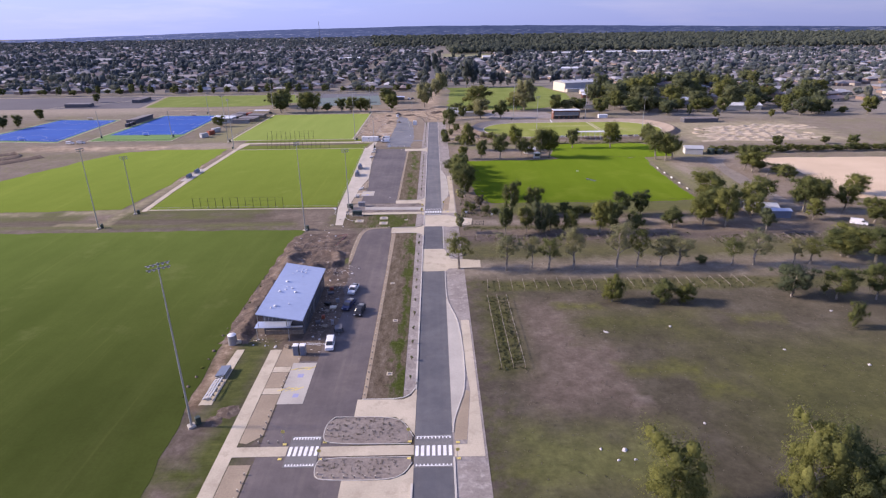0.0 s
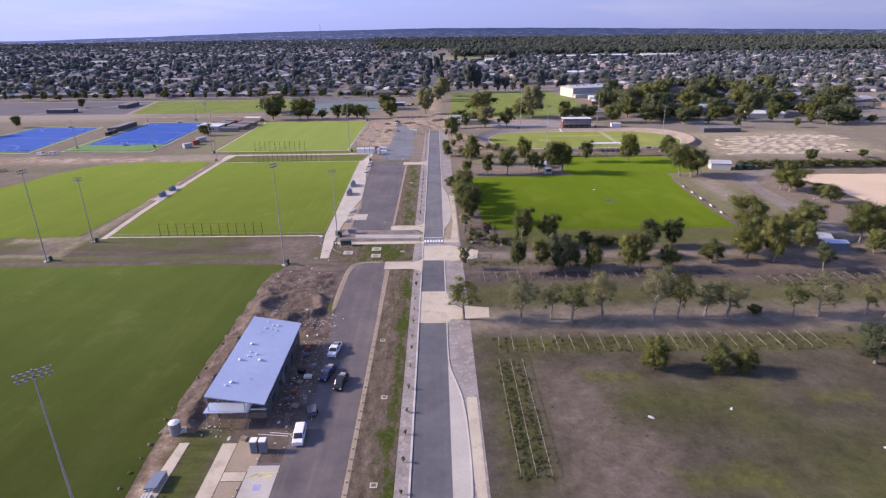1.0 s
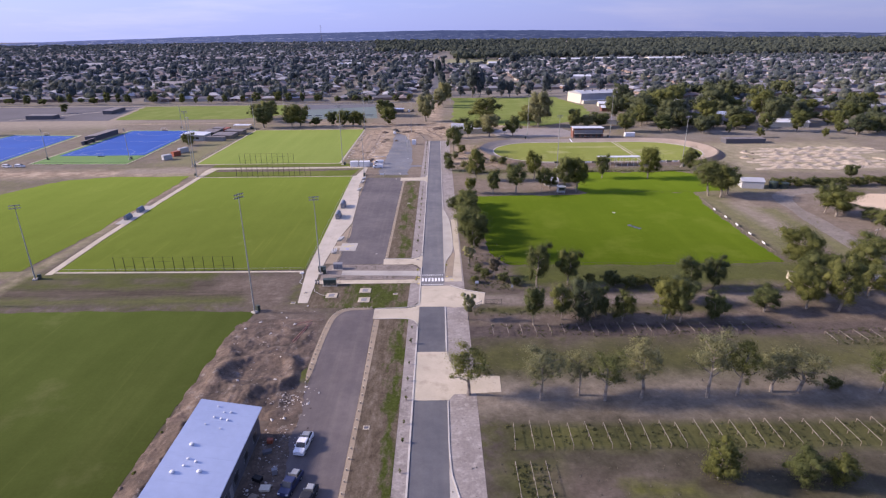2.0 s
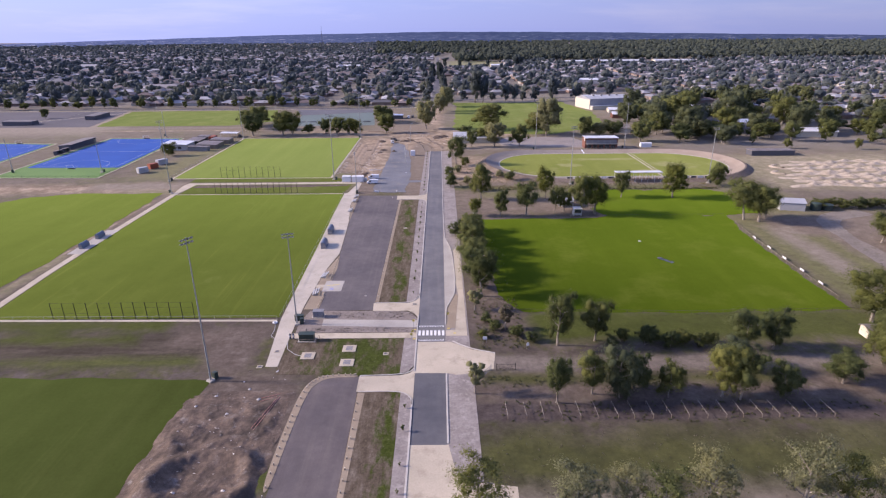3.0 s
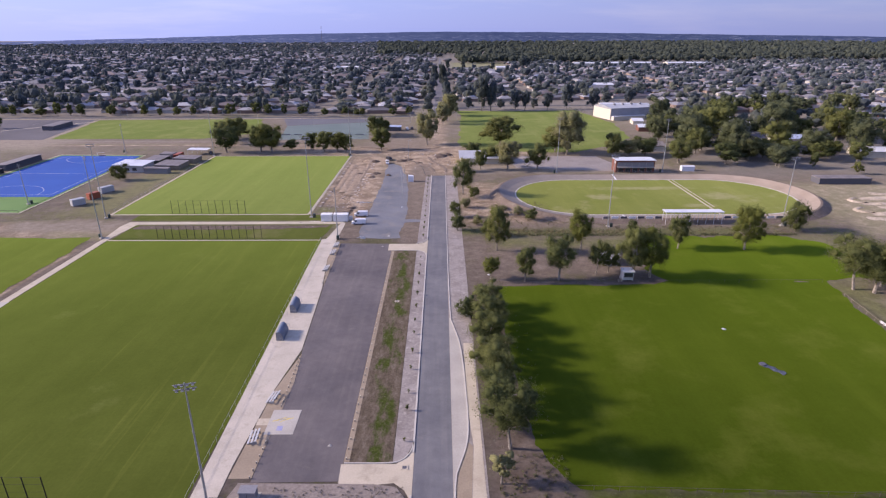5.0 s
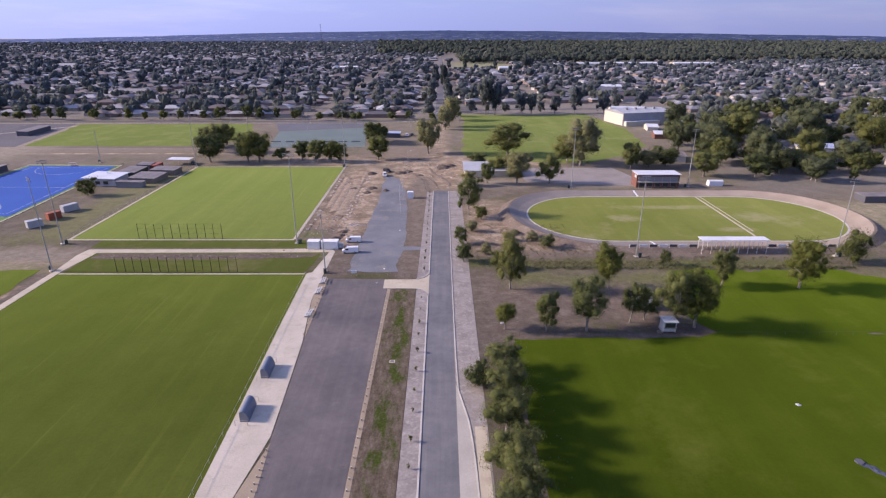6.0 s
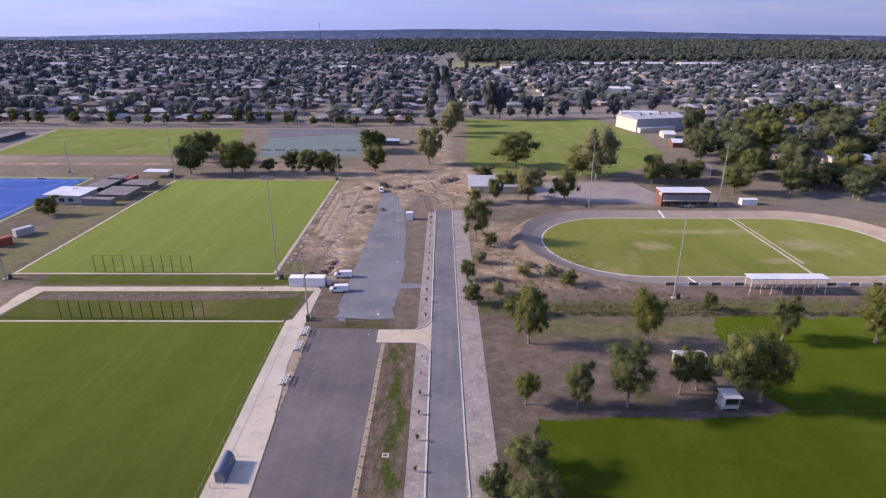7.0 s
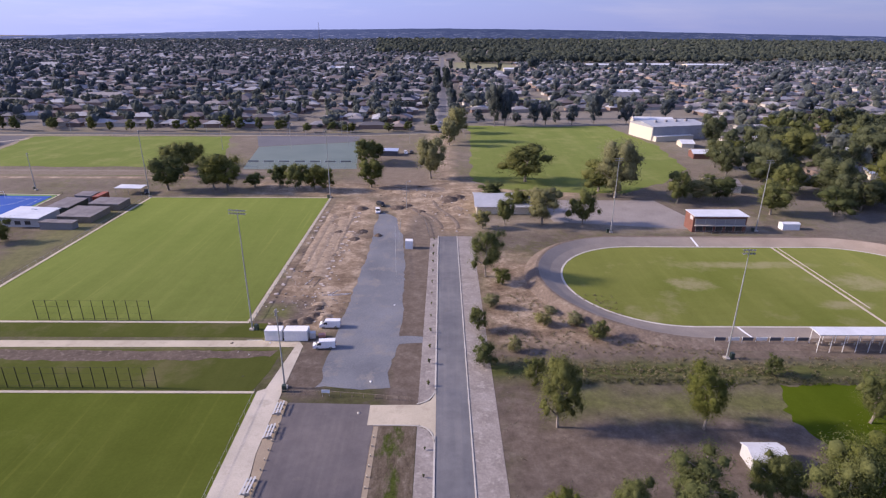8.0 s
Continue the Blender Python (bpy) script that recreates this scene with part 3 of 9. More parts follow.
M_TANK_GREEN = plain("dark_green_paint", (0.035, 0.055, 0.045), 0.5)
M_RUST = plain("rust_red_paint", (0.32, 0.085, 0.045), 0.6)
M_RUBBER = plain("rubber", (0.015, 0.015, 0.016), 0.9)
M_PIPE = plain("orange_pipe", (0.46, 0.22, 0.17), 0.5)


# ---------------------------------------------------------------- builders
def mesh_of(name, bm):
    me = bpy.data.meshes.new(name)
    bm.to_mesh(me)
    bm.free()
    return me


def part(name, bm, material, parent, label=""):
    """One mesh object under a thing or a part."""
    me = bm if isinstance(bm, bpy.types.Mesh) else mesh_of(name, bm)
    if not me.materials:
        me.materials.append(material)
    ob = new(name, me)
    ob.parent = parent
    return tagged(ob, label)


def thing(name, label, category, m=None, group="", kind=""):
    """An Empty at the base of a thing."""
    ob = new(name)
    ob.empty_display_size = 0.3
    if m is not None:
        ob.matrix_basis = m
    return tagged(ob, label, category, group, kind)


def solid(name, bm, material, label, category, kind="", group="", m=None):
    """A thing or a piece of the setting that is one mesh."""
    me = bm if isinstance(bm, bpy.types.Mesh) else mesh_of(name, bm)
    if not me.materials:
        me.materials.append(material)
    ob = new(name, me)
    if m is not None:
        ob.matrix_basis = m
    return tagged(ob, label, category, group, kind)


def add_box(bm, x0, x1, y0, y1, z0, z1, bevel=0.0):
    ret = bmesh.ops.create_cube(bm, size=1.0, matrix=Matrix.LocRotScale(((x0 + x1) / 2, (y0 + y1) / 2, (z0 + z1) / 2), None, (x1 - x0, y1 - y0, z1 - z0)))
    if bevel:
        edges = list({e for v in ret["verts"] for e in v.link_edges})
        bmesh.ops.bevel(bm, geom=edges, offset=bevel, segments=1, affect="EDGES", profile=0.5)
    return bm


def box(x0, x1, y0, y1, z0, z1, bevel=0.0):
    return add_box(bmesh.new(), x0, x1, y0, y1, z0, z1, bevel)


def add_tube(bm, a, b, r0, r1=None, sides=8):
    a, b = Vector(a), Vector(b)
    m = Matrix.Translation((a + b) / 2) @ (b - a).to_track_quat("Z", "Y").to_matrix().to_4x4()
    bmesh.ops.create_cone(bm, cap_ends=True, segments=sides, radius1=r0, radius2=r0 if r1 is None else r1, depth=(b - a).length, matrix=m)
    return bm


def tube(a, b, r0, r1=None, sides=8):
    return add_tube(bmesh.new(), a, b, r0, r1, sides)


def add_prism(bm, pts, z0, z1):
    low, top = [bm.verts.new((x, y, z0)) for x, y in pts], [bm.verts.new((x, y, z1)) for x, y in pts]
    bm.faces.new(top), bm.faces.new(low[::-1])
    for k in range(len(pts)):
        j = (k + 1) % len(pts)
        bm.faces.new((low[k], low[j], top[j], top[k]))
    return bm


def rect(x0, x1, y0, y1):
    return [(x0, y0), (x1, y0), (x1, y1), (x0, y1)]


def sheet(name, pts, top, material, label, category):
    """A laid surface of the setting with a real edge, sunk a little into the ground."""
    bm = add_prism(bmesh.new(), pts, -0.06, top)
    bmesh.ops.recalc_face_normals(bm, faces=bm.faces[:])
    return solid(name, bm, material, label, category, "structure")


def ribbon(pts, width, z0, z1):
    """A band of even width along a line."""
    bm = bmesh.new()
    left, right = [], []
    for k, p in enumerate(pts):
        a, b = pts[max(k - 1, 0)], pts[min(k + 1, len(pts) - 1)]
        d = Vector((b[0] - a[0], b[1] - a[1])).normalized()
        n = Vector((-d.y, d.x)) * width / 2
        left.append((p[0] + n.x, p[1] + n.y)), right.append((p[0] - n.x, p[1] - n.y))
    rows = [[bm.verts.new((x, y, z)) for x, y in side] for side in (left, right) for z in (z0, z1)]
    l0, l1, r0, r1 = rows
    for k in range(len(pts) - 1):
        bm.faces.new((l1[k], r1[k], r1[k + 1], l1[k + 1]))
        bm.faces.new((l0[k], l1[k], l1[k + 1], l0[k + 1]))
        bm.faces.new((r1[k], r0[k], r0[k + 1], r1[k + 1]))
    for k in (0, -1):
        bm.faces.new((l0[k], r0[k], r1[k], l1[k]))
    bmesh.ops.recalc_face_normals(bm, faces=bm.faces[:])
    return bm


def eased(pts, closed=False, times=2):
    """Corners of a line or outline cut to soft bends."""
    for _k in range(times):
        out = [] if closed else [pts[0]]
        n = len(pts)
        for k in range(n if closed else n - 1):
            (ax, ay), (bx, by) = pts[k], pts[(k + 1) % n]
            out += [(ax * 0.75 + bx * 0.25, ay * 0.75 + by * 0.25), (ax * 0.25 + bx * 0.75, ay * 0.25 + by * 0.75)]
        pts = out if closed else out + [pts[-1]]
    return pts


def ragged(pts, amp=0.4, step=2.0, seed=0.0):
    """An outline worn uneven, as turf and spread gravel end."""
    out, n = [], len(pts)
    for k in range(n):
        (ax, ay), (bx, by) = pts[k], pts[(k + 1) % n]
        length = math.hypot(bx - ax, by - ay)
        m = max(1, int(length / step))
        for i in range(m):
            x, y = ax + (bx - ax) * i / m, ay + (by - ay) * i / m
            w = noise.noise((x * 0.13, y * 0.13, seed)) * 1.5 + noise.noise((x * 0.6, y * 0.6, seed + 5)) * 0.7 if i else 0.0
            out.append((x + w * amp * (by - ay) / length, y - w * amp * (bx - ax) / length))
    return out


def kerb(pts, width=0.3, height=0.13):
    pts = eased(pts) if len(pts) > 2 else pts
    return solid("kerb", ribbon(pts, width, -0.05, height), M_KERB, "pale cast concrete kerb along the asphalt edge", "kerb", "structure")


class Soup:
    """Loose faces gathered into one mesh."""

    def __init__(self):
        self.verts, self.faces, self.slots, self.count = [], [], [], 0

    def add(self, verts, faces, slot=0):
        verts, faces = np.asarray(verts, float), np.asarray(faces, int)
        self.verts.append(verts), self.faces.extend((faces + self.count).tolist())
        self.slots.extend([slot] * len(faces))
        self.count += len(verts)

    def mesh(self, name, *materials):
        me = bpy.data.meshes.new(name)
        me.from_pydata(np.concatenate(self.verts).tolist(), [], self.faces)
        for m in materials:
            me.materials.append(m)
        if len(materials) > 1:
            me.polygons.foreach_set("material_index", self.slots)
        me.update()
        return me


rng = np.random.default_rng(11)


def leaves(centres, radii, n, size, rg, shade=False):
    """n small leaf sprays spread over ellipsoid clumps: verts and triangles."""
    k = rg.integers(0, len(centres), n)
    d = rg.normal(size=(n, 3))
    d /= np.linalg.norm(d, axis=1)[:, None]
    knot = 1.0 + 0.30 * np.sin(d[:, :1] * 4.1 + k[:, None] * 1.7) * np.sin(d[:, 1:2] * 4.7 + k[:, None]) + 0.22 * np.sin(d[:, 2:] * 6.3 + k[:, None] * 2.3)
    p = centres[k] + d * radii[k] * knot * (rg.random((n, 1)) ** 0.5)
    nrm = d + rg.normal(scale=0.4, size=(n, 3)) + (0, 0, 0.3)
    nrm /= np.linalg.norm(nrm, axis=1)[:, None]
    u = np.cross(nrm, rg.normal(size=(n, 3)))
    u /= np.linalg.norm(u, axis=1)[:, None] + 1e-9
    w = np.cross(nrm, u)
    s = size * (0.55 + 0.9 * rg.random((n, 1)))
    u, w = u * s, w * s * 0.62
    verts = np.stack([p - u - w * 0.4, p + u * 0.3 - w, p + u * 0.6 + w], 1).reshape(-1, 3)
    if shade:
        return verts, np.arange(3 * n).reshape(-1, 3), np.repeat(d * 0.28 + nrm * 0.55, 3, axis=0)
    return verts, np.arange(3 * n).reshape(-1, 3)

# ---------------------------------------------------------------- ground and distance
bm = bmesh.new()
bm.faces.new([bm.verts.new(p) for p in ((-7000, -600, 0), (7000, -600, 0), (7000, 6500, 0), (-7000, 6500, 0))])
solid("ground", bm, M_GROUND, "dry grass, weeds and worn earth of the open ground", "ground", "structure")


RIDGE_BEARING = (-58, -38, -27.6, -14.7, 0, 14.3, 27.3, 38, 58)
RIDGE_HEIGHT = (5, 9, 28, 55, 71, 61, 44, 34, 24)


def ridge():
    """Low wooded plain that closes the horizon, in long overlapping folds."""
    bm = bmesh.new()
    rows = []
    for dist, base in ((4000, 0.0), (4120, 0.16), (4240, 0.36), (4340, 0.52), (4440, 0.72), (4540, 0.9), (4620, 1.0), (4680, 0.85)):
        row = []
        for k in range(361):
            bearing = -58 + 116 * k / 360
            a = radians(bearing)
            x, y = dist * math.sin(a), 150 + dist * math.cos(a)
            rise = float(np.interp(bearing, RIDGE_BEARING, RIDGE_HEIGHT))
            h = base * rise * (1.0 + 0.05 * noise.noise((x * 0.0011, y * 0.001, 3))) + base * (2.4 * noise.noise((x * 0.006, y * 0.004, base)) + 1.2 * noise.noise((x * 0.03, y * 0.01, base)))
            row.append(bm.verts.new((x, y, h - (0.5 if not base else 0))))
        rows.append(row)
    for a, b in zip(rows, rows[1:]):
        for k in range(360):
            bm.faces.new((a[k], a[k + 1], b[k + 1], b[k]))
    return bm


def distance_material():
    """Woods fading into blue distance: canopy mottling, haze put in as blue glow."""
    m, nt, bsdf = nodes_of("hazy_far_woods")
    v = object_vec(nt)
    sep = nt.nodes.new("ShaderNodeSeparateXYZ")
    nt.links.new(v, sep.inputs[0])
    mp = nt.nodes.new("ShaderNodeMapping")
    mp.inputs["Scale"].default_value = (0.010, 0.004, 0.05)
    nt.links.new(v, mp.inputs["Vector"])
    folds = noise_node(nt, mp.outputs["Vector"], 1.0, 6.0, 0.65)
    col = ramp_node(nt, folds, (0.35, (0.010, 0.016, 0.030)), (0.65, (0.030, 0.040, 0.056)))
    bits = nt.nodes.new("ShaderNodeMapping")
    bits.inputs["Scale"].default_value = (0.020, 0.008, 0.30)
    nt.links.new(v, bits.inputs["Vector"])
    low = math_node(nt, "SUBTRACT", 1.0, math_node(nt, "DIVIDE", sep.outputs[2], 62.0), True)
    roofs = ramp_node(nt, noise_node(nt, bits.outputs["Vector"], 1.0, 4.0, 0.7), (0.56, (0, 0, 0)), (0.66, (1, 1, 1)))
    col = mix_node(nt, math_node(nt, "MULTIPLY", roofs, low), col, (0.30, 0.30, 0.32))
    nt.links.new(col, bsdf.inputs["Base Color"])
    bsdf.inputs["Roughness"].default_value, bsdf.inputs["Specular IOR Level"].default_value = 1.0, 0.0
    # Painted haze: blue emission, stronger to the west, over a bluish base colour
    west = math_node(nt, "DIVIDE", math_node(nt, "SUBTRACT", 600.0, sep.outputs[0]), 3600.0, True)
    haze_glow = mix_node(nt, west, (0.018, 0.027, 0.066), (0.056, 0.074, 0.160))
    nt.links.new(haze_glow, bsdf.inputs["Emission Color"])
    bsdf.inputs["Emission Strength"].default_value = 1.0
    return m


solid("backdrop", ridge(), distance_material(), "low dark wooded plain with far roofs under painted blue haze", "hills", "structure")

# ---------------------------------------------------------------- road, crossings, driveways
L, R = -3.65, 2.4
sheet("road", rect(L, R, -70, 181), 0.02, M_ROAD, "new dark asphalt road between pale kerbs", "road")
sheet("road", rect(L, R, 181, 396), 0.02, M_ROAD_FAR, "older paler asphalt road between pale kerbs", "road")
sheet("pavement", rect(R, 7.7, -70, 176), 0.03, M_VERGE, "mulched roadside verge of pale chips", "verge")
sheet("pavement", rect(R, 7.6, 184, 396), 0.03, M_VERGE, "mulched roadside verge of pale chips", "verge")
sheet("road", [(L - 0.1, 138.3), (R + 0.3, 138.3), (3.6, 140), (12.3, 140.6), (12.5, 145.6), (4.2, 147), (3.2, 151), (R + 0.2, 154.7), (L - 0.1, 154.7)], 0.045, M_CONC, "pale concrete slab across the road with a side apron", "road slab")
sheet("road", [(L - 0.1, 175.3), (R + 0.4, 175.2), (4.5, 174.6), (8.5, 175.4), (11.8, 176.6), (12.6, 182.2), (8.0, 183.8), (5.0, 186.0), (3.4, 187.2), (L - 0.1, 187.2)], 0.045, M_CONC, "pale concrete intersection slab with a side apron", "road slab")
M_PLATFORM = surface("crossing_asphalt", (0.16, 0.155, 0.155), (0.20, 0.195, 0.19), 0.2, 5.0, 0.9, 0.2, 0.01)


def crossing(x0, x1, y0, y1, stripes, label):
    """A raised table with white bars and rows of teeth on its ramps."""
    t = thing("road_crossing", label, "crossing", kind="structure")
    part("table", add_prism(bmesh.new(), rect(x0, x1, y0 - 2.5, y1 + 2.5), -0.05, 0.055), M_PLATFORM, t)
    step = (x1 - x0) / stripes
    for k in range(stripes):
        part("stripe", box(x0 + (k + 0.2) * step, x0 + (k + 0.78) * step, y0, y1, 0.05, 0.062), M_WHITE_LINE, t, "white painted bar")
    for y, s in ((y1 + 1.9, 1), (y0 - 1.9, -1)):
        part("stripe", box(x0 + 0.3, x1 - 0.3, y + 0.22 * s - 0.06, y + 0.22 * s + 0.06, 0.05, 0.063), M_WHITE_LINE, t, "white painted line")
        for k in range(10):
            x = x0 + 0.4 + (x1 - x0 - 0.8) * k / 9
            part("tooth", box(x - 0.1, x + 0.1, y - 0.28, y + 0.16, 0.05, 0.062), M_WHITE_LINE, t)
    return t


crossing(L, R, 67.7, 70.0, 7, "raised zebra crossing with white bars over the road")
crossing(L, R, 189.9, 192.1, 7, "raised zebra crossing with white bars beside the intersection")
crossing(-23.4, -18.5, 68.2, 70.3, 6, "raised zebra crossing with white bars in the car park")

sheet("pavement", [(2.45, 121.4), (3.4, 117), (5.0, 109.5), (5.4, 94), (5.0, 84.6), (3.6, 79.5), (2.7, 76), (2.45, 73)], 0.05, M_CONC_GREY, "pale concrete bay beside the road", "footpath")
sheet("pavement", [(5.5, 110.7), (7.3, 110.7), (7.3, 67.4), (2.6, 67.4), (2.6, 70.0), (4.7, 70.2), (6.0, 84), (5.5, 94)], 0.06, M_CONC, "pale concrete footpath beside the road", "footpath")
sheet("pavement", [(2.8, 76), (3.7, 79.5), (5.1, 84.6), (5.9, 84), (4.7, 71.2), (2.7, 71.2)], 0.04, M_GRANITIC, "tan gravel wedge between kerb and footpath", "garden bed")
sheet("pavement", [(2.45, 255), (3.4, 250), (4.9, 241), (5.3, 219), (5.0, 211), (3.4, 205.5), (2.7, 203), (2.45, 198)], 0.05, M_CONC_GREY, "pale concrete bay beside the road", "footpath")
sheet("pavement", [(5.4, 242.5), (7.3, 242.5), (7.2, 189.7), (2.6, 189.7), (2.6, 192.1), (4.7, 192.4), (5.9, 210), (5.4, 219)], 0.06, M_CONC, "pale concrete footpath beside the road", "footpath")
sheet("pavement", [(2.8, 203), (3.5, 205.5), (5.1, 211), (5.8, 210), (4.7, 193.2), (2.7, 193.2)], 0.04, M_GRANITIC, "tan gravel wedge between kerb and footpath", "garden bed")
kerb([(R + 0.1, -70), (R + 0.1, 67.3)])
kerb([(R + 0.1, 73), (2.75, 76), (3.65, 79.5), (5.05, 84.6), (5.45, 94), (5.05, 109.5), (3.45, 117), (R + 0.1, 121.4), (R + 0.1, 138)], 0.22)
kerb([(R + 0.1, 155), (R + 0.1, 175)])
kerb([(R + 0.1, 195), (2.75, 203), (3.45, 205.5), (5.05, 211), (5.35, 219), (4.95, 241), (3.45, 250), (R + 0.1, 255), (R + 0.1, 396)], 0.22)
kerb([(4.0, 187.4), (5.2, 186.2), (8.2, 184.0), (12.6, 182.4)])

# left of the road: kerb, beds and medians
kerb([(L - 0.15, 84.9), (L - 0.15, 166.5)])
kerb([(L - 0.15, 176.0), (L - 0.15, 199.5)])
kerb([(L - 0.15, 208.5), (L - 0.15, 295.5)])
kerb([(L - 0.15, 307.5), (L - 0.15, 396)])
kerb([(L - 0.15, -70), (L - 0.15, 62)])
sheet("road", [(-14.1, 82.2), (-14.1, 77.3), (-7, 77.2), (-5.2, 75.4), (-3.7, 72.6), (-3.65, 85.5), (-4.6, 83), (-6, 82)], 0.04, M_CONC, "pale concrete driveway into the car park", "driveway")
sheet("road", [(-14.1, 63.2), (-14.1, 57), (-3.65, 56), (-3.65, 66), (-4.8, 64), (-7, 62.9)], 0.04, M_CONC, "pale concrete driveway into the car park", "driveway")
sheet("road", [(-14.3, 174.3), (-14.2, 169.4), (-6.2, 169.5), (-4.4, 168), (-3.65, 166), (-3.65, 177), (-4.6, 175.4), (-6.4, 174.6)], 0.04, M_CONC, "pale concrete driveway into the car park", "driveway")
sheet("road", [(-14.9, 206.0), (-14.6, 201.0), (-6.4, 202.0), (-4.8, 200.6), (-3.65, 198.2), (-3.65, 210.5), (-4.6, 207.5), (-6.4, 206)], 0.04, M_CONC, "pale concrete driveway with wheel marks", "driveway")
sheet("road", [(-15.8, 304.1), (-15.7, 298.4), (-6.4, 298.5), (-4.6, 297), (-3.65, 294.5), (-3.65, 308.5), (-4.6, 305.6), (-6.6, 304.2)], 0.04, M_CONC, "pale concrete driveway into the car park", "driveway")
sheet("garden_bed", eased([(-17.2, 77.3), (-18.3, 75.6), (-18.4, 72.6), (-17.6, 70.8), (-4.2, 70.6), (-3.95, 72.2), (-5.4, 75.2), (-7.2, 77.0)], True), 0.10, M_BED, "mulched planting bed with small tufts", "garden bed")
sheet("garden_bed", eased([(-17.9, 67.6), (-18.4, 66), (-18.2, 64), (-17.2, 63.1), (-7.2, 62.9), (-5, 64.2), (-4.0, 66.4), (-4.1, 67.4)], True), 0.10, M_BED, "mulched planting bed with small tufts", "garden bed")
kerb([(-17.2, 77.4), (-18.4, 75.7), (-18.5, 72.6), (-17.6, 70.7), (-4.2, 70.5)], 0.13)
kerb([(-3.9, 72.2), (-5.3, 75.3), (-7.2, 77.2), (-17.2, 77.4)], 0.13)
kerb([(-4.1, 67.5), (-17.9, 67.7), (-18.5, 66), (-18.3, 64), (-17.2, 63.0), (-7.2, 62.8), (-4.9, 64.1), (-3.9, 66.4)], 0.13)
sheet("median", [(-13.4, 82.3), (-6.1, 82.1), (-6.0, 169.3), (-14.0, 169.2), (-13.5, 140)], 0.06, M_MEDIAN_NEAR, "patchy dry grass median beside the car park", "median")
sheet("median", [(-6.0, 82.3), (-4.9, 83.2), (-3.95, 86), (-3.95, 166), (-4.7, 168.2), (-6.0, 169.2)], 0.08, M_VERGE, "strip of pale mulch chips behind the kerb", "verge")
sheet("median", [(-14.6, 206.3), (-7.0, 206.2), (-7.0, 298.2), (-14.6, 298.2)], 0.06, M_MEDIAN_FAR, "patchy grass median beside the car park", "median")
sheet("median", [(-6.9, 206.2), (-5.0, 207.4), (-3.95, 210.5), (-3.95, 294.5), (-4.9, 297), (-6.9, 298.2)], 0.08, M_VERGE, "strip of pale mulch chips behind the kerb", "verge")
sheet("median", [(-7.0, 304.5), (-4.9, 305.8), (-3.95, 308.5), (-3.95, 394), (-6.4, 394)], 0.07, M_VERGE, "strip of pale mulch chips behind the kerb", "verge")

for pts in ([(-3.8, 87), (-4.1, 84.8), (-5.2, 82.9), (-7, 82.15), (-13.3, 82.2)], [(-3.8, 165.5), (-4.1, 167.4), (-5.2, 168.8), (-7, 169.35), (-13.9, 169.3)], [(-3.8, 177.4), (-4.4, 175.8), (-6.4, 174.9), (-14.2, 174.5)],
            [(-3.8, 211), (-4.2, 208.6), (-5.3, 206.9), (-7, 206.1), (-14.5, 206.2)], [(-3.8, 294), (-4.3, 296.4), (-5.4, 297.8), (-7, 298.3), (-14.6, 298.3)], [(-3.8, 309), (-4.3, 306.8), (-5.4, 305.2), (-7.2, 304.4)]):
    kerb(pts, 0.2)

# ---------------------------------------------------------------- car parks and paths
sheet("median", eased([(-14.6, 175.1), (-20.4, 175.1), (-23.2, 173.4), (-24.5, 169.5), (-24.9, 158), (-24.7, 145), (-23.6, 145), (-23.6, 158), (-23.2, 169), (-22, 172.4), (-19.8, 174.1), (-14.6, 174.1)], True), 0.05, M_GRANITIC, "tan gravel edge strip with bollards", "gravel edge")
sheet("car_park", [(-28.3, -70), (-14.1, -70), (-14.05, 81), (-13.4, 83), (-13.5, 140), (-14.0, 168), (-14.3, 174.2), (-19.8, 174.3), (-22.2, 172.6), (-23.4, 169), (-23.8, 158), (-23.4, 120), (-23.6, 95), (-28.2, 95), (-28.0, 84)], 0.015, M_PARK, "worn brown-grey asphalt car park", "car park")
sheet("car_park", [(-27.8, 202.2), (-14.6, 202.4), (-14.6, 298.4), (-15.9, 304.3), (-31.2, 304.8), (-30.8, 290), (-30.4, 272), (-29.6, 258), (-28.6, 240), (-27.6, 228)], 0.015, M_PARK_FAR, "brown-grey asphalt car park without markings", "car park")
sheet("car_park", ragged([(-27.2, 309.6), (-20, 309.2), (-12.6, 309.6), (-13.6, 315), (-13.2, 319.5), (-12.0, 326), (-4.2, 327), (-4.2, 329.4), (-12.2, 329.4), (-12.8, 361), (-15.6, 395), (-20.0, 417), (-24.6, 422), (-26.6, 421), (-25.6, 385), (-26.0, 352), (-26.6, 330)], 0.55, 1.5), 0.02, M_GRAVEL, "compacted blue-grey gravel base of an unfinished car park", "car park")
sheet("footpath", [(-34.0, -70), (-31.7, -70), (-31.7, 99.5), (-34.0, 99.5)], 0.05, M_CONC, "pale concrete footpath along the car park", "footpath")
sheet("footpath", rect(-31.7, -23.5, 68.2, 70.4), 0.054, M_CONC, "pale concrete footpath to the crossing", "footpath")
sheet("footpath", rect(-18.4, L - 0.1, 68.0, 70.2), 0.054, M_CONC, "pale concrete footpath to the crossing", "footpath")
sheet("footpath", rect(-31.6, -28.3, -70, 66.5), 0.035, M_GRANITIC, "tan gravel strip between path and car park", "gravel bed")
sheet("footpath", [(-31.6, 71.5), (-30.4, 71.2), (-28.3, 73), (-28.3, 84.2), (-31.6, 84.2)], 0.035, M_GRANITIC, "tan gravel strip between path and car park", "gravel bed")
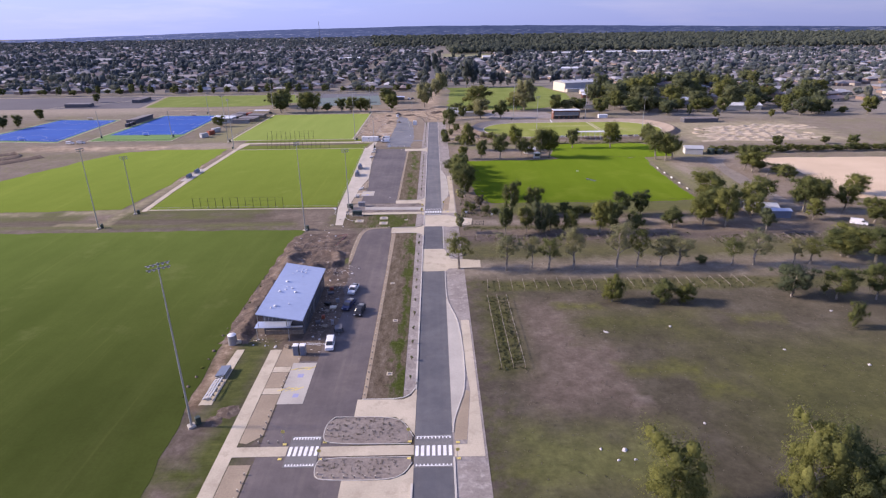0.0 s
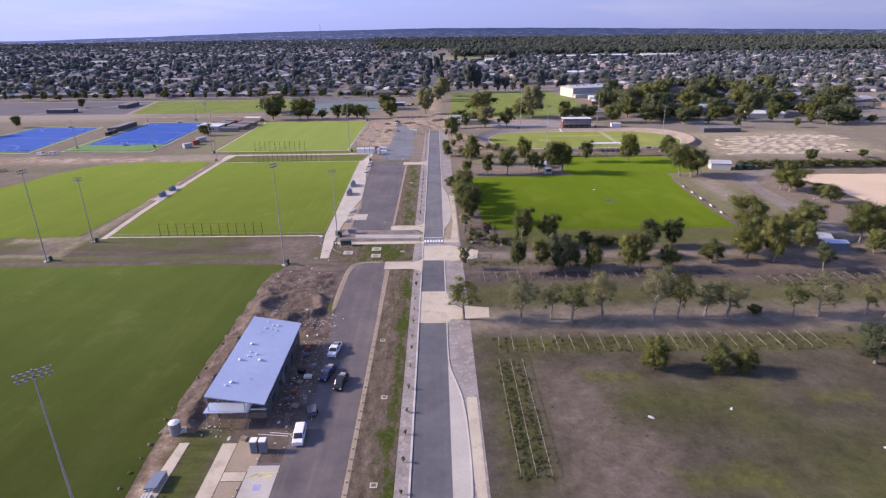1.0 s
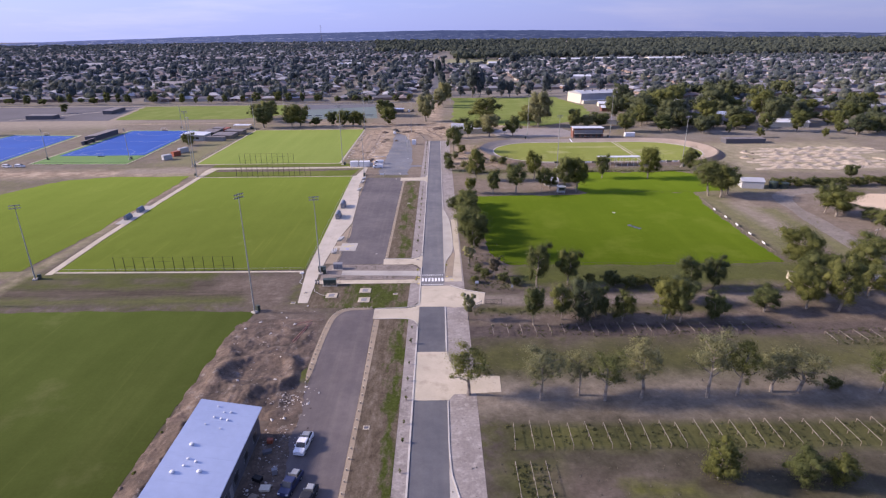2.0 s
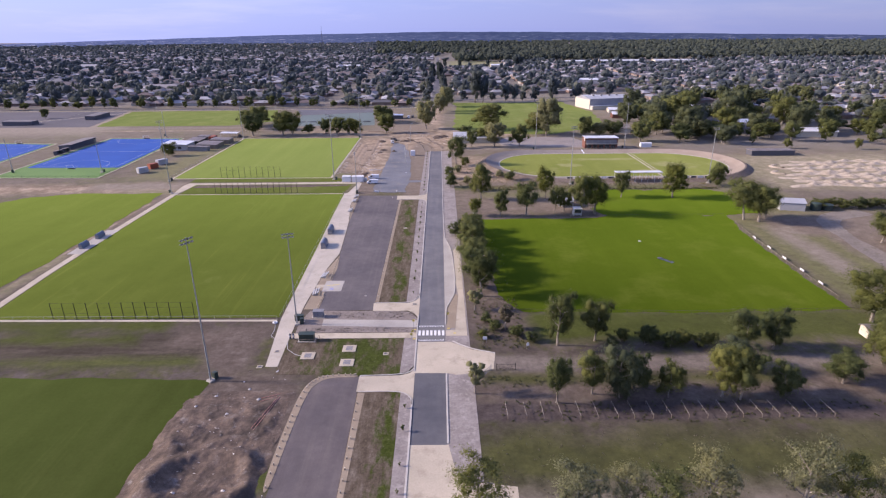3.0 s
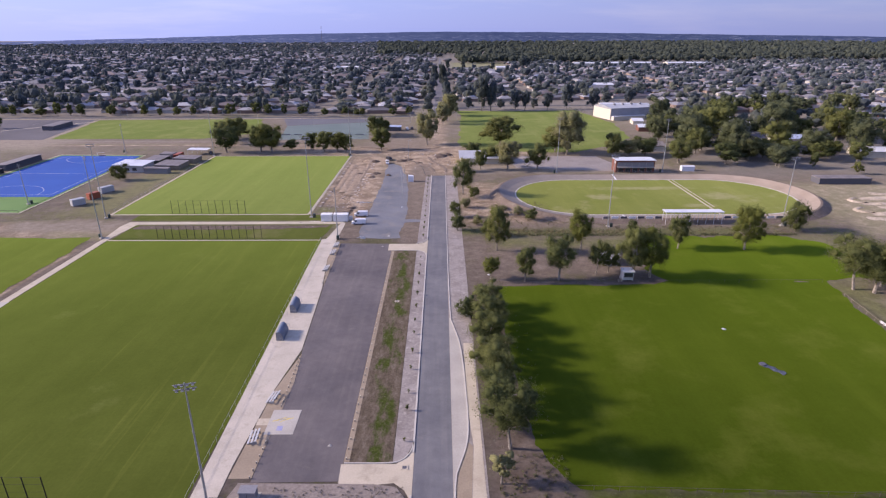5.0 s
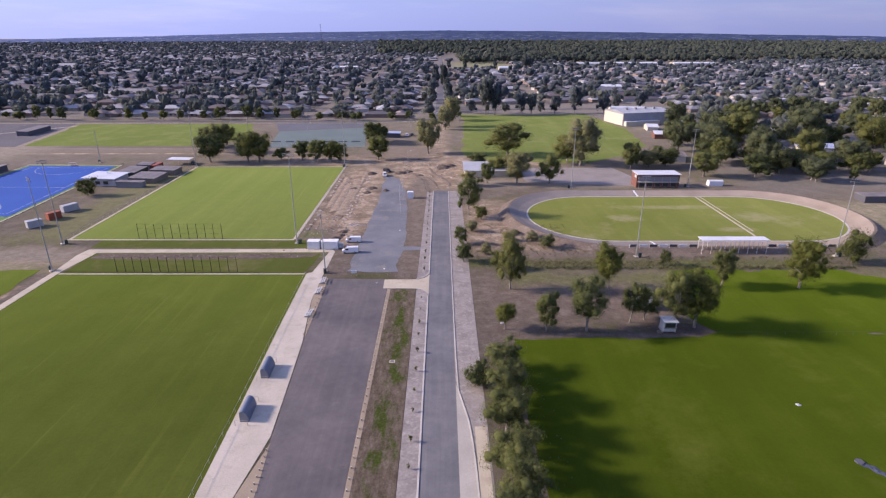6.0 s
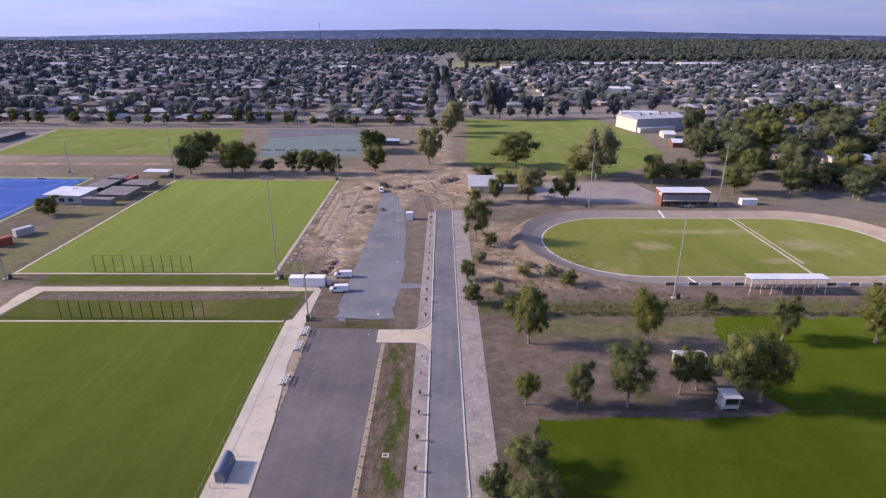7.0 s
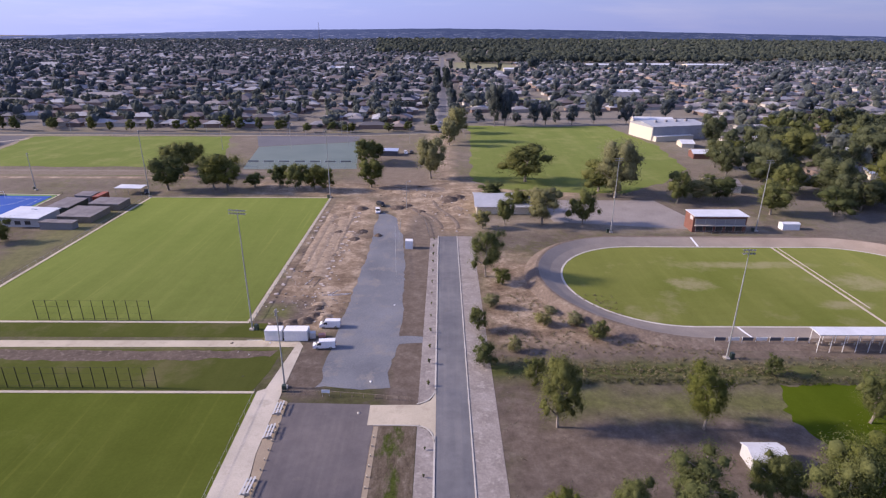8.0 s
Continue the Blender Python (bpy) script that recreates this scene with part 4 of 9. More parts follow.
sheet("footpath", rect(-31.6, -28.4, 86.2, 91.2), 0.035, M_GRANITIC, "tan gravel strip between path and car park", "gravel bed")
sheet("footpath", rect(-31.6, -27.2, 93.2, 100.5), 0.035, M_GRANITIC, "tan gravel strip between path and car park", "gravel bed")
for y in (84.3, 91.3):
    sheet("footpath", rect(-31.6, -28.3, y, y + 1.8), 0.05, M_CONC, "pale concrete link path to parking bays", "footpath")
sheet("parking_bay", rect(-28.2, -23.6, 81.3, 94.4), 0.045, M_CONC_GREY, "pale concrete parking bays with yellow and blue markings", "parking bay")
sheet("parking_bay", rect(-29.0, -24.1, 213.0, 219.6), 0.045, M_CONC_GREY, "pale concrete parking bay with faded markings", "parking bay")
sheet("footpath", [(-33.4, 178), (-31.0, 178), (-31.4, 189.0), (-31.6, 197), (-31.6, 206), (-30.6, 226), (-28.8, 240), (-29.8, 258), (-30.6, 271), (-33.0, 291), (-33.2, 309), (-33.0, 325.0), (-34.4, 327.2), (-36.6, 309), (-38.0, 308.3), (-37.5, 281), (-36.4, 240), (-35.5, 198)], 0.05, M_CONC_PATH, "wide pale concrete path beside the sports field", "footpath")
sheet("footpath", [(-31.4, 203), (-27.9, 203), (-27.5, 228), (-28.4, 238.5), (-30.5, 226)], 0.035, M_GRANITIC, "tan gravel strip between path and car park", "gravel bed")
sheet("footpath", rect(-31.0, -29.0, 215.4, 217.2), 0.052, M_CONC, "pale concrete link path to a parking bay", "footpath")
sheet("footpath", [(-30.5, 272.5), (-30.8, 290), (-31.3, 305), (-33.1, 306), (-32.9, 291)], 0.035, M_GRANITIC, "tan gravel strip between path and car park", "gravel bed")
sheet("footpath", rect(-31.3, L - 0.2, 189.0, 191.3), 0.054, M_CONC, "pale concrete footpath to the crossing", "footpath")
sheet("garden_bed", [(-30.6, 191.6), (-4.0, 191.5), (-4.0, 198.0), (-6.0, 201.2), (-9.6, 201.8), (-29.5, 202.1), (-31.0, 196.5)], 0.06, M_BED, "mulched planting bed with rows of small tufts", "garden bed")
sheet("footpath", [(-25.4, 194.6), (-4.0, 193.6), (-4.0, 196.9), (-25.6, 197.8)], 0.075, M_CONC_GREY, "pale unfinished strip between planting beds", "footpath")
sheet("median", [(-30.9, 175.2), (-20, 175.0), (-14.3, 174.6), (-6.4, 174.9), (-5.2, 176.5), (-5.0, 188.8), (-31.0, 188.8)], 0.04, M_ISLAND, "rough grass around concrete service pits", "grass")
sheet("median", [(-6.6, 175.2), (-5.0, 176.0), (-3.95, 178), (-3.95, 188.8), (-6.4, 188.8)], 0.07, M_VERGE, "strip of pale mulch chips behind the kerb", "verge")

# ---------------------------------------------------------------- sports fields
sheet("sports_field", ragged([(-41.6, -70), (-41.9, 60), (-43.9, 81), (-45.0, 100), (-45.6, 127), (-45.2, 146), (-44.2, 155), (-42.4, 173.6), (-70, 174.4), (-150, 174.8), (-240, 175.5), (-240, -70)], 0.55, 1.6), 0.03, M_TURF_NEAR, "broad dark green mown sports field", "sports field")
sheet("sports_field", [(-104.8, 199.0), (-36.0, 199.0), (-36.0, 307.5), (-106.9, 307.5), (-106.9, 260), (-106.2, 226)], 0.03, M_TURF, "mown green sports field with a pale edge strip", "sports field")
sheet("sports_field", [(-106.4, 308.4), (-39.0, 308.4), (-37.6, 315), (-37.0, 323.4), (-105.6, 323.4)], 0.02, M_GREENSTRIP, "rough green grass behind the goal line", "grass")
sheet("bare_strip", ragged([(-105, 319.6), (-80, 318.8), (-56, 319.2), (-39, 320.6), (-38, 323.2), (-70, 322.8), (-104, 323.2)], 0.8, 1.2, 2.0), 0.028, M_EARTH, "worn brown earth beside the path", "bare earth")
sheet("sports_field", ragged([(-115.4, 199.6), (-190, 196.5), (-250, 200), (-222, 214), (-196, 232), (-186, 262), (-176, 290), (-168, 304), (-150, 311), (-114.0, 311), (-112.8, 290), (-112.6, 262), (-113.0, 240), (-113.4, 222)], 1.0, 2.5, 3.0), 0.03, M_TURF, "mown green sports field", "sports field")
sheet("sports_field", [(-48.9, 336.2), (-120.5, 336.2), (-121.6, 441.5), (-48.9, 441.5)], 0.03, M_TURF_LUSH, "bright yellow-green mown sports field", "sports field")
sheet("sports_field", rect(-110.0, -42, 328.6, 335.2), 0.02, M_GREENSTRIP, "green grass bank beside the field", "grass")
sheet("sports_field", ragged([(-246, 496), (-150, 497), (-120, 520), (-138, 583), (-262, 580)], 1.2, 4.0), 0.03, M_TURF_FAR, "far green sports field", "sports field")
for pts in ([(-104.8, 198.0), (-36.2, 197.0), (-36.3, 197.9), (-104.8, 198.9)], [(-107, 307.6), (-38.5, 307.6), (-38.5, 308.3), (-107, 308.3)],
            [(-121.8, 335.3), (-48.2, 335.3), (-48.2, 336.1), (-121.8, 336.1)], [(-121.5, 336.2), (-120.6, 336.2), (-121.7, 441.6), (-122.6, 441.6)],
            [(-48.7, 336.2), (-47.6, 336.2), (-47.9, 442), (-48.8, 442)], [(-122.6, 441.7), (-48.8, 441.7), (-48.8, 442.4), (-122.6, 442.4)]):
    sheet("field_edge", pts, 0.045, M_CONC, "pale concrete mowing strip round the field", "edge strip")
sheet("footpath", [(-107.0, 197), (-105.0, 197), (-106.6, 226), (-107.2, 260), (-107.2, 311), (-105.4, 324.2), (-33.2, 324.6), (-34.4, 327.3), (-109.4, 327.0), (-110.4, 322), (-109.4, 311), (-109.3, 260), (-108.6, 226)], 0.04, M_CONC, "pale concrete path round the sports fields", "footpath")
sheet("footpath", [(-111.2, 241), (-106.9, 241), (-106.9, 263.2), (-111.2, 263.2)], 0.052, M_CONC_GREY, "pale concrete pad beside the path", "footpath")

sheet("oval", ragged([(17.6, 206), (21, 200.8), (60, 199.6), (98.6, 200.6), (99.2, 232), (100.6, 252), (102.6, 266), (104, 274.8), (61, 274.8), (57, 272.8), (15.6, 272.4), (14.6, 262), (15.0, 240), (15.4, 218)], 0.9, 1.4, 2.0), 0.012, M_OVAL, "lush green grass of the oval under tree shadows", "sports oval")
sheet("oval", ragged([(62, 274.6), (104, 274.4), (118, 277), (124, 290), (122, 304), (112, 310.4), (64, 311.0), (60.0, 303), (62.5, 294), (58.0, 284)], 1.6, 1.5, 4.0), 0.018, M_OVAL, "lush green grass beyond the oval fence", "sports oval")

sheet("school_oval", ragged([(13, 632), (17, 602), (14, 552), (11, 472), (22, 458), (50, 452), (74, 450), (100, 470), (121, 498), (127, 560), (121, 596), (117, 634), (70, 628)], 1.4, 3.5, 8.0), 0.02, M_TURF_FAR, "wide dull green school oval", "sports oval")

sheet("footpath", [(-296.9, 482.7), (-300.0, 591.5), (-300.0, 593.9), (-296.9, 485.1)], 0.05, M_CONC_GREY, "thin pale concrete path across the far car park", "footpath")

# hockey pitches
for quad, rim in (([(-204.5, 361), (-158.4, 360.5), (-163, 442.5), (-206.5, 444)], [(-207.5, 340), (-156.5, 338), (-156.8, 361.5), (-161.4, 444.8), (-208.5, 446.5)]),
                  ([(-280, 350), (-226, 341), (-233.5, 425), (-277, 430)], [(-283, 345), (-223.4, 337), (-231.5, 427.5), (-279, 432.5)])):
    sheet("hockey_surround", rim, 0.03, M_LIME, "green synthetic surround of a hockey pitch", "pitch surround")
    sheet("hockey_pitch", quad, 0.045, M_BLUE, "blue synthetic hockey pitch with thin white lines", "hockey pitch")
    q = [Vector(p) for p in quad]
    for f in (0.04, 0.5, 0.96):
        a, b = q[0].lerp(q[3], f), q[1].lerp(q[2], f)
        a, b = a.lerp(b, 0.06), b.lerp(a, 0.06)
        solid("pitch_line", ribbon([tuple(a), tuple(b)], 0.14, 0.04, 0.055), M_DULL_WHITE, "thin white painted pitch line", "line", "structure")
    for f in (0.06, 0.94):
        a, b = q[0].lerp(q[1], f), q[3].lerp(q[2], f)
        solid("pitch_line", ribbon([tuple(a.lerp(b, 0.04)), tuple(b.lerp(a, 0.04))], 0.14, 0.04, 0.055), M_DULL_WHITE, "thin white painted pitch line", "line", "structure")
    for e0, e1, far in ((q[0], q[1], q[3]), (q[3], q[2], q[0])):
        mid, u, w = (e0 + e1) / 2, (e1 - e0).normalized(), (far - e0).normalized()
        bend = [mid + w * 3.6 + u * 14.6 * math.cos(radians(a)) + w * 14.6 * math.sin(radians(a)) for a in range(0, 181, 12)]
        solid("pitch_line", ribbon([tuple(p) for p in bend], 0.16, 0.04, 0.056), M_DULL_WHITE, "curved white shooting circle line", "line", "structure")
    for a, b in zip(rim, rim[1:] + rim[:1]):
        solid("pitch_edge", ribbon([a, b], 0.7, -0.05, 0.10), M_CONC, "pale concrete edge round the pitch", "edge strip", "structure")

# courts, arena, lanes
sheet("tennis_courts", [(-101, 492), (-45, 494), (-53.5, 566), (-110, 549)], 0.03, M_COURT, "faded green hard courts", "tennis court")
sheet("tennis_courts", [(-110.6, 550), (-53.6, 567), (-56, 586), (-122, 585)], 0.028, M_COURT_GREY, "grey asphalt courts", "tennis court")
sheet("sand_arena", ragged([(157, 270), (222, 268), (262, 266), (262, 190), (168, 194), (154, 203), (159, 216), (161, 232), (160, 247), (156, 261)], 0.8, 3.0), 0.03, M_SAND, "pale pinkish sand riding arena", "arena")
sheet("car_park", [(38, 412), (86, 404), (90, 415), (84, 440), (44, 440), (36, 425)], 0.015, surface("pale_gravel", (0.25, 0.22, 0.205), (0.32, 0.29, 0.27), 0.1, 2.0, 0.95, 0.2, 0.02), "pale gravel parking ground beside the velodrome", "car park")
sheet("street", [(-700, 588), (-60, 590), (-3, 600), (14, 644), (60, 662), (700, 690), (700, 697), (60, 669), (8, 653), (-8, 606), (-60, 596.5), (-700, 594.5)], 0.02, M_STREET, "grey suburban street along the park", "street")
solid("kerb", ribbon([(-700, 585), (-60, 587), (-10, 598)], 0.8, -0.02, 0.06), M_CONC, "pale concrete path along the far street", "footpath", "structure")
sheet("street", rect(-8.6, 4.0, 612, 1000), 0.016, surface("avenue_verge", (0.20, 0.185, 0.185), (0.28, 0.262, 0.262), 0.1, 1.5, 0.95, 0), "pale gravel shoulders of a straight avenue", "verge")
sheet("street", rect(-5.6, 1.0, 606, 1700), 0.03, surface("avenue_asphalt", (0.15, 0.145, 0.155), (0.19, 0.184, 0.192), 0.05, 1.0, 0.9, 0), "straight grey avenue running into the suburb", "street")


# ---------------------------------------------------------------- velodrome
def stadium(r, n=28):
    """Closed line round two half circles."""
    return [(57.5 - r * math.sin(radians(180 * k / n)), 360.5 + r * math.cos(radians(180 * k / n))) for k in range(n + 1)] + \
           [(117.0 + r * math.sin(radians(180 * k / n)), 360.5 - r * math.cos(radians(180 * k / n))) for k in range(n + 1)]


def bank_height(x):
    out = max(0.0, 57.5 - x, x - 117.0) / 26.5
    return 0.9 + 0.9 * min(1.0, out)


def loft(rings, close=True):
    bm = bmesh.new()
    vs = [[bm.verts.new(p) for p in ring] for ring in rings]
    n = len(rings[0])
    for a, b in zip(vs, vs[1:]):
        for k in range(n if close else n - 1):
            j = (k + 1) % n
            bm.faces.new((a[k], a[j], b[j], b[k]))
    bmesh.ops.recalc_face_normals(bm, faces=bm.faces[:])
    return bm


def worn_track():
    """Dark asphalt that turns to a pale tan seal along the eastern bend."""
    m, nt, bsdf = nodes_of("velodrome_asphalt")
    v = object_vec(nt)
    sep = nt.nodes.new("ShaderNodeSeparateXYZ")
    nt.links.new(v, sep.inputs[0])
    east = math_node(nt, "ADD", math_node(nt, "DIVIDE", math_node(nt, "SUBTRACT", sep.outputs[0], 62.0), 50.0), math_node(nt, "MULTIPLY", math_node(nt, "SUBTRACT", noise_node(nt, v, 0.08, 5.0), 0.5), 0.9), True)
    dark = ramp_node(nt, noise_node(nt, v, 0.15, 5.0), (0.3, (0.205, 0.178, 0.158)), (0.7, (0.265, 0.232, 0.205)))
    tan = ramp_node(nt, noise_node(nt, v, 0.15, 5.0), (0.3, (0.29, 0.23, 0.175)), (0.7, (0.37, 0.30, 0.235)))
    f = noise_node(nt, v, 2.5, 4.0, 0.7)
    col = mix_node(nt, 1.0, mix_node(nt, east, dark, tan), ramp_node(nt, f, (0.25, (0.85,) * 3), (0.75, (1.1,) * 3)), "MULTIPLY")
    nt.links.new(col, bsdf.inputs["Base Color"])
    bsdf.inputs["Roughness"].default_value, bsdf.inputs["Specular IOR Level"].default_value = 0.9, 0.25
    return m


inner, outer = stadium(26.5), stadium(33.0)
velodrome = thing("velodrome", "banked asphalt cycling track round a grass infield", "velodrome", kind="structure")
part("track", loft([[(*p, 0.05) for p in inner], [(x, y, 0.06 + bank_height(x) * 0.35) for x, y in stadium(29.5)], [(x, y, bank_height(x)) for x, y in outer]]), worn_track(), velodrome, "banked worn asphalt track")
part("embankment", loft([[(x, y, bank_height(x)) for x, y in outer], [(x, y, bank_height(x)) for x, y in stadium(33.8)], [(x, y, -0.05) for x, y in stadium(37.0)]]), M_BANK, velodrome, "bare earth embankment")
part("infield", add_prism(bmesh.new(), stadium(26.0), -0.05, 0.03), M_INFIELD, velodrome, "dry green infield grass")
part("inner_edge", loft([[(*p, 0.02) for p in stadium(26.0)], [(*p, 0.09) for p in stadium(26.05)], [(*p, 0.09) for p in stadium(26.55)], [(*p, 0.03) for p in stadium(26.6)]]), M_KERB, velodrome, "pale concrete inner edge")
part("infield_path", box(102.9, 103.7, 335, 386.5, 0, 0.045), M_CONC, velodrome, "pale line across the infield")
part("infield_path", box(104.9, 105.4, 344, 386.5, 0, 0.045), M_CONC, velodrome, "pale line across the infield")
part("finish_line", loft([[(79.6, 387.0, 0.08), (80.3, 387.0, 0.08)], [(79.6, 390.0, 0.45), (80.3, 390.0, 0.45)], [(79.6, 393.4, 0.98), (80.3, 393.4, 0.98)]], False), M_WHITE_LINE, velodrome, "white finish line")
part("finish_line", loft([[(66.6, 333.9, 0.10), (67.2, 333.9, 0.10)], [(66.6, 331.0, 0.46), (67.2, 331.0, 0.46)], [(66.6, 327.6, 0.98), (67.2, 327.6, 0.98)]], False), M_WHITE_LINE, velodrome, "white line")


def worn_track_outline(pts, width):
    """A closed outline round a driven track, wider and narrower as it goes."""
    pts = eased(pts)
    left, right = [], []
    for k, p in enumerate(pts):
        a, b = pts[max(k - 1, 0)], pts[min(k + 1, len(pts) - 1)]
        d = Vector((b[0] - a[0], b[1] - a[1])).normalized()
        w = width / 2 * (1 + 0.3 * noise.noise((p[0] * 0.05, p[1] * 0.05, 1)))
        left.append((p[0] - d.y * w, p[1] + d.x * w)), right.append((p[0] + d.y * w, p[1] - d.x * w))
    return ragged(left + right[::-1], 0.6, 1.5)


sheet("lane", worn_track_outline([(156, 277), (141, 273), (133, 264), (130.5, 242), (128.5, 220), (127, 200), (128, 187), (138, 180)], 6.5), 0.015,
      surface("track_earth", (0.19, 0.162, 0.138), (0.27, 0.232, 0.195), 0.15, 1.5, 0.95, 0.3, 0.05, third=(0.15, 0.135, 0.095)), "worn earth vehicle track beside the oval", "lane")

# ---------------------------------------------------------------- trees
ico = bmesh.new()
bmesh.ops.create_icosphere(ico, subdivisions=1, radius=1.0)
ICO_V = np.array([tuple(v.co) for v in ico.verts])
ICO_F = np.array([[v.index for v in f.verts] for f in ico.faces])
ico.free()

def trunk_mesh(name, height, spread, limbs, rg, fork=0.35):
    """A tapered, slightly bent trunk with limbs; returns the mesh and the limb ends."""
    bm = bmesh.new()
    pts, r0 = [Vector((0, 0, -0.2))], 0.028 * height
    lean = Vector((rg.normal() * 0.06, rg.normal() * 0.06, 0))
    for k in range(1, 6):
        z = height * 0.78 * k / 5
        pts.append(Vector((lean.x * z + rg.normal() * 0.012 * height, lean.y * z + rg.normal() * 0.012 * height, z)))
    for k in range(5):
        add_tube(bm, pts[k], pts[k + 1], r0 * (1 - k / 6), r0 * (1 - (k + 1) / 6), 6)
    ends = [pts[5]]
    for k in range(limbs):
        f = fork + (0.92 - fork) * k / max(1, limbs - 1)
        i = min(4, int(f * 5))
        s = pts[i].lerp(pts[i + 1], f * 5 - i)
        a = k * 2.4 + rg.random() * 0.9
        out = spread * (0.55 + 0.4 * rg.random()) * (1.15 - 0.6 * abs(f - 0.55))
        mid = s + Vector((math.cos(a) * out * 0.5, math.sin(a) * out * 0.5, height * (0.07 + 0.05 * rg.random())))
        end = s + Vector((math.cos(a) * out, math.sin(a) * out, height * (0.13 + 0.1 * rg.random())))
        r = r0 * 0.42 * (1.1 - f * 0.6)
        add_tube(bm, s, mid, r, r * 0.7, 5)
        add_tube(bm, mid, end, r * 0.7, r * 0.25, 5)
        ends.append(end)
        if k % 2:
            ends.append(mid)
    return mesh_of(name, bm), ends


def crown_mesh(name, ends, height, spread, n, size, rg, squat=0.75, clump=0.42, core=0.8, low=0.24):
    centres = np.array([tuple(e) for e in ends])
    extra = centres[rg.integers(0, len(centres), len(centres))] + rg.normal(size=centres.shape) * (spread * 0.22, spread * 0.22, height * 0.05)
    centres = np.concatenate([centres, extra])
    shell = rg.normal(size=(len(ends) + 6, 3))
    shell /= np.linalg.norm(shell, axis=1)[:, None]
    shell = shell * (0.55 + 0.25 * rg.random((len(shell), 1))) * (spread * 0.85, spread * 0.85, height * (0.94 - low) / 2) + (0, 0, height * (0.94 + low) / 2)
    centres[:, :2] *= 0.8
    centres = np.concatenate([centres, shell])
    centres[:, 2] = np.minimum(centres[:, 2], height * 0.86)
    radii = np.stack([spread * clump * 0.74 * (0.5 + 0.95 * rg.random(len(centres)))] * 3, 1)
    radii[:, 2] *= squat
    s, normals = Soup(), []
    for c, r in zip(centres, radii):
        lump = ICO_V * (core + 0.09 * rg.normal(size=(len(ICO_V), 1)))
        s.add(lump * r + c, ICO_F)
        normals.append(ICO_V)
    v, f, nv = leaves(centres, radii * 1.08, n, size, rg, True)
    s.add(v, f)
    # foliage shades as rounded masses: normals lean outwards from each clump and from the crown
    p = np.concatenate(s.verts)
    out = p - (0, 0, height * 0.5)
    out /= np.linalg.norm(out, axis=1)[:, None] + 1e-6
    nv = np.concatenate(normals + [nv]) + out * 0.55
    nv /= np.linalg.norm(nv, axis=1)[:, None] + 1e-6
    me = s.mesh(name)
    me.polygons.foreach_set("use_smooth", [True] * len(me.polygons))
    me.normals_split_custom_set_from_vertices(nv.tolist())
    return me


def tree_kind(seed, height, spread, limbs, n, size, fork=0.35, squat=0.75, clump=0.42, core=0.8, low=0.24):
    rg = np.random.default_rng(seed)
    tm, ends = trunk_mesh("trunk", height, spread, limbs, rg, fork)
    tm.materials.append(M_BARK)
    return height, spread, tm, crown_mesh("crown", ends, height, spread, n, size, rg, squat, clump, core, low)


GUMS = [tree_kind(s, 10.0, 4.0, lm, 17000, 0.115, f, q, c, 0.42, 0.17) for s, lm, f, q, c in ((1, 10, 0.32, 1.0, 0.44), (2, 11, 0.24, 1.05, 0.46), (3, 9, 0.38, 0.95, 0.44), (4, 12, 0.20, 1.05, 0.44), (5, 10, 0.26, 1.0, 0.48))]
OPEN = [tree_kind(s, 10.0, 3.4, lm, 7000, 0.11, f, 0.9, 0.36, 0.18, 0.34) for s, lm, f in ((71, 9, 0.36), (72, 10, 0.32), (73, 8, 0.40))]
BUSHES = [tree_kind(s, 6.0, 3.4, 9, 9500, 0.105, 0.08, 0.9, 0.50, 0.38, 0.1) for s in (21, 22, 23)]
PARKS = [tree_kind(s, 10.0, 4.0, lm, 9000, 0.16, f, 1.0, 0.50, 0.5, 0.08) for s, lm, f in ((51, 10, 0.24), (52, 11, 0.18), (53, 9, 0.28))]
THIN = [tree_kind(s, 8.0, 2.4, 7, 1800, 0.15, 0.4, 0.8, 0.42) for s in (31, 32)]
TOWN = [tree_kind(s, 10.0, 4.6, 8, 2400, 0.26, 0.2, 0.95, 0.48, 0.55, 0.1) for s in (41, 42, 43, 44)]
COPIES = {}


def tree(kinds, x, y, h, r, leaf, label, group="", name="tree"):
    k = int(rng.integers(0, len(kinds)))
    height, spread, tm, cm = kinds[k]
    key = (cm.name, leaf.name)
    if key not in COPIES:
        COPIES[key] = cm.copy()
        COPIES[key].materials.append(leaf)
    sx = r / (spread * 1.08)
    m = pose(x, y, 0, 0, 0, rng.random() * 360) @ Matrix.Diagonal((sx, sx, h / (height * 0.96), 1))
    t = thing(name, label, "bush" if name == "bush" else "tree", m, group)
    part("trunk", tm, M_BARK, t)
    part("crown", COPIES[key], leaf, t)
    return t


CREEK = [(6.3, 139.9, 9.0, 3.8), (19.0, 138.1, 9.8, 3.4), (26.2, 139.4, 8.4, 2.6), (30.4, 137.8, 8.6, 3.4), (37.1, 138.5, 10.6, 3.4), (48.8, 138.2, 12.1, 3.4),
         (54.4, 138.7, 10.2, 2.8), (61.1, 139.6, 7.8, 3.5), (65.9, 139.5, 7.8, 4.0), (80.5, 139.1, 7.1, 2.9), (86.6, 139.0, 8.8, 4.3), (97.5, 139.4, 6.6, 2.6), (101.4, 138.4, 6.8, 3.0)]
for k, (x, y, h, r) in enumerate(CREEK):
    tree(OPEN, x, y, h * 1.14, r * 1.3, M_LEAF_PALE if k % 3 else M_LEAF, "open-crowned grey-green gum tree in a row along the track", "row of gums")
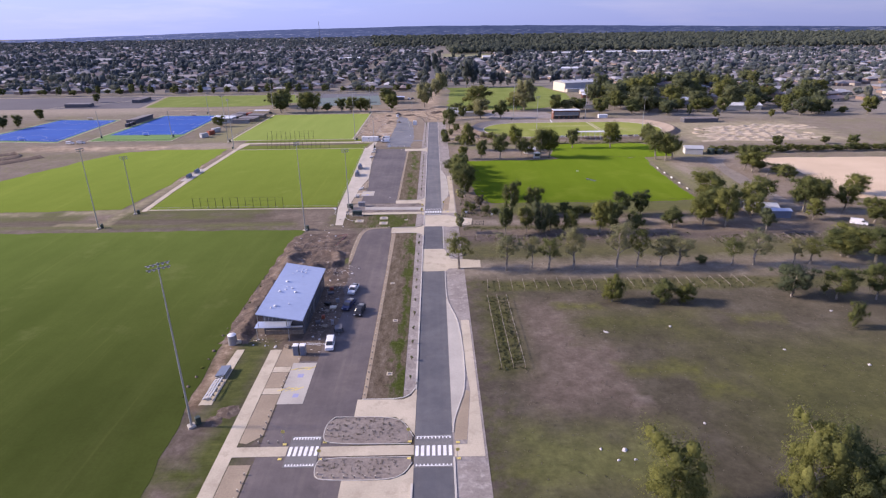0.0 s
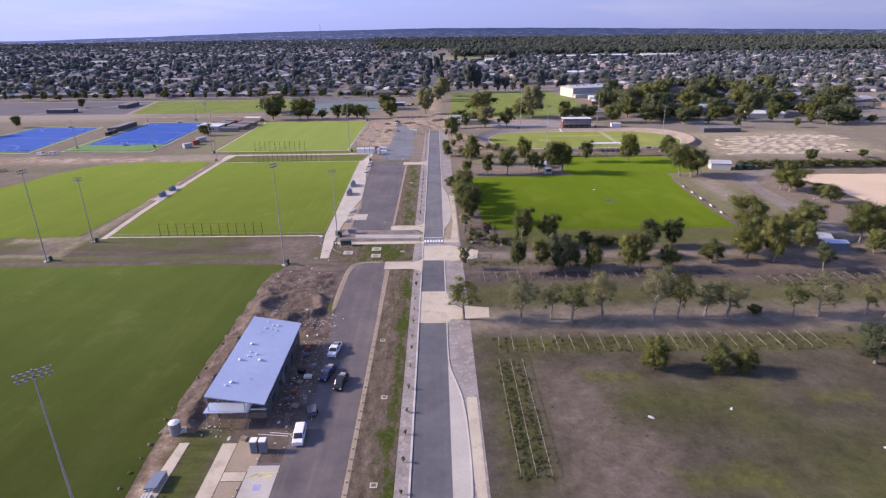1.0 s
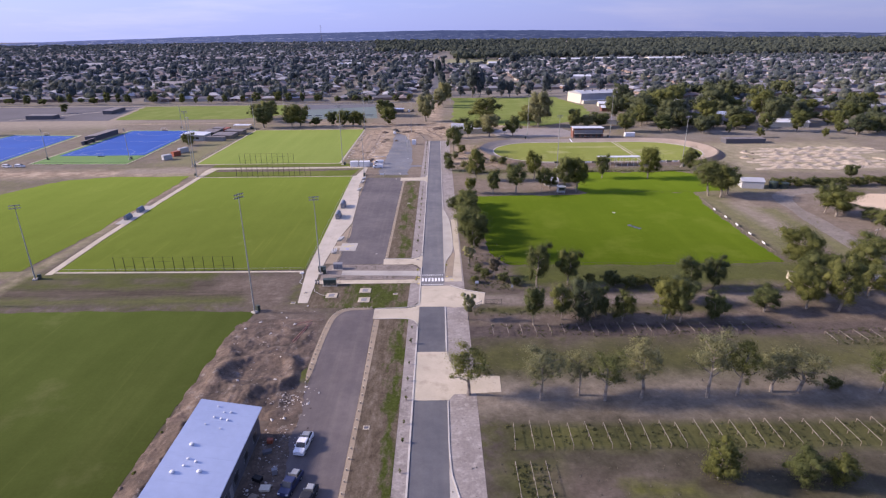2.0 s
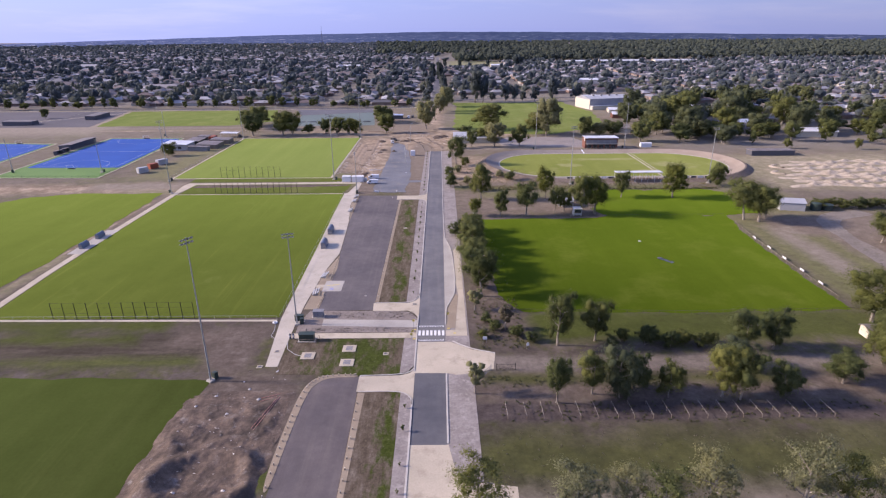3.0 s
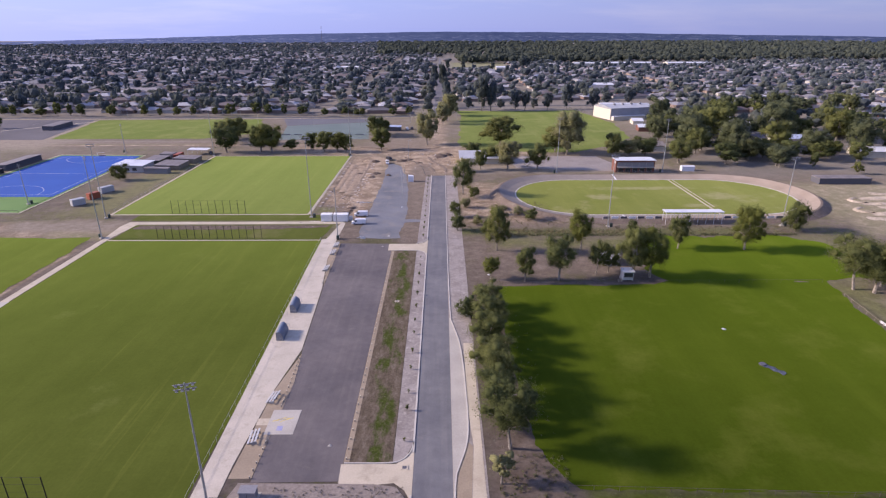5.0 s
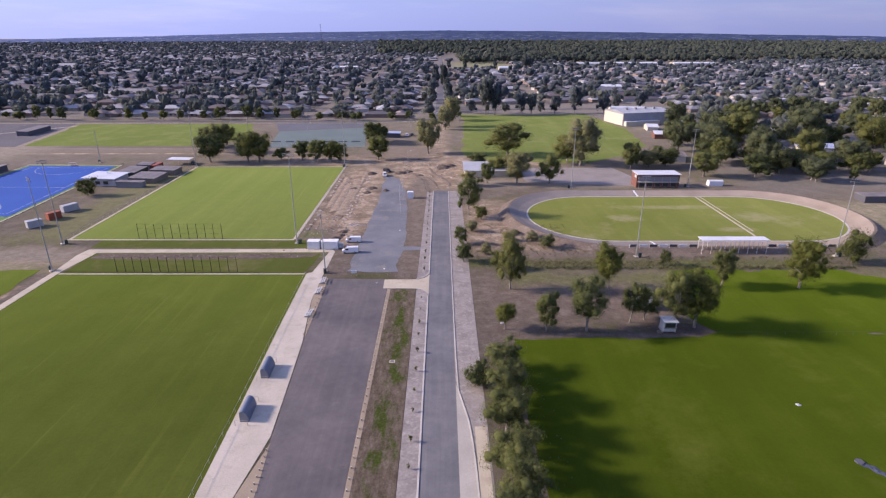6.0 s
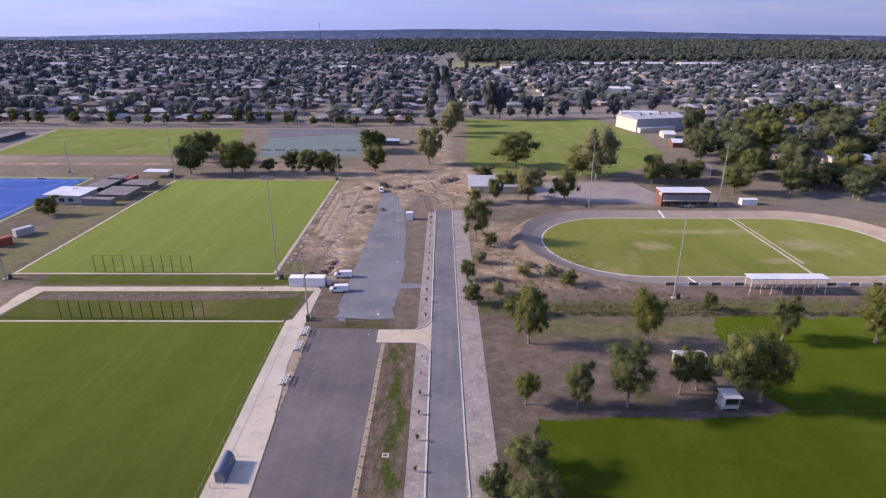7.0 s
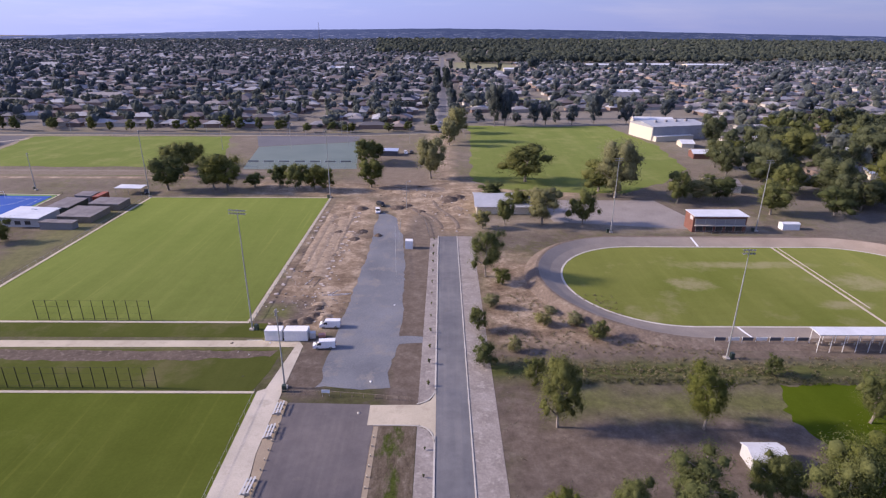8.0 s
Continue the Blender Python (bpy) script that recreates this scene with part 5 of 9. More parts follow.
for x, y, h, r in [(41.7, 118.6, 6.5, 3.3), (53.7, 117.8, 5.8, 3.5), (58.9, 117.6, 4.7, 3.2), (72.8, 140.4, 2.6, 1.8), (89.7, 104.3, 6.1, 2.1)]:
    tree(BUSHES, x, y, h, r, M_LEAF_DARK, "dense dark olive bush on the dry paddock", "paddock bushes", "bush")
for k, (x, y, h, r) in enumerate([(22.0, 165.6, 10.0, 2.9), (28.9, 168.1, 9.1, 3.2), (33.4, 166.8, 10.6, 4.2), (42.4, 166.9, 7.3, 3.4), (55.0, 166.0, 10.4, 3.5), (63.1, 167.1, 6.8, 3.2), (59.3, 176.4, 6.9, 4.0), (76.6, 170.8, 6.4, 4.0),
                     (87.4, 172.2, 9.4, 4.4), (93.6, 170.3, 13.8, 5.0), (103.7, 164.0, 8.0, 2.7), (37.0, 169.0, 7.7, 4.0), (89.0, 177.4, 8.8, 4.7), (115.4, 143.4, 9.2, 6.1), (85.3, 119.6, 8.1, 5.0), (95.0, 117.7, 8.7, 4.6), (104.2, 117.3, 9.4, 3.9)]):
    tree(BUSHES if k in (2, 3, 5, 11) else GUMS, x, y, h, r, (M_LEAF_DARK, M_LEAF, M_LEAF_SCHOOL, M_LEAF_DARK)[k % 4], "bushy green native tree beside the gravel lane", "lane trees")
tree(THIN, 7.6, 168.4, 7.0, 1.9, M_LEAF_PALE, "thin young gum tree on the mulched verge")
for x, y, h, r in [(26.0, 185.3, 12.6, 3.8), (34.3, 187.1, 10.4, 3.9), (64.0, 183.0, 9.3, 3.8), (70.2, 183.0, 9.0, 3.8)]:
    tree(GUMS, x, y, h, r, M_LEAF_DARK, "dark green spreading tree at the oval boundary", "oval trees")
for x, y, h, r in [(44.4, 185.1, 4.9, 2.4), (49.5, 184.5, 3.6, 2.6), (40, 186.5, 3.4, 1.8), (46.6, 186.4, 3.2, 2.2), (52.4, 185.6, 3.4, 2.4), (55.6, 184.8, 3.0, 2.2), (58.4, 185.8, 2.6, 2.0), (37.4, 184.8, 2.4, 1.8), (11.6, 196, 2.2, 1.5), (13.4, 191.8, 2.8, 1.9), (10.6, 188.8, 2.0, 1.4), (17.8, 189.6, 2.6, 1.9), (20.8, 187.0, 2.4, 1.7)]:
    tree(BUSHES, x, y, h, r, M_LEAF_DARK, "low dark bush at the oval boundary", "oval bushes", "bush")
for x, y, h, r in [(13.6, 258.6, 6.4, 4.4), (12.6, 250, 8.0, 4.2), (12.2, 241.0, 8.7, 4.6), (11.8, 230.5, 8.6, 4.4), (13.4, 209.5, 13.0, 4.9), (12.4, 219.3, 8.7, 4.2), (12.8, 224.5, 9.4, 3.6)]:
    tree(GUMS, x - 1.6, y, h * 1.06, r * 1.02, (M_LEAF, M_LEAF_DARK)[int(y) % 2], "leafy dark gum tree in the row beside the verge", "roadside gums")
for x, y, h, r in [(12.0, 214.4, 5.5, 3.0), (12.6, 235.8, 6.0, 3.2), (12.9, 246, 5.2, 3.0), (13.5, 254.3, 5.0, 2.8)]:
    tree(BUSHES, x, y, h, r, M_LEAF_DARK, "dark bush under the roadside gums", "roadside bushes", "bush")
tree(BUSHES, 6.4, 254.6, 5.2, 3.2, M_LEAF_DARK, "round dark bush on the verge", "verge bushes", "bush")
tree(THIN, 9.6, 201.8, 5.7, 2.0, M_LEAF_PALE, "thin sparse tree on dry ground")
tree(THIN, 15.8, 192.3, 5.9, 1.8, M_TUFT, "nearly bare pinkish shrub tree")
for k, (x, y, h, r) in enumerate([(17.7, 298.0, 14.0, 3.9), (14.0, 276.6, 6.6, 2.6), (23.1, 275.2, 9.6, 2.8), (32.4, 275.6, 12.0, 4.7), (43.2, 297.6, 12.4, 3.9), (43.3, 279.6, 9.6, 2.6), (52.4, 277.0, 14.4, 4.4),
                     (57.4, 277.4, 14.2, 5.4), (47.2, 281.0, 7.6, 3.0), (73.6, 299.4, 10.2, 3.4), (93.8, 298.4, 13.6, 5.2), (107.7, 269.2, 14.2, 6.0), (111.5, 267.1, 13.6, 6.4), (116, 271, 10.0, 5.0)]):
    tree(GUMS, x, y, h * 1.04, r * 1.12, (M_LEAF, M_LEAF_BRIGHT, M_LEAF)[k % 3], "tall gum tree with pale limbs on bare ground", "pavilion gums")
tree(GUMS, 9.7, 362.8, 14.5, 5.4, M_LEAF, "broad dark gum tree on the dry verge")
for x, y, h, r in [(14.0, 357.2, 5.0, 3.0), (5.9, 332.2, 5.8, 2.9), (6.2, 316.9, 6.0, 3.4), (15.6, 311.0, 5.8, 3.1), (32.4, 328.5, 4.3, 2.9), (64.1, 314.2, 4.6, 2.2), (119.8, 316.3, 10.0, 5.4), (-145.9, 388.5, 7.3, 5.0)]:
    tree(BUSHES, x, y, h, r, M_LEAF_DARK if h > 4.5 else M_LEAF, "round dense green bush on dry ground", "round bushes", "bush")
for x, y, h, r in [(21.4, 335.0, 3.0, 2.8), (28.7, 335.1, 3.0, 2.6), (10, 344, 4.0, 2.4), (24, 341, 1.6, 2.0), (13, 323, 3.5, 2.0)]:
    tree(BUSHES, x, y, h, r, M_LEAF_PALE, "sparse grey-green shrub on bare earth", "shrubs", "bush")
for k, (x, y, h, r) in enumerate([(17.5, 440, 7.2, 4.7), (11.5, 404.2, 6.3, 3.1), (19.9, 408.4, 9.5, 3.1), (27.2, 425.7, 7.9, 5.0), (33.2, 408.6, 13.6, 6.1), (35.5, 470.0, 16.9, 10.1), (47.5, 408.8, 12.6, 4.6), (69.3, 444.2, 23.0, 8.5),
                     (64.5, 452.9, 13.5, 7.3), (92.1, 436.3, 12.8, 4.6), (102.4, 440.6, 8.8, 6.4), (111, 441, 9.5, 6.4), (121.9, 421.8, 12.1, 6.5)]):
    tree(PARKS, x, y, h * 1.05, r * 1.2, (M_LEAF, M_LEAF_PALE, M_LEAF)[k % 3], "large gum tree between the velodrome and the school oval", "park trees")
for k, (x, y, h, r) in enumerate([(154.4, 437.2, 16.2, 9.4), (172.8, 497.2, 17.0, 11.4), (158.9, 555.8, 16.7, 8.6), (213.3, 498.0, 19.8, 11.6), (140, 445, 13, 7), (147, 470, 15, 8), (132, 480, 14, 8), (186, 450, 15, 9), (200, 438, 13, 8),
                     (230, 446, 16, 9), (240, 480, 18, 10), (136, 500, 13, 7), (178, 530, 15, 8), (200, 540, 16, 9), (225, 520, 15, 9), (168, 415, 9, 6), (212, 420, 10, 6)]):
    tree(PARKS, x, y, h * 1.15, r, (M_LEAF_SCHOOL, M_LEAF, M_LEAF_SCHOOL)[k % 3], "tall dark gum tree among the school buildings", "school trees")
for x, y, h, r in [(-7.7, 474.8, 20.0, 6.7), (5.0, 570.5, 20.6, 6.1), (2.0, 556, 15, 5.0), (8.5, 600, 17, 6)]:
    tree(PARKS, x, y, h, r * 1.2, M_LEAF_PALE, "tall pale-leaved tree beside the unbuilt road", "avenue trees")
for x, y, h, r in [(-33.6, 458.7, 12.6, 5.6), (-41.7, 503.8, 13.1, 5.9), (-119.6, 452.6, 14.8, 7.0), (-124.1, 478.0, 16.0, 6.6), (-100.2, 452.9, 16.0, 6.1), (-94.1, 453.0, 16.0, 6.6), (-84.6, 458.9, 6.3, 3.7), (-73.4, 458.1, 10.1, 4.0),
                   (-64.9, 453.5, 11.2, 4.2), (-57.5, 453.6, 11.2, 4.8), (-52.7, 453.7, 9.9, 3.6), (-135, 492, 12, 6), (-128, 500, 11, 6), (-37, 512, 10, 4)]:
    tree(PARKS, x, y, h, r * 1.22, (M_LEAF, M_LEAF_DARK)[int(x) % 2], "dark leafy tree in the row behind the sports field", "field row trees")
for x, y, h, r in [(99.0, 194.6, 12.6, 6.4), (95.4, 184, 10, 5.0), (127.7, 184.5, 12.1, 5.3), (141.1, 183.8, 10.1, 4.3), (150.1, 172.8, 7.6, 6.2), (139.9, 241.4, 10.0, 6.0), (122, 199, 9, 5), (112, 190, 10, 5), (146, 226, 7, 4), (160, 205, 8, 4.5), (106.5, 178.4, 8.5, 3.6), (126, 176, 7.5, 3.2), (131.5, 185.0, 12.8, 5.4), (138.5, 245.5, 11.4, 4.4), (145.0, 245, 4.6, 3.6), (148.5, 236, 5.0, 4.0), (143.5, 171.8, 8.8, 5.0), (113.8, 143.8, 8.4, 5.6), (119.5, 138.5, 11.0, 5.6), (52.2, 166.9, 11.0, 3.6)]:
    tree(GUMS, x, y, h, r * 1.1, (M_LEAF, M_LEAF_DARK)[int(x) % 2], "spreading gum tree by the riding arena", "arena trees")
for x, y, h, r in [(-291, 389, 9.5, 4.0), (-285, 396, 9.0, 3.6), (-292, 430, 8.5, 3.6), (-310, 539, 8.0, 3.8)]:
    tree(PARKS, x, y, h, r, M_LEAF_DARK, "small dark tree beyond the hockey pitches", "hockey trees")
for x, y, h, r in [(31.0, 55.6, 12.0, 5.2), (48.2, 54.0, 16.5, 4.4), (52.6, 53.0, 13.5, 5.0), (56.6, 52.0, 11.5, 4.6)]:
    tree(GUMS, x, y, h, r, M_LEAF, "olive-leaved gum tree on the dry paddock", "paddock gums")
for k in range(25):
    x = 141 + k * 5.0
    tree(BUSHES, x, 282 + 0.8 * math.sin(k * 1.7) + k * 0.1, 3.0 + 1.2 * rng.random(), 3.6, M_LEAF_DARK, "dark hedge shrub along the arena edge", "arena hedge", "bush")

for _k in range(86):
    x, y = 138 + 200 * rng.random(), 416 + 225 * rng.random()
    if (121 < x < 206 and 566 < y < 656) or (108 < x < 130 and y < 470):
        continue
    tree(TOWN if y > 520 else PARKS, x, y, 9 + 8 * rng.random(), 5 + 4 * rng.random(), (M_LEAF_DARK, M_LEAF_SCHOOL, M_LEAF_SCHOOL)[_k % 3], "dark leafy tree in the school grounds", "school ground trees")
for _k in range(24):
    x, y = 152 + 190 * rng.random(), 402 + 40 * rng.random()
    if 208 < x < 258 and y < 446:
        continue
    tree(PARKS, x, y, 9 + 5 * rng.random(), 5 + 2.5 * rng.random(), (M_LEAF_DARK, M_LEAF_SCHOOL)[_k % 2], "full dark gum tree behind the bike track", "bike track gums")
for _k in range(12):
    x, y = 150 + 150 * rng.random(), 290 + 18 * rng.random() if _k % 2 else 392 + 18 * rng.random()
    tree(PARKS, x, y, 4 + 4 * rng.random(), 2.0 + 1.8 * rng.random(), (M_LEAF, M_LEAF_DARK)[_k % 2], "leafy tree near the bike track", "bike track trees")

# ---------------------------------------------------------------- suburb
def hip_roof(w, d, wall, rise, eave=0.5):
    """Verts and faces of walls, and of a hipped roof with eaves, round the origin; w along x is the longer side."""
    a, b = w / 2, d / 2
    wv = [(-a, -b, 0), (a, -b, 0), (a, b, 0), (-a, b, 0), (-a, -b, wall), (a, -b, wall), (a, b, wall), (-a, b, wall)]
    wf = [(0, 1, 5, 4), (1, 2, 6, 5), (2, 3, 7, 6), (3, 0, 4, 7)]
    a, b = a + eave, b + eave
    rv = [(-a, -b, wall - 0.1), (a, -b, wall - 0.1), (a, b, wall - 0.1), (-a, b, wall - 0.1), (-(a - b), 0, wall + rise), ((a - b), 0, wall + rise)]
    rf = [(0, 1, 5, 4), (2, 3, 4, 5)]
    rt = [(1, 2, 5), (3, 0, 4)]
    return wv, wf, rv, rf, rt


HOUSES = []
for k in range(6):
    w, d = 15 + 1.2 * (k % 4), 9.0 + 0.7 * (k % 3)
    wall, roofs = Soup(), Soup()
    for (ox, oy, rot), ww, dd in (((0, 0, 0), w, d), (((w * 0.28, -d * 0.45, 1)), d * 1.15, 6.5 + k % 2)) if k % 3 else (((0, 0, 0), w, d),):
        wv, wf, rv, rf, rt = hip_roof(ww, dd, 2.7, dd * 0.22)
        tw = [((-y if rot else x) + ox, (x if rot else y) + oy, z + (0.02 if rot else 0)) for x, y, z in wv]
        tr = [((-y if rot else x) + ox, (x if rot else y) + oy, z + (0.02 if rot else 0)) for x, y, z in rv]
        wall.add(tw, wf)
        n = roofs.count
        roofs.add(tr, rf)
        roofs.faces.extend([[v + n for v in f] for f in rt])
    HOUSES.append((wall.mesh("wall", M_BRICKS), roofs.mesh("roof", M_ROOFS), w, d))


WINDOW_MESH = mesh_of("window", box(-0.9, 0.9, -0.05, 0.05, 0.9, 2.2))
WINDOW_MESH.materials.append(M_WINDOW)
CHIMNEY_MESH = mesh_of("chimney", box(-0.35, 0.35, -0.3, 0.3, 3.2, 5.4, 0.04))
CHIMNEY_MESH.materials.append(M_BRICK_RED)


def house(x, y, turn, k):
    wm, rm, w, d = HOUSES[k]
    h = thing("house", "single-storey brick suburban house with a hipped roof", "house", pose(x, y, 0, 0, 0, turn), "suburban houses")
    part("wall", wm, M_BRICKS, h)
    part("roof", rm, M_ROOFS, h)
    for wx in (-w * 0.33, -w * 0.08):
        ob = part("window", WINDOW_MESH, M_WINDOW, h)
        ob.location = (wx, -d / 2 - 0.02, 0)
    if k % 2:
        ch = part("chimney", CHIMNEY_MESH, M_BRICK_RED, h)
        ch.location = (w * 0.15, 0.6, 0)
    return h


LAWNS = [(77, 1340, 66, 140), (-215, 820, 26, 32), (84, 790, 18, 24)]


def on_lawn(x, y):
    """True on the open green grounds among the houses."""
    return any(abs(x - cx) < hx and abs(y - cy) < hy for cx, cy, hx, hy in LAWNS)


def in_suburb(x, y):
    if on_lawn(x, y):
        return False
    if y < 612 or abs(x + 2.3) < 15:
        return x > 175 and 430 < y < 700 and x > 175 + (y - 560) * 0.1 and rng.random() < 0.5
    if x > 0 and y < 690 + 0.04 * x:
        return x > 205
    if x > 20 and y > 1350 + 0.15 * x + 60 * math.sin(x * 0.01):
        return False
    return True


near_spots, far_spots = [], []
for side in (-1, 1):
    tilt = radians(-3.0 if side < 0 else 14.0)
    c, s = math.cos(tilt), math.sin(tilt)
    for row in range(128 if side < 0 else 60):
        v = 20.0 * row + (12.0 if row % 2 else 0.0)
        for col in range(150):
            u = 17.5 * col + 8
            x, y = side * (u * c) + 6 * rng.normal() * 0.3 - 2.3 + (side * 6), 618 + v + u * s * (1 if side > 0 else -1) * 0.6 + rng.normal()
            if side > 0:
                y -= 190
            if abs(x) > y * 1.05 + 60 or not in_suburb(x, y) or col % 11 == 5:
                continue
            (near_spots if y < 800 and abs(x) < 560 else far_spots).append((x, y, math.degrees(tilt) * side + (90 if rng.random() < 0.35 else 0) + (180 if row % 2 else 0)))
rng.shuffle(near_spots)
for x, y, turn in near_spots[:290]:
    house(x, y, turn, int(rng.integers(0, 6)))
far_spots = [tuple(p) for p in near_spots[290:]] + far_spots
town = Soup()
for x, y, turn in far_spots:
    if y > 1500 and rng.random() < 0.25 + (y - 1500) / 2600:
        continue
    w, d = 13 + 6 * rng.random(), 8 + 3 * rng.random()
    if rng.random() < 0.015:
        w, d = 32 + 20 * rng.random(), 16 + 8 * rng.random()
    wv, wf, rv, rf, rt = hip_roof(w, d, 2.8, d * 0.2)
    a = radians(turn)
    ca, sa = math.cos(a), math.sin(a)
    town.add([(x + px * ca - py * sa, y + px * sa + py * ca, pz) for px, py, pz in wv], wf, 0)
    n = town.count
    town.add([(x + px * ca - py * sa, y + px * sa + py * ca, pz) for px, py, pz in rv], rf, 1)
    town.faces.extend([[v + n for v in f] for f in rt])
    town.slots.extend([1, 1])
solid("far_houses", town.mesh("far_houses", M_BRICKS_FAR, M_ROOFS_FAR), None, "rows of distant brick suburban houses among trees", "houses", "stuff")

# garden trees: the nearest singly, the rest gathered
spots = [(x + rng.normal() * 7, y + rng.normal() * 7 + 4) for x, y, _ in near_spots]
for k in range(44):
    x = -560 + k * 12.6 + rng.normal() * 5
    tree(TOWN, x, 604 + rng.normal() * 3.5, 5 + 6 * rng.random(), 2.6 + 2.6 * rng.random(), M_LEAF_DARK, "dark street tree along the park edge", "street trees")
for x, y, h, r in [(35.1, 629, 30, 7.5), (42.5, 630, 26, 6.5), (64.5, 635, 17, 5.5), (72.8, 636, 16.5, 5.0), (92.3, 636, 15, 5.5), (109.5, 641, 22, 6.0), (133.2, 640, 16, 5.5), (150, 664, 14, 6), (172, 668, 16, 6), (24, 640, 11, 4.5), (52, 641, 9, 4), (82, 645, 9, 4)]:
    tree(PARKS, x, y, h, r, M_LEAF_FAR_HAZED, "tall street gum along the school oval", "oval street trees")
for x, y, h, r in [(1.5, 868, 27, 5.0), (2.5, 905, 25, 5.0), (-7.5, 930, 22, 5.0), (7.0, 720, 17, 4.2), (12.0, 1195, 18, 5), (40, 1190, 16, 5), (92, 1188, 15, 5), (150, 1230, 22, 9), (160, 1262, 22, 10)]:
    tree(TOWN, x, y, h, r, M_LEAF_WOODS_HAZED, "tall full gum standing over the suburb", "tall suburb gums")
for k in range(20):
    for sx in (-12.5, 8.0):
        tree(TOWN, sx + rng.normal() + (3.5 if sx < 0 else -3.5) * min(1.0, k / 9), 625 + k * 20 + rng.normal() * 3, 8 + 6 * rng.random(), 3.6 + 1.6 * rng.random(), M_LEAF_FAR_HAZED, "street tree lining the avenue", "avenue street trees")


def blob(soup, x, y, h, r, rg, sprays=14):
    """A far crown: uneven lumps on one stub with loose sprays round them."""
    lumps = np.array([[0, 0, 0.50], [0.34, 0.1, 0.66], [-0.3, -0.22, 0.62]]) + rg.normal(size=(3, 3)) * (0.16, 0.16, 0.05)
    for k, (ox, oy, oz) in enumerate(lumps[:3 if sprays else 2]):
        jit = 1 + 0.16 * rg.normal(size=(len(ICO_V), 1))
        wide = r * (0.74 if k == 0 else 0.52)
        soup.add(ICO_V * jit * (wide, wide, h * (0.34 if k == 0 else 0.24)) + (x + ox * r, y + oy * r, h * oz), ICO_F)
    if sprays:
        v, f = leaves(np.array([[x, y, h * 0.56]]), np.array([[r * 1.02, r * 1.02, h * 0.44]]), sprays, r * (0.26 if sprays < 40 else 0.18), rg)
        soup.faces.extend((f + soup.count).tolist())
        soup.slots.extend([0] * len(f))
        soup.verts.append(v)
        soup.count += len(v)


near_wood, wood = Soup(), Soup()
for x, y in spots:
    blob(near_wood, x, y, 5 + 6 * rng.random(), 2.6 + 2.4 * rng.random(), rng, 70)
    if rng.random() < 0.15:
        blob(near_wood, x + rng.normal() * 8, y + rng.normal() * 8, 8 + 6 * rng.random(), 3.6 + 2.6 * rng.random(), rng, 90)
for x, y, _ in far_spots:
    keep = 0.82 if y < 1500 else 0.3
    for _k in range(2):
        if rng.random() < keep:
            big = 0.9 + 0.9 * rng.random() ** 5
            blob(wood, x + rng.normal() * 9, y + rng.normal() * 9, (4 + 6 * rng.random()) * big, (2.4 + 2.4 * rng.random()) * big, rng, 14 if y < 1200 else 4 if y < 1700 else 0)
solid("garden_trees", near_wood.mesh("garden_trees", M_LEAF_FAR_HAZED), None, "mass of garden trees across the suburb", "trees", "stuff")
# woods beyond the houses
forest = Soup()
for _k in range(8000):
    y = 1380 + 2600 * rng.random() ** 1.4
    x = (-0.10 + 1.15 * rng.random()) * y
    if x < 40 and y < 1900:
        continue
    if y < 1400 + 0.15 * max(x, 0):
        continue
    blob(forest, x, y, 10 + 9 * rng.random() + y * 0.001, 4.0 + 3.5 * rng.random() + y * 0.0015, rng, 26 if y < 1800 else 0)
for _k in range(3600):
    y = 1700 + 2600 * rng.random() ** 0.9
    x = -(1.05 * rng.random()) * y
    blob(wood, x, y, 6 + 5 * rng.random(), 4 + 4 * rng.random() + y * 0.0015, rng, 0)
solid("far_trees", wood.mesh("far_trees", M_LEAF_FAR_HAZED), None, "distant dark suburban trees", "trees", "stuff")
solid("woodland", forest.mesh("woodland", M_LEAF_WOODS_HAZED), None, "dense grey-green eucalypt woodland tinted blue for haze beyond the houses", "trees", "stuff")

# ---------------------------------------------------------------- buildings
def prism_wall(b, pts, z0, tops, mat, name="wall", t=0.12, label=""):
    """One wall between two plan points with a top that may slope."""
    (ax, ay), (bx, by) = pts
    d = Vector((bx - ax, by - ay)).normalized()
    nx, ny = -d.y * t, d.x * t
    bm = bmesh.new()
    vs = [bm.verts.new(p) for p in ((ax - nx, ay - ny, z0), (bx - nx, by - ny, z0), (bx - nx, by - ny, tops[1]), (ax - nx, ay - ny, tops[0]), (ax + nx, ay + ny, z0), (bx + nx, by + ny, z0), (bx + nx, by + ny, tops[1]), (ax + nx, ay + ny, tops[0]))]
    for f in ((0, 1, 2, 3), (7, 6, 5, 4), (0, 4, 5, 1), (2, 6, 7, 3), (1, 5, 6, 2), (0, 3, 7, 4)):
        bm.faces.new([vs[i] for i in f])
    bmesh.ops.recalc_face_normals(bm, faces=bm.faces[:])
    return part(name, bm, mat, b, label)


def slope_slab(x0, x1, y0, y1, za, zb, thick):
    """A roof sheet sloping along x from za to zb."""
    bm = bmesh.new()
    vs = [bm.verts.new((x, y, z + dz)) for dz in (0.0, thick) for x, y, z in ((x0, y0, za), (x1, y0, zb), (x1, y1, zb), (x0, y1, za))]
    for f in ((0, 3, 2, 1), (4, 5, 6, 7), (0, 1, 5, 4), (1, 2, 6, 5), (2, 3, 7, 6), (3, 0, 4, 7)):
        bm.faces.new([vs[i] for i in f])
    return bm


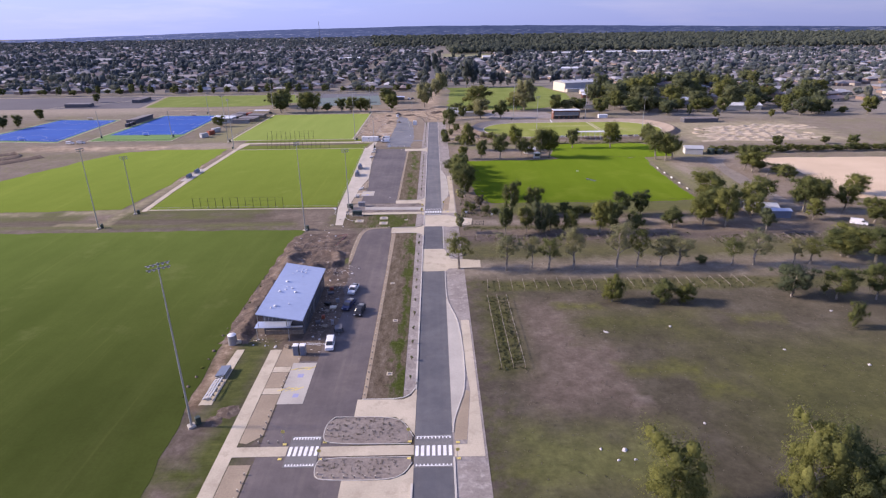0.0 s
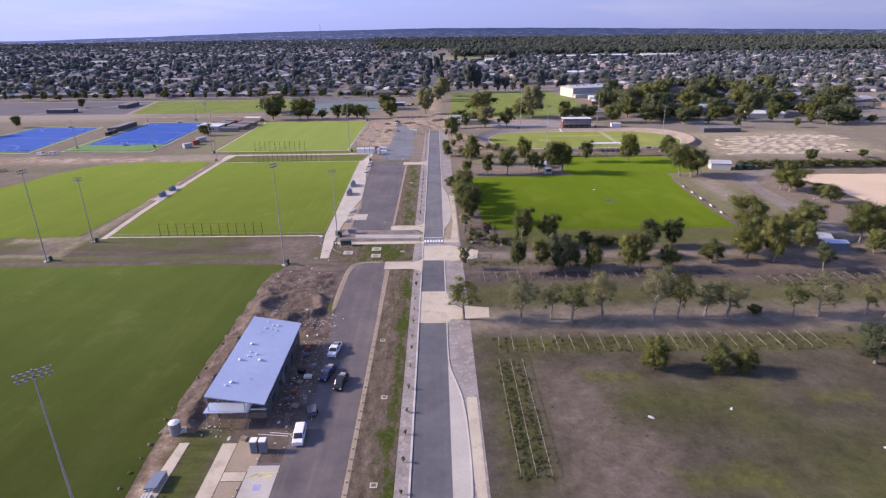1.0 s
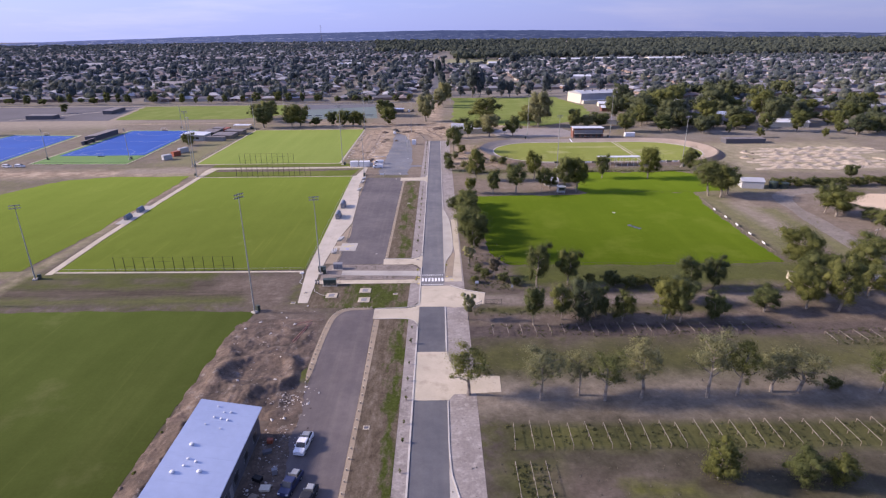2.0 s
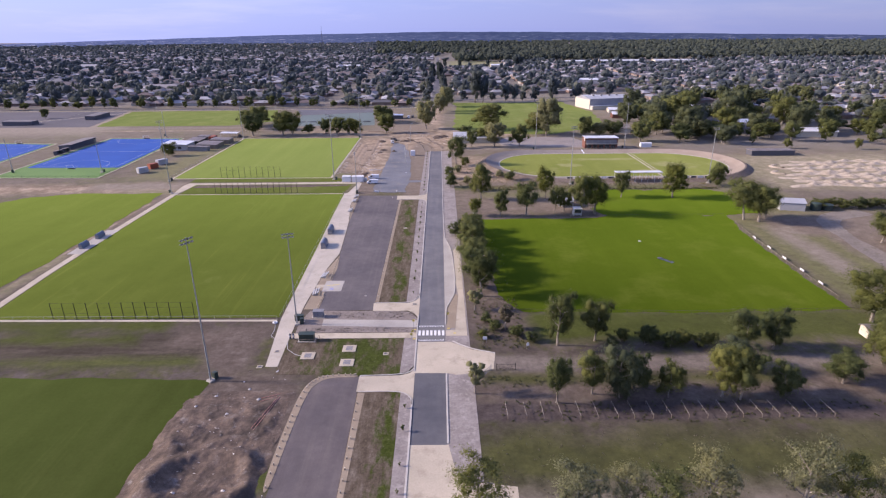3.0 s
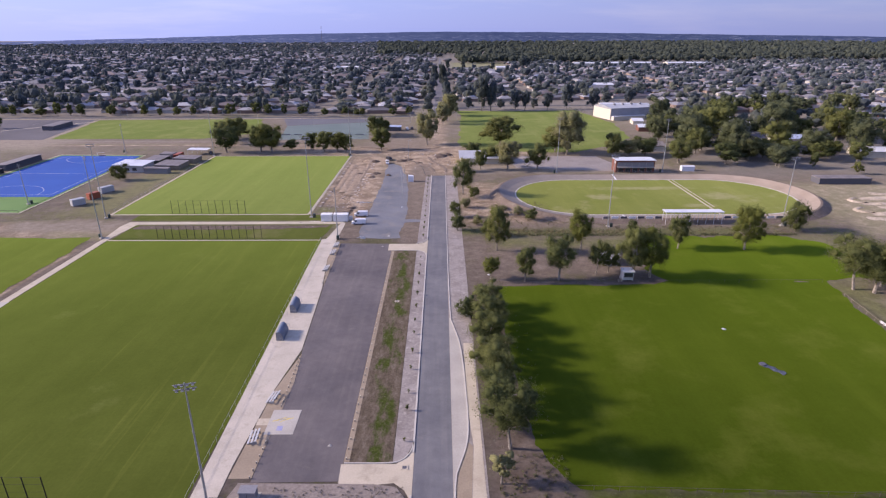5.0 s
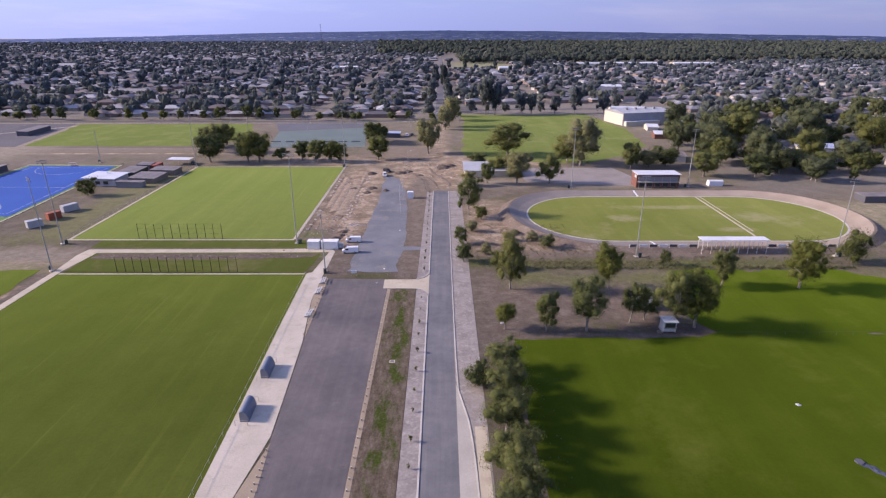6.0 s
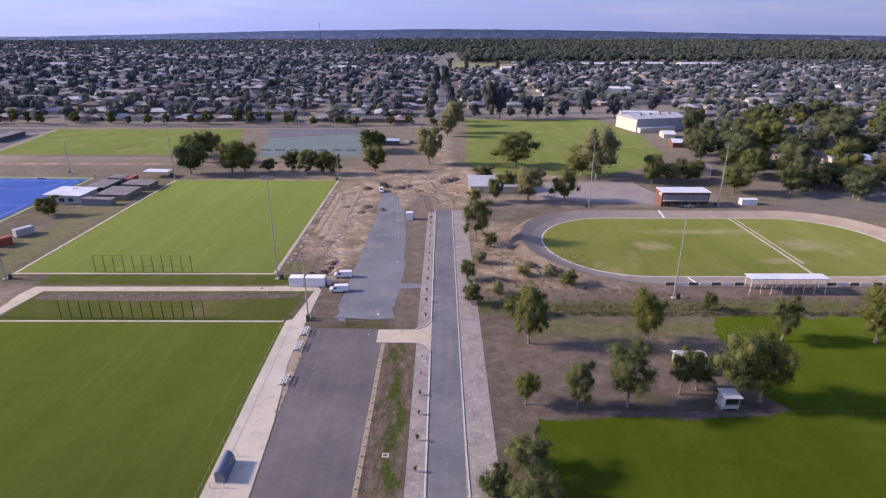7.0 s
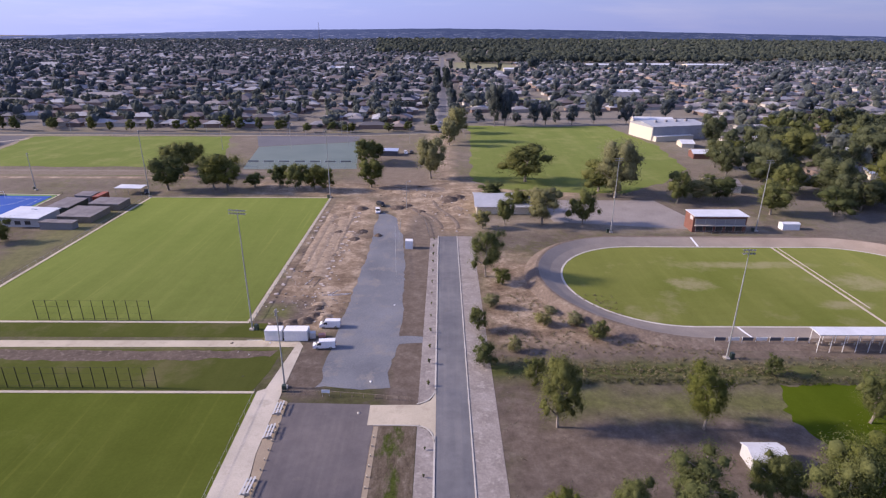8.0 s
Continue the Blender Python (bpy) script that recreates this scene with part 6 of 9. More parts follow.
def skillion(name, label, x0, x1, y0, y1, zl, zr, wall_mat, roof_mat, over=(0.5, 0.5, 0.5, 0.5), thick=0.2, category="building", turn=0.0, ribs=True):
    """A building with one roof plane sloping along x; over: eaves at x0, x1, y0, y1."""
    b = thing(name, label, category, pose(x0, y0, 0, 0, 0, turn))
    w, d = x1 - x0, y1 - y0
    s = (zr - zl) / w
    i = 0.13
    prism_wall(b, [(i, 0), (w - i, 0)], -0.05, (zl + s * i, zr - s * i), wall_mat)
    prism_wall(b, [(i, d), (w - i, d)], -0.05, (zl + s * i, zr - s * i), wall_mat)
    prism_wall(b, [(0, -0.12), (0, d + 0.12)], -0.05, (zl, zl), wall_mat)
    prism_wall(b, [(w, -0.12), (w, d + 0.12)], -0.05, (zr, zr), wall_mat)
    za, zb = zl - s * over[0] + 0.02, zr + s * over[1] + 0.02
    roof = part("roof", slope_slab(-over[0], w + over[1], -over[2], d + over[3], za, zb, thick), roof_mat, b)
    if ribs:
        n = max(2, int((d + over[2] + over[3]) / 2.4))
        for k in range(1, n):
            y = -over[2] + (d + over[2] + over[3]) * k / n
            part("rib", slope_slab(-over[0], w + over[1], y - 0.03, y + 0.03, za + thick - 0.01, zb + thick - 0.01, 0.02), roof_mat, roof)
    return b, roof, lambda x: zl + s * x + thick + 0.02


def gable(name, label, x0, x1, y0, y1, wall, rise, wall_mat, roof_mat, over=0.4, category="building", turn=0.0):
    """A building with a ridge along x."""
    b = thing(name, label, category, pose((x0 + x1) / 2, (y0 + y1) / 2, 0, 0, 0, turn))
    w, d = (x1 - x0) / 2, (y1 - y0) / 2
    for sy in (-d, d):
        part("wall", box(-w, w, sy - 0.1, sy + 0.1, -0.05, wall), wall_mat, b)
    for sx in (-w + 0.1, w - 0.1):
        bm = bmesh.new()
        prof = [(-d + 0.1, -0.05), (d - 0.1, -0.05), (d - 0.1, wall), (0, wall + rise), (-d + 0.1, wall)]
        f = bm.faces.new([bm.verts.new((sx - 0.1, y, z)) for y, z in prof])
        ret = bmesh.ops.extrude_face_region(bm, geom=[f])
        bmesh.ops.translate(bm, vec=(0.2, 0, 0), verts=[v for v in ret["geom"] if isinstance(v, bmesh.types.BMVert)])
        bmesh.ops.recalc_face_normals(bm, faces=bm.faces[:])
        part("wall", bm, wall_mat, b)
    s = rise / d
    for side in (-1, 1):
        bm = bmesh.new()
        a, c = (side * (d + over), wall - s * over + 0.03), (0, wall + rise + 0.03)
        vs = [bm.verts.new((x, y, z + dz)) for dz in (0, 0.12) for x, (y, z) in ((-w - over, a), (w + over, a), (w + over, c), (-w - over, c))]
        for f in ((0, 3, 2, 1), (4, 5, 6, 7), (0, 1, 5, 4), (1, 2, 6, 5), (2, 3, 7, 6), (3, 0, 4, 7)):
            bm.faces.new([vs[i] for i in f])
        bmesh.ops.recalc_face_normals(bm, faces=bm.faces[:])
        part("roof_side", bm, roof_mat, b)
    return b


def window_on(b, x, y, z, w, h, along="x", mat=None):
    """A dark pane in a slim frame on a wall of a building, in its own coordinates."""
    dx, dy = (w / 2, 0.05) if along == "x" else (0.05, w / 2)
    fr = part("window", box(x - dx * 1.06, x + dx * 1.06, y - dy * 1.06, y + dy * 1.06, z - 0.06, z + h + 0.06), M_STEEL, b)
    part("pane", box(x - dx - (0.012 if along == "y" else 0), x + dx + (0.012 if along == "y" else 0), y - dy - (0.012 if along == "x" else 0), y + dy + (0.012 if along == "x" else 0), z, z + h), mat or M_WINDOW, fr)


club, club_roof, club_top = skillion("clubhouse", "unfinished clubhouse with a long pale blue metal roof", -36.9, -28.5, 106.2, 129.8, 6.0, 4.5, M_CLAD, M_ROOF_BLUE, (0.6, 0.6, 2.9, 1.0))
part("awning", slope_slab(-1.2, 6.2, -3.0, -0.2, 3.0, 3.1, 0.12), M_ROOF_BLUE, club, "pale metal awning")
for x in (-0.8, 5.8):
    part("post", tube((x, -2.8, -0.05), (x, -2.8, 3.05), 0.07), M_STEEL, club)
    part("post", tube((x * 0.9 + 0.3, -2.5, 3.1), (x * 0.9 + 0.3, -2.5, 5.9 - x * 0.15), 0.07), M_STEEL, club)
for k in range(7):
    part("truss", tube((0.3 + k * 0.8, -0.3, 3.3), (0.7 + k * 0.8, -0.3, 5.6 - k * 0.14), 0.05, None, 5), M_STEEL, club)
for y in (3.0, 7.5, 12.0, 16.5, 21.0):
    window_on(club, 8.4 + 0.12, y, 1.0, 1.8, 1.4, "y")
part("door", box(8.47, 8.62, 9.2, 10.3, 0, 2.1), M_CLAD_GREY, club, "grey door")
part("beam", box(2.2, 8.3, -0.75, -0.45, 1.9, 2.15), M_ROOF_WHITE, club, "pale unfinished beam")
part("wall_base", box(0.2, 8.2, -0.35, -0.14, -0.05, 1.0), M_TIMBER, club, "bare brown wall base")


def vent(b, x, y, top, r=0.42):
    v = part("vent", tube((x, y, top - 0.1), (x, y, top + 0.15), r * 0.6, None, 10), M_ROOF_WHITE, b, "white round roof vent")
    bm = bmesh.new()
    bmesh.ops.create_icosphere(bm, subdivisions=2, radius=r, matrix=pose(x, y, top + 0.12) @ Matrix.Diagonal((1, 1, 0.6, 1)))
    part("cowl", bm, M_ROOF_WHITE, v)


for x, y, r in [(1.7, 0.6, 0.3), (2.3, 1.7, 0.5), (4.8, 3.4, 0.2), (1.6, 8.6, 0.5), (2.6, 10.0, 0.28), (2.6, 11.4, 0.28), (3.8, 11.0, 0.32), (4.9, 9.3, 0.5), (2.0, 14.2, 0.5), (2.2, 18.8, 0.2), (4.6, 18.2, 0.2),
                (2.9, 20.6, 0.3), (4.0, 20.4, 0.3), (5.0, 20.3, 0.3), (3.9, 22.0, 0.2), (4.9, 22.2, 0.3), (2.6, 23.2, 0.2)]:
    vent(club, x, y, club_top(x), r * 0.7)

# velodrome grandstand, shelter and store
stand, stand_roof, _t = skillion("grandstand", "two-storey red brick grandstand with a pale metal roof", 83.8, 102.0, 401.5, 408.0, 5.8, 5.8, M_BRICK_RED, M_ROOF_WHITE, (0.3, 0.3, 1.2, 0.5))
part("upper_front", box(0.5, 17.7, -0.45, -0.16, 2.8, 4.9), M_CLAD_GREY, stand, "grey glazed upper front")
part("balcony", box(0.3, 17.9, -1.3, -0.46, 2.5, 2.8), M_CONC_GREY, stand)
for k in range(5):
    window_on(stand, 2.3 + k * 3.4, -0.18, 0.3, 2.3, 1.8)
for k in range(4):
    part("mullion", box(3.9 + k * 3.4, 4.02 + k * 3.4, -0.52, -0.44, 2.85, 4.8), M_STEEL, stand)
part("sign_panel", box(-0.24, -0.13, 0.4, 2.6, 4.2, 5.4), M_DULL_WHITE, stand, "plain white panel")
for k in range(7):
    part("rail_post", tube((0.3 + k * 2.85, -2.0, 0), (0.3 + k * 2.85, -2.0, 1.1), 0.04, None, 6), M_STEEL, stand)
part("handrail", box(0.3, 17.4, -2.03, -1.97, 1.06, 1.12), M_STEEL, stand)

shelter = thing("spectator_shelter", "long open shelter with a pale flat metal roof", "shelter", pose(78.6, 323.0, 0))
part("roof", slope_slab(-0.4, 20.0, -0.2, 3.4, 4.3, 4.3, 0.16), M_ROOF_WHITE, shelter)
for k in range(8):
    for y in (0.1, 2.9):
        part("post", tube((k * 2.8, y, -0.1), (k * 2.8, y, 4.32), 0.07, None, 6), M_WHITE, shelter)
for k in range(7):
    part("bench", box(0.3 + k * 2.75, 2.6 + k * 2.75, 2.2, 2.6, 1.35, 1.43), M_TIMBER, shelter)
    part("bench_leg", box(1.4 + k * 2.75, 1.55 + k * 2.75, 2.25, 2.55, -0.05, 1.36), M_CONC_GREY, shelter)
for k in range(21):
    x = 57.6 + k * 3.05
    if 77 < x < 99:
        continue
    dark = k % 2 == 0
    p = thing("advertising_board", "dark plain board on the track fence" if dark else "pale plain board on the track fence", "fence board", pose(x, 325.95, 0.95), "track boards")
    part("board", box(0.05, 2.4, -0.04, 0.04, 0.25, 1.05), M_CLAD if dark else M_WHITE, p)
    part("post", tube((0, 0, -0.1), (0, 0, 1.15), 0.05, None, 6), M_WHITE, p)
gable("white_store", "small white store with a shallow roof", 116.4, 122.4, 403.8, 406.4, 2.1, 0.35, M_WHITE, M_ROOF_WHITE, 0.15)
gable("cottage", "pale rendered house with a wide pale roof among trees", 10.5, 32.5, 421, 440, 3.0, 2.0, M_CREAM, M_ROOF_ZINC, 0.8)

# school hall and its neighbours
M_HALL = surface("pale_grey_sheeting", (0.27, 0.275, 0.30), (0.34, 0.345, 0.37), 0.2, 2.0, 0.6, 0.05, 0.01, grain=0.1)
hall = gable("school_hall", "large grey school hall with a pale metal roof", 125.3, 164.3, 578.6, 604.6, 8.6, 1.6, M_HALL, M_ROOF_ZINC, 0.3, turn=15)
part("annex", box(-19.0, 8.0, -16.8, -13.1, -0.05, 3.0, 0.05), M_CREAM, hall, "low cream annex")
part("annex_roof", box(-19.3, 8.3, -17.1, -13.12, 3.0, 3.2), M_ROOF_WHITE, hall)
part("side_cladding", box(-19.72, -19.52, -12.6, 12.6, 0.0, 7.8), M_CREAM, hall, "cream end wall")
for k in range(4):
    part("roof_vent", box(-12 + k * 7.5, -10.6 + k * 7.5, -4.0, -2.4, 9.6, 11.2, 0.1), M_CLAD_GREY, hall)
for x0, x1, y0, y1, h, wm, rm in [(168, 200, 586, 600, 3.6, M_CREAM, M_ROOF_GREY), (140, 147, 551, 562, 2.6, M_CREAM, M_ROOF_WHITE), (114, 126, 452, 466, 3.2, M_CREAM, M_ROOF_GREY), (134, 150, 520, 529, 3.0, M_BRICK_RED, M_ROOF_WHITE),
                                  (176, 200, 545, 556, 3.2, M_CREAM, M_ROOF_GREY), (186, 214, 560, 572, 3.4, M_BRICK_RED, M_ROOF_WHITE), (198, 218, 474, 488, 3.2, M_CREAM, M_ROOF_BLUE), (220, 250, 500, 512, 3.2, M_CREAM, M_ROOF_GREY), (205, 240, 525, 536, 3.4, M_CREAM, M_ROOF_WHITE),
                                  (140, 168, 640, 652, 3.4, M_CREAM, M_ROOF_WHITE), (224, 248, 433, 446, 3.4, M_CREAM, M_ROOF_WHITE)]:
    gable("school_building", "low school building with a pale metal roof behind trees", x0, x1, y0, y1, h, 1.4, wm, rm, 0.5, turn=-6)
for x0, x1, y0, y1, h in [(160, 200, 815, 833, 6), (95, 118, 1150, 1168, 7), (-175, -145, 1180, 1196, 6), (330, 420, 1290, 1320, 7), (440, 520, 1290, 1315, 7), (260, 320, 1300, 1318, 6)]:
    gable("large_shed", "large pale-roofed shed among the houses", x0, x1, y0, y1, h, 1.6, M_CREAM, M_ROOF_WHITE, 0.3)

# hockey clubrooms and sheds
hp, hpr, hpt = skillion("hockey_pavilion", "white-walled pavilion with a pale blue metal roof", -155.5, -142.5, 404, 415, 3.8, 3.3, M_DULL_WHITE, M_ROOF_WHITE, (0.8, 0.8, 1.5, 0.6))
for x in (2.0, 5.5, 9.0):
    window_on(hp, x, -0.16, 0.9, 2.0, 1.3)
vent(hp, 5.5, 8.5, hpt(5.5), 0.5)
vent(hp, 6.8, 8.2, hpt(6.8), 0.4)
for x0, x1, y0, y1, h, wm, rm, lab in [(-140.5, -129.5, 401.2, 404.2, 2.6, M_CLAD_GREY, M_ROOF_GREY, "long low grey metal shed beside the pavilion"), (-139.0, -127.5, 408.5, 421, 2.4, M_TIMBER, M_ROOF_GREY, "weathered brown-roofed open store shed"),
                                       (-136.5, -125.5, 423.5, 432, 2.6, M_TIMBER, M_ROOF_GREY, "weathered brown-roofed clubrooms beside field"), (-149, -141.5, 418.5, 431, 2.8, M_TANK_GREEN, M_ROOF_GREY, "grey-green shipping container shed by sheds"),
                                       (-148, -142, 434, 440, 2.8, M_CLAD_GREY, M_ROOF_GREY, "small grey metal store shed beside the clubrooms")]:
    skillion("store_shed", lab, x0, x1, y0, y1, h, h - 0.3, wm, rm, (0.3, 0.3, 0.3, 0.3))
port = thing("carport", "white-roofed open carport on posts", "carport", pose(-138.5, 445.0, 0))
part("roof", slope_slab(0, 11, 0, 6, 2.9, 2.7, 0.15), M_ROOF_WHITE, port)
for x in (0.3, 5.5, 10.7):
    for y in (0.3, 5.7):
        part("post", tube((x, y, -0.05), (x, y, 2.85), 0.07, None, 6), M_STEEL, port)
hs, _r, _t = skillion("hockey_stand", "long open-fronted spectator stand with a grey roof", -217.5, -211.0, 408, 434, 2.3, 2.8, M_CLAD, M_ROOF_GREY, (0.4, 1.2, 0.4, 0.4))
for y0 in (388.0, 394.5):
    d = thing("dugout", "small dark team shelter beside the hockey pitch", "team shelter", pose(-209.6, y0 + 4, 0), "hockey shelters")
    part("back", box(-1.0, -0.85, 0, 5, -0.05, 2.1), M_CLAD, d)
    part("roof", slope_slab(-1.1, 0.9, -0.1, 5.1, 2.1, 2.3, 0.1), M_ROOF_GREY, d)
    part("side", box(-0.85, 0.7, 0, 0.1, -0.05, 2.1), M_CLAD, d)
    part("side", box(-0.85, 0.7, 4.9, 5.0, -0.05, 2.1), M_CLAD, d)
for x0, x1, y0, y1 in [(-318, -298, 503, 512), (-274, -267, 531, 556)]:
    skillion("market_shed", "long dark low shed on the bare car park", x0, x1, y0, y1, 2.9, 2.6, M_CLAD, M_ROOF_GREY, (0.3, 0.3, 0.3, 0.3), turn=4)
sheet("car_park", [(-460, 495), (-250, 494), (-266, 582), (-460, 582)], 0.012, surface("old_asphalt", (0.098, 0.092, 0.104), (0.130, 0.122, 0.134), 0.04, 1.5, 0.95, 0.1), "wide bare grey car park", "car park")
sheet("car_park", [(-330, 500), (-328, 500), (-258, 574), (-260, 574)], 0.02, M_CONC, "pale concrete strip across the bare car park", "footpath")

# sheds by the oval and the arena
gable("oval_shed", "low pale shed with a dull metal roof among gum trees", 47.6, 51.6, 285.8, 288.2, 2.1, 0.4, M_DULL_WHITE, M_ROOF_ZINC, 0.2)
hut = thing("scorers_hut", "small white raised hut with a dark panel as its open front", "hut", pose(49.0, 274.6, 0))
part("body", box(0.3, 3.1, 0, 2.6, 0.4, 2.8, 0.04), M_DULL_WHITE, hut)
# Body is closed: a dark panel stands for the shaded inside of the front
part("opening", box(0.55, 2.85, -0.06, 0.02, 1.4, 2.5), M_WINDOW, hut, "dark panel for the shade inside the serving front")
part("roof", slope_slab(0.05, 3.35, -0.4, 2.8, 2.86, 2.84, 0.1), M_ROOF_WHITE, hut)
part("counter", box(0.3, 3.2, -0.35, -0.05, 1.38, 1.46), M_TIMBER, hut)
for x in (0.3, 3.1):
    part("stump", box(x - 0.12, x + 0.12, 0.2, 2.8, -0.1, 0.42), M_CONC_GREY, hut)
for k in range(3):
    part("step", box(-0.9, -0.05, 0.4 - k * 0.3, 0.7 - k * 0.3, -0.05, 0.45 - k * 0.14), M_TIMBER, hut)
gable("white_shed", "small white weatherboard shed under trees", 46.4, 51.8, 287.6, 291.2, 2.3, 0.7, M_DULL_WHITE, M_ROOF_WHITE, 0.3)
gable("white_shed", "white metal machinery shed by the hedge", 127.0, 135.4, 279.5, 285.5, 2.9, 1.0, M_DULL_WHITE, M_ROOF_ZINC, 0.3, turn=-12)
gable("farm_shed", "grey metal shed with a weathered roof beside the lane", 108.6, 118.0, 182.4, 188.6, 2.5, 0.7, M_CLAD_GREY, M_ROOF_ZINC, 0.4, turn=-12)
gable("farm_shed", "small pale blue-grey metal shed beside the lane", 113.6, 119.8, 178.2, 181.2, 2.4, 0.4, M_BLUE_SHELL, M_ROOF_BLUE, 0.2, turn=-6)
gable("small_hut", "small weathered hut under the oval trees", 92.6, 95.4, 187.0, 189.4, 2.1, 0.5, M_CREAM, M_ROOF_GREY, 0.4)
skillion("bmx_shed", "long low dark clubroom beside the dirt jumps", 166.5, 189, 378, 384, 2.5, 2.5, M_CLAD, M_ROOF_GREY, (0.3, 0.3, 0.3, 0.3))
skillion("blue_shed", "small dark shed with a blue-grey roof", -36, -27, 525, 532, 2.8, 2.6, M_CLAD, M_ROOF_BLUE, (0.4, 0.4, 0.4, 0.4))
skillion("site_hut", "small white site hut on bare ground", -14.1, -11.9, 384.2, 386.2, 2.5, 2.4, M_WHITE, M_WHITE, (0.05, 0.05, 0.05, 0.05), ribs=False)
for x, y, r, h in [(139.6, 280.4, 1.8, 2.6), (143.6, 280.2, 1.9, 2.2)]:
    tk = thing("water_tank", "round dark green water tank beside the shed", "water tank", pose(x, y, 0), "water tanks")
    part("shell", tube((0, 0, -0.05), (0, 0, h), r, None, 20), M_TANK_GREEN, tk)
    part("lid", tube((0, 0, h), (0, 0, h + 0.35), r * 1.02, r * 0.2, 20), M_TANK_GREEN, tk)
for x, y, w, d, mat, lab, turn in [(-41.9, 327.0, 3.8, 2.5, M_WHITE, "short white shipping container on gravel", 0), (-37.6, 327.0, 5.2, 2.5, M_WHITE, "white shipping container beside the works", 0), (-140.0, 355.4, 4.4, 2.3, M_RUST, "rust-red shipping container by the sheds", 60), (-140.4, 364.6, 5.6, 2.3, M_ROOF_ZINC, "pale grey shipping container by the sheds", 62),
                                   (-141.2, 346.2, 4.6, 2.4, M_ROOF_ZINC, "pale shipping container on bare ground", 52), (-141, 433.5, 2.5, 7.5, M_RUST, "rust-red shipping container by the sheds", 0)]:
    c = thing("shipping_container", lab, "container", pose(x, y, 0, 0, 0, turn), "containers")
    part("shell", box(0, w, 0, d, 0.1, 2.6, 0.03), mat, c)
    part("base_rail", box(0.05, w - 0.05, 0.05, d - 0.05, -0.06, 0.11), M_CLAD, c)
    for k in range(int(w / 0.6)):
        part("corrugation", box(0.3 + k * 0.6, 0.42 + k * 0.6, -0.04, 0.02, 0.3, 2.4), mat, c)
    part("door_bar", tube((w + 0.03, d * 0.3, 0.3), (w + 0.03, d * 0.3, 2.4), 0.03, None, 6), M_STEEL, c)
    part("door_bar", tube((w + 0.03, d * 0.7, 0.3), (w + 0.03, d * 0.7, 2.4), 0.03, None, 6), M_STEEL, c)


# ---------------------------------------------------------------- floodlight poles
LAMP_BODY, LAMP_GLASS = mesh_of("lamp", box(-0.30, 0.30, -0.5, 0.02, -0.2, 0.2, 0.05)), mesh_of("lens", box(-0.25, 0.25, -0.53, -0.49, -0.15, 0.15))
LAMP_BODY.materials.append(M_CLAD), LAMP_GLASS.materials.append(M_LAMP)


def flood_pole(x, y, h, lamps, turn, label="tall galvanised floodlight pole with a bank of lamps"):
    p = thing("floodlight_pole", label, "floodlight", pose(x, y, 0, 0, 0, turn), "floodlights")
    part("base", box(-0.6, 0.6, -0.6, 0.6, -0.1, 0.35, 0.05), M_CONC_GREY, p, "concrete footing")
    part("pole", tube((0, 0, 0.3), (0, 0, h), 0.19, 0.08, 10), M_STEEL, p)
    n = lamps // 2
    for z in (h - 0.2, h - 0.9):
        part("crossarm", box(-n * 0.34, n * 0.34, -0.05, 0.05, z - 0.05, z + 0.05), M_STEEL, p)
        for k in range(n):
            lamp = part("lamp", LAMP_BODY, M_CLAD_GREY, p)
            lamp.matrix_basis = pose((k - (n - 1) / 2) * 0.66, 0, z, 25) @ Matrix.Scale(0.62, 4)
            part("lens", LAMP_GLASS, M_LAMP, lamp, "pale lamp glass")
    part("cabinet", box(0.7, 1.5, -0.4, 0.4, -0.05, 1.4, 0.03), M_TANK_GREEN, p, "dark green switch box")
    return p


for x, y, h, n, turn in [(-42.4, 173.3, 29, 8, 60), (-40.8, 75.8, 29.5, 10, 38), (-31.2, 195.6, 22, 8, 15), (-107.5, 194.0, 21, 8, 20), (-110, 310.0, 27, 8, 140), (-46.4, 332.4, 29, 12, -10), (-120.5, 331.6, 27, 8, 30), (-112, 178.3, 27, 8, 60),
                         (-33.0, 309.5, 17, 4, -80), (-48.6, 442.6, 28, 8, -120), (-123, 442.8, 27, 8, 120), (-161, 350, 16, 4, 60), (-176, 452, 16, 4, 150), (-205, 352, 16, 4, -60)]:
    flood_pole(x, y, h, n, turn)
for x, y, h, n, turn in [(57.9, 320.5, 25, 8, 0), (118.0, 321.0, 24, 8, 0), (55.5, 400.5, 26, 8, 180), (106.5, 402.5, 25, 8, 180)]:
    flood_pole(x, y, h, n, turn, "tall slender floodlight pole beside the velodrome")
for x, y, h in [(-16.2, 426.8, 11), (-128, 540, 14), (-90, 545, 14), (-58, 552, 14), (-22, 560, 12), (-70, 600, 9), (-160, 599, 9), (-250, 598, 9), (160, 666, 10), (220, 600, 12), (12.5, 580, 10)]:
    p = thing("street_lamp", "slim grey street lamp post", "street lamp", pose(x, y, 0), "street lamps")
    part("pole", tube((0, 0, -0.1), (0, 0, h), 0.11, 0.06, 6), M_STEEL, p)
    part("arm", tube((0, 0, h - 0.05), (1.2, 0, h + 0.15), 0.04, None, 5), M_STEEL, p)
    part("head", box(1.0, 1.7, -0.14, 0.14, h + 0.05, h + 0.2, 0.03), M_LAMP, p)
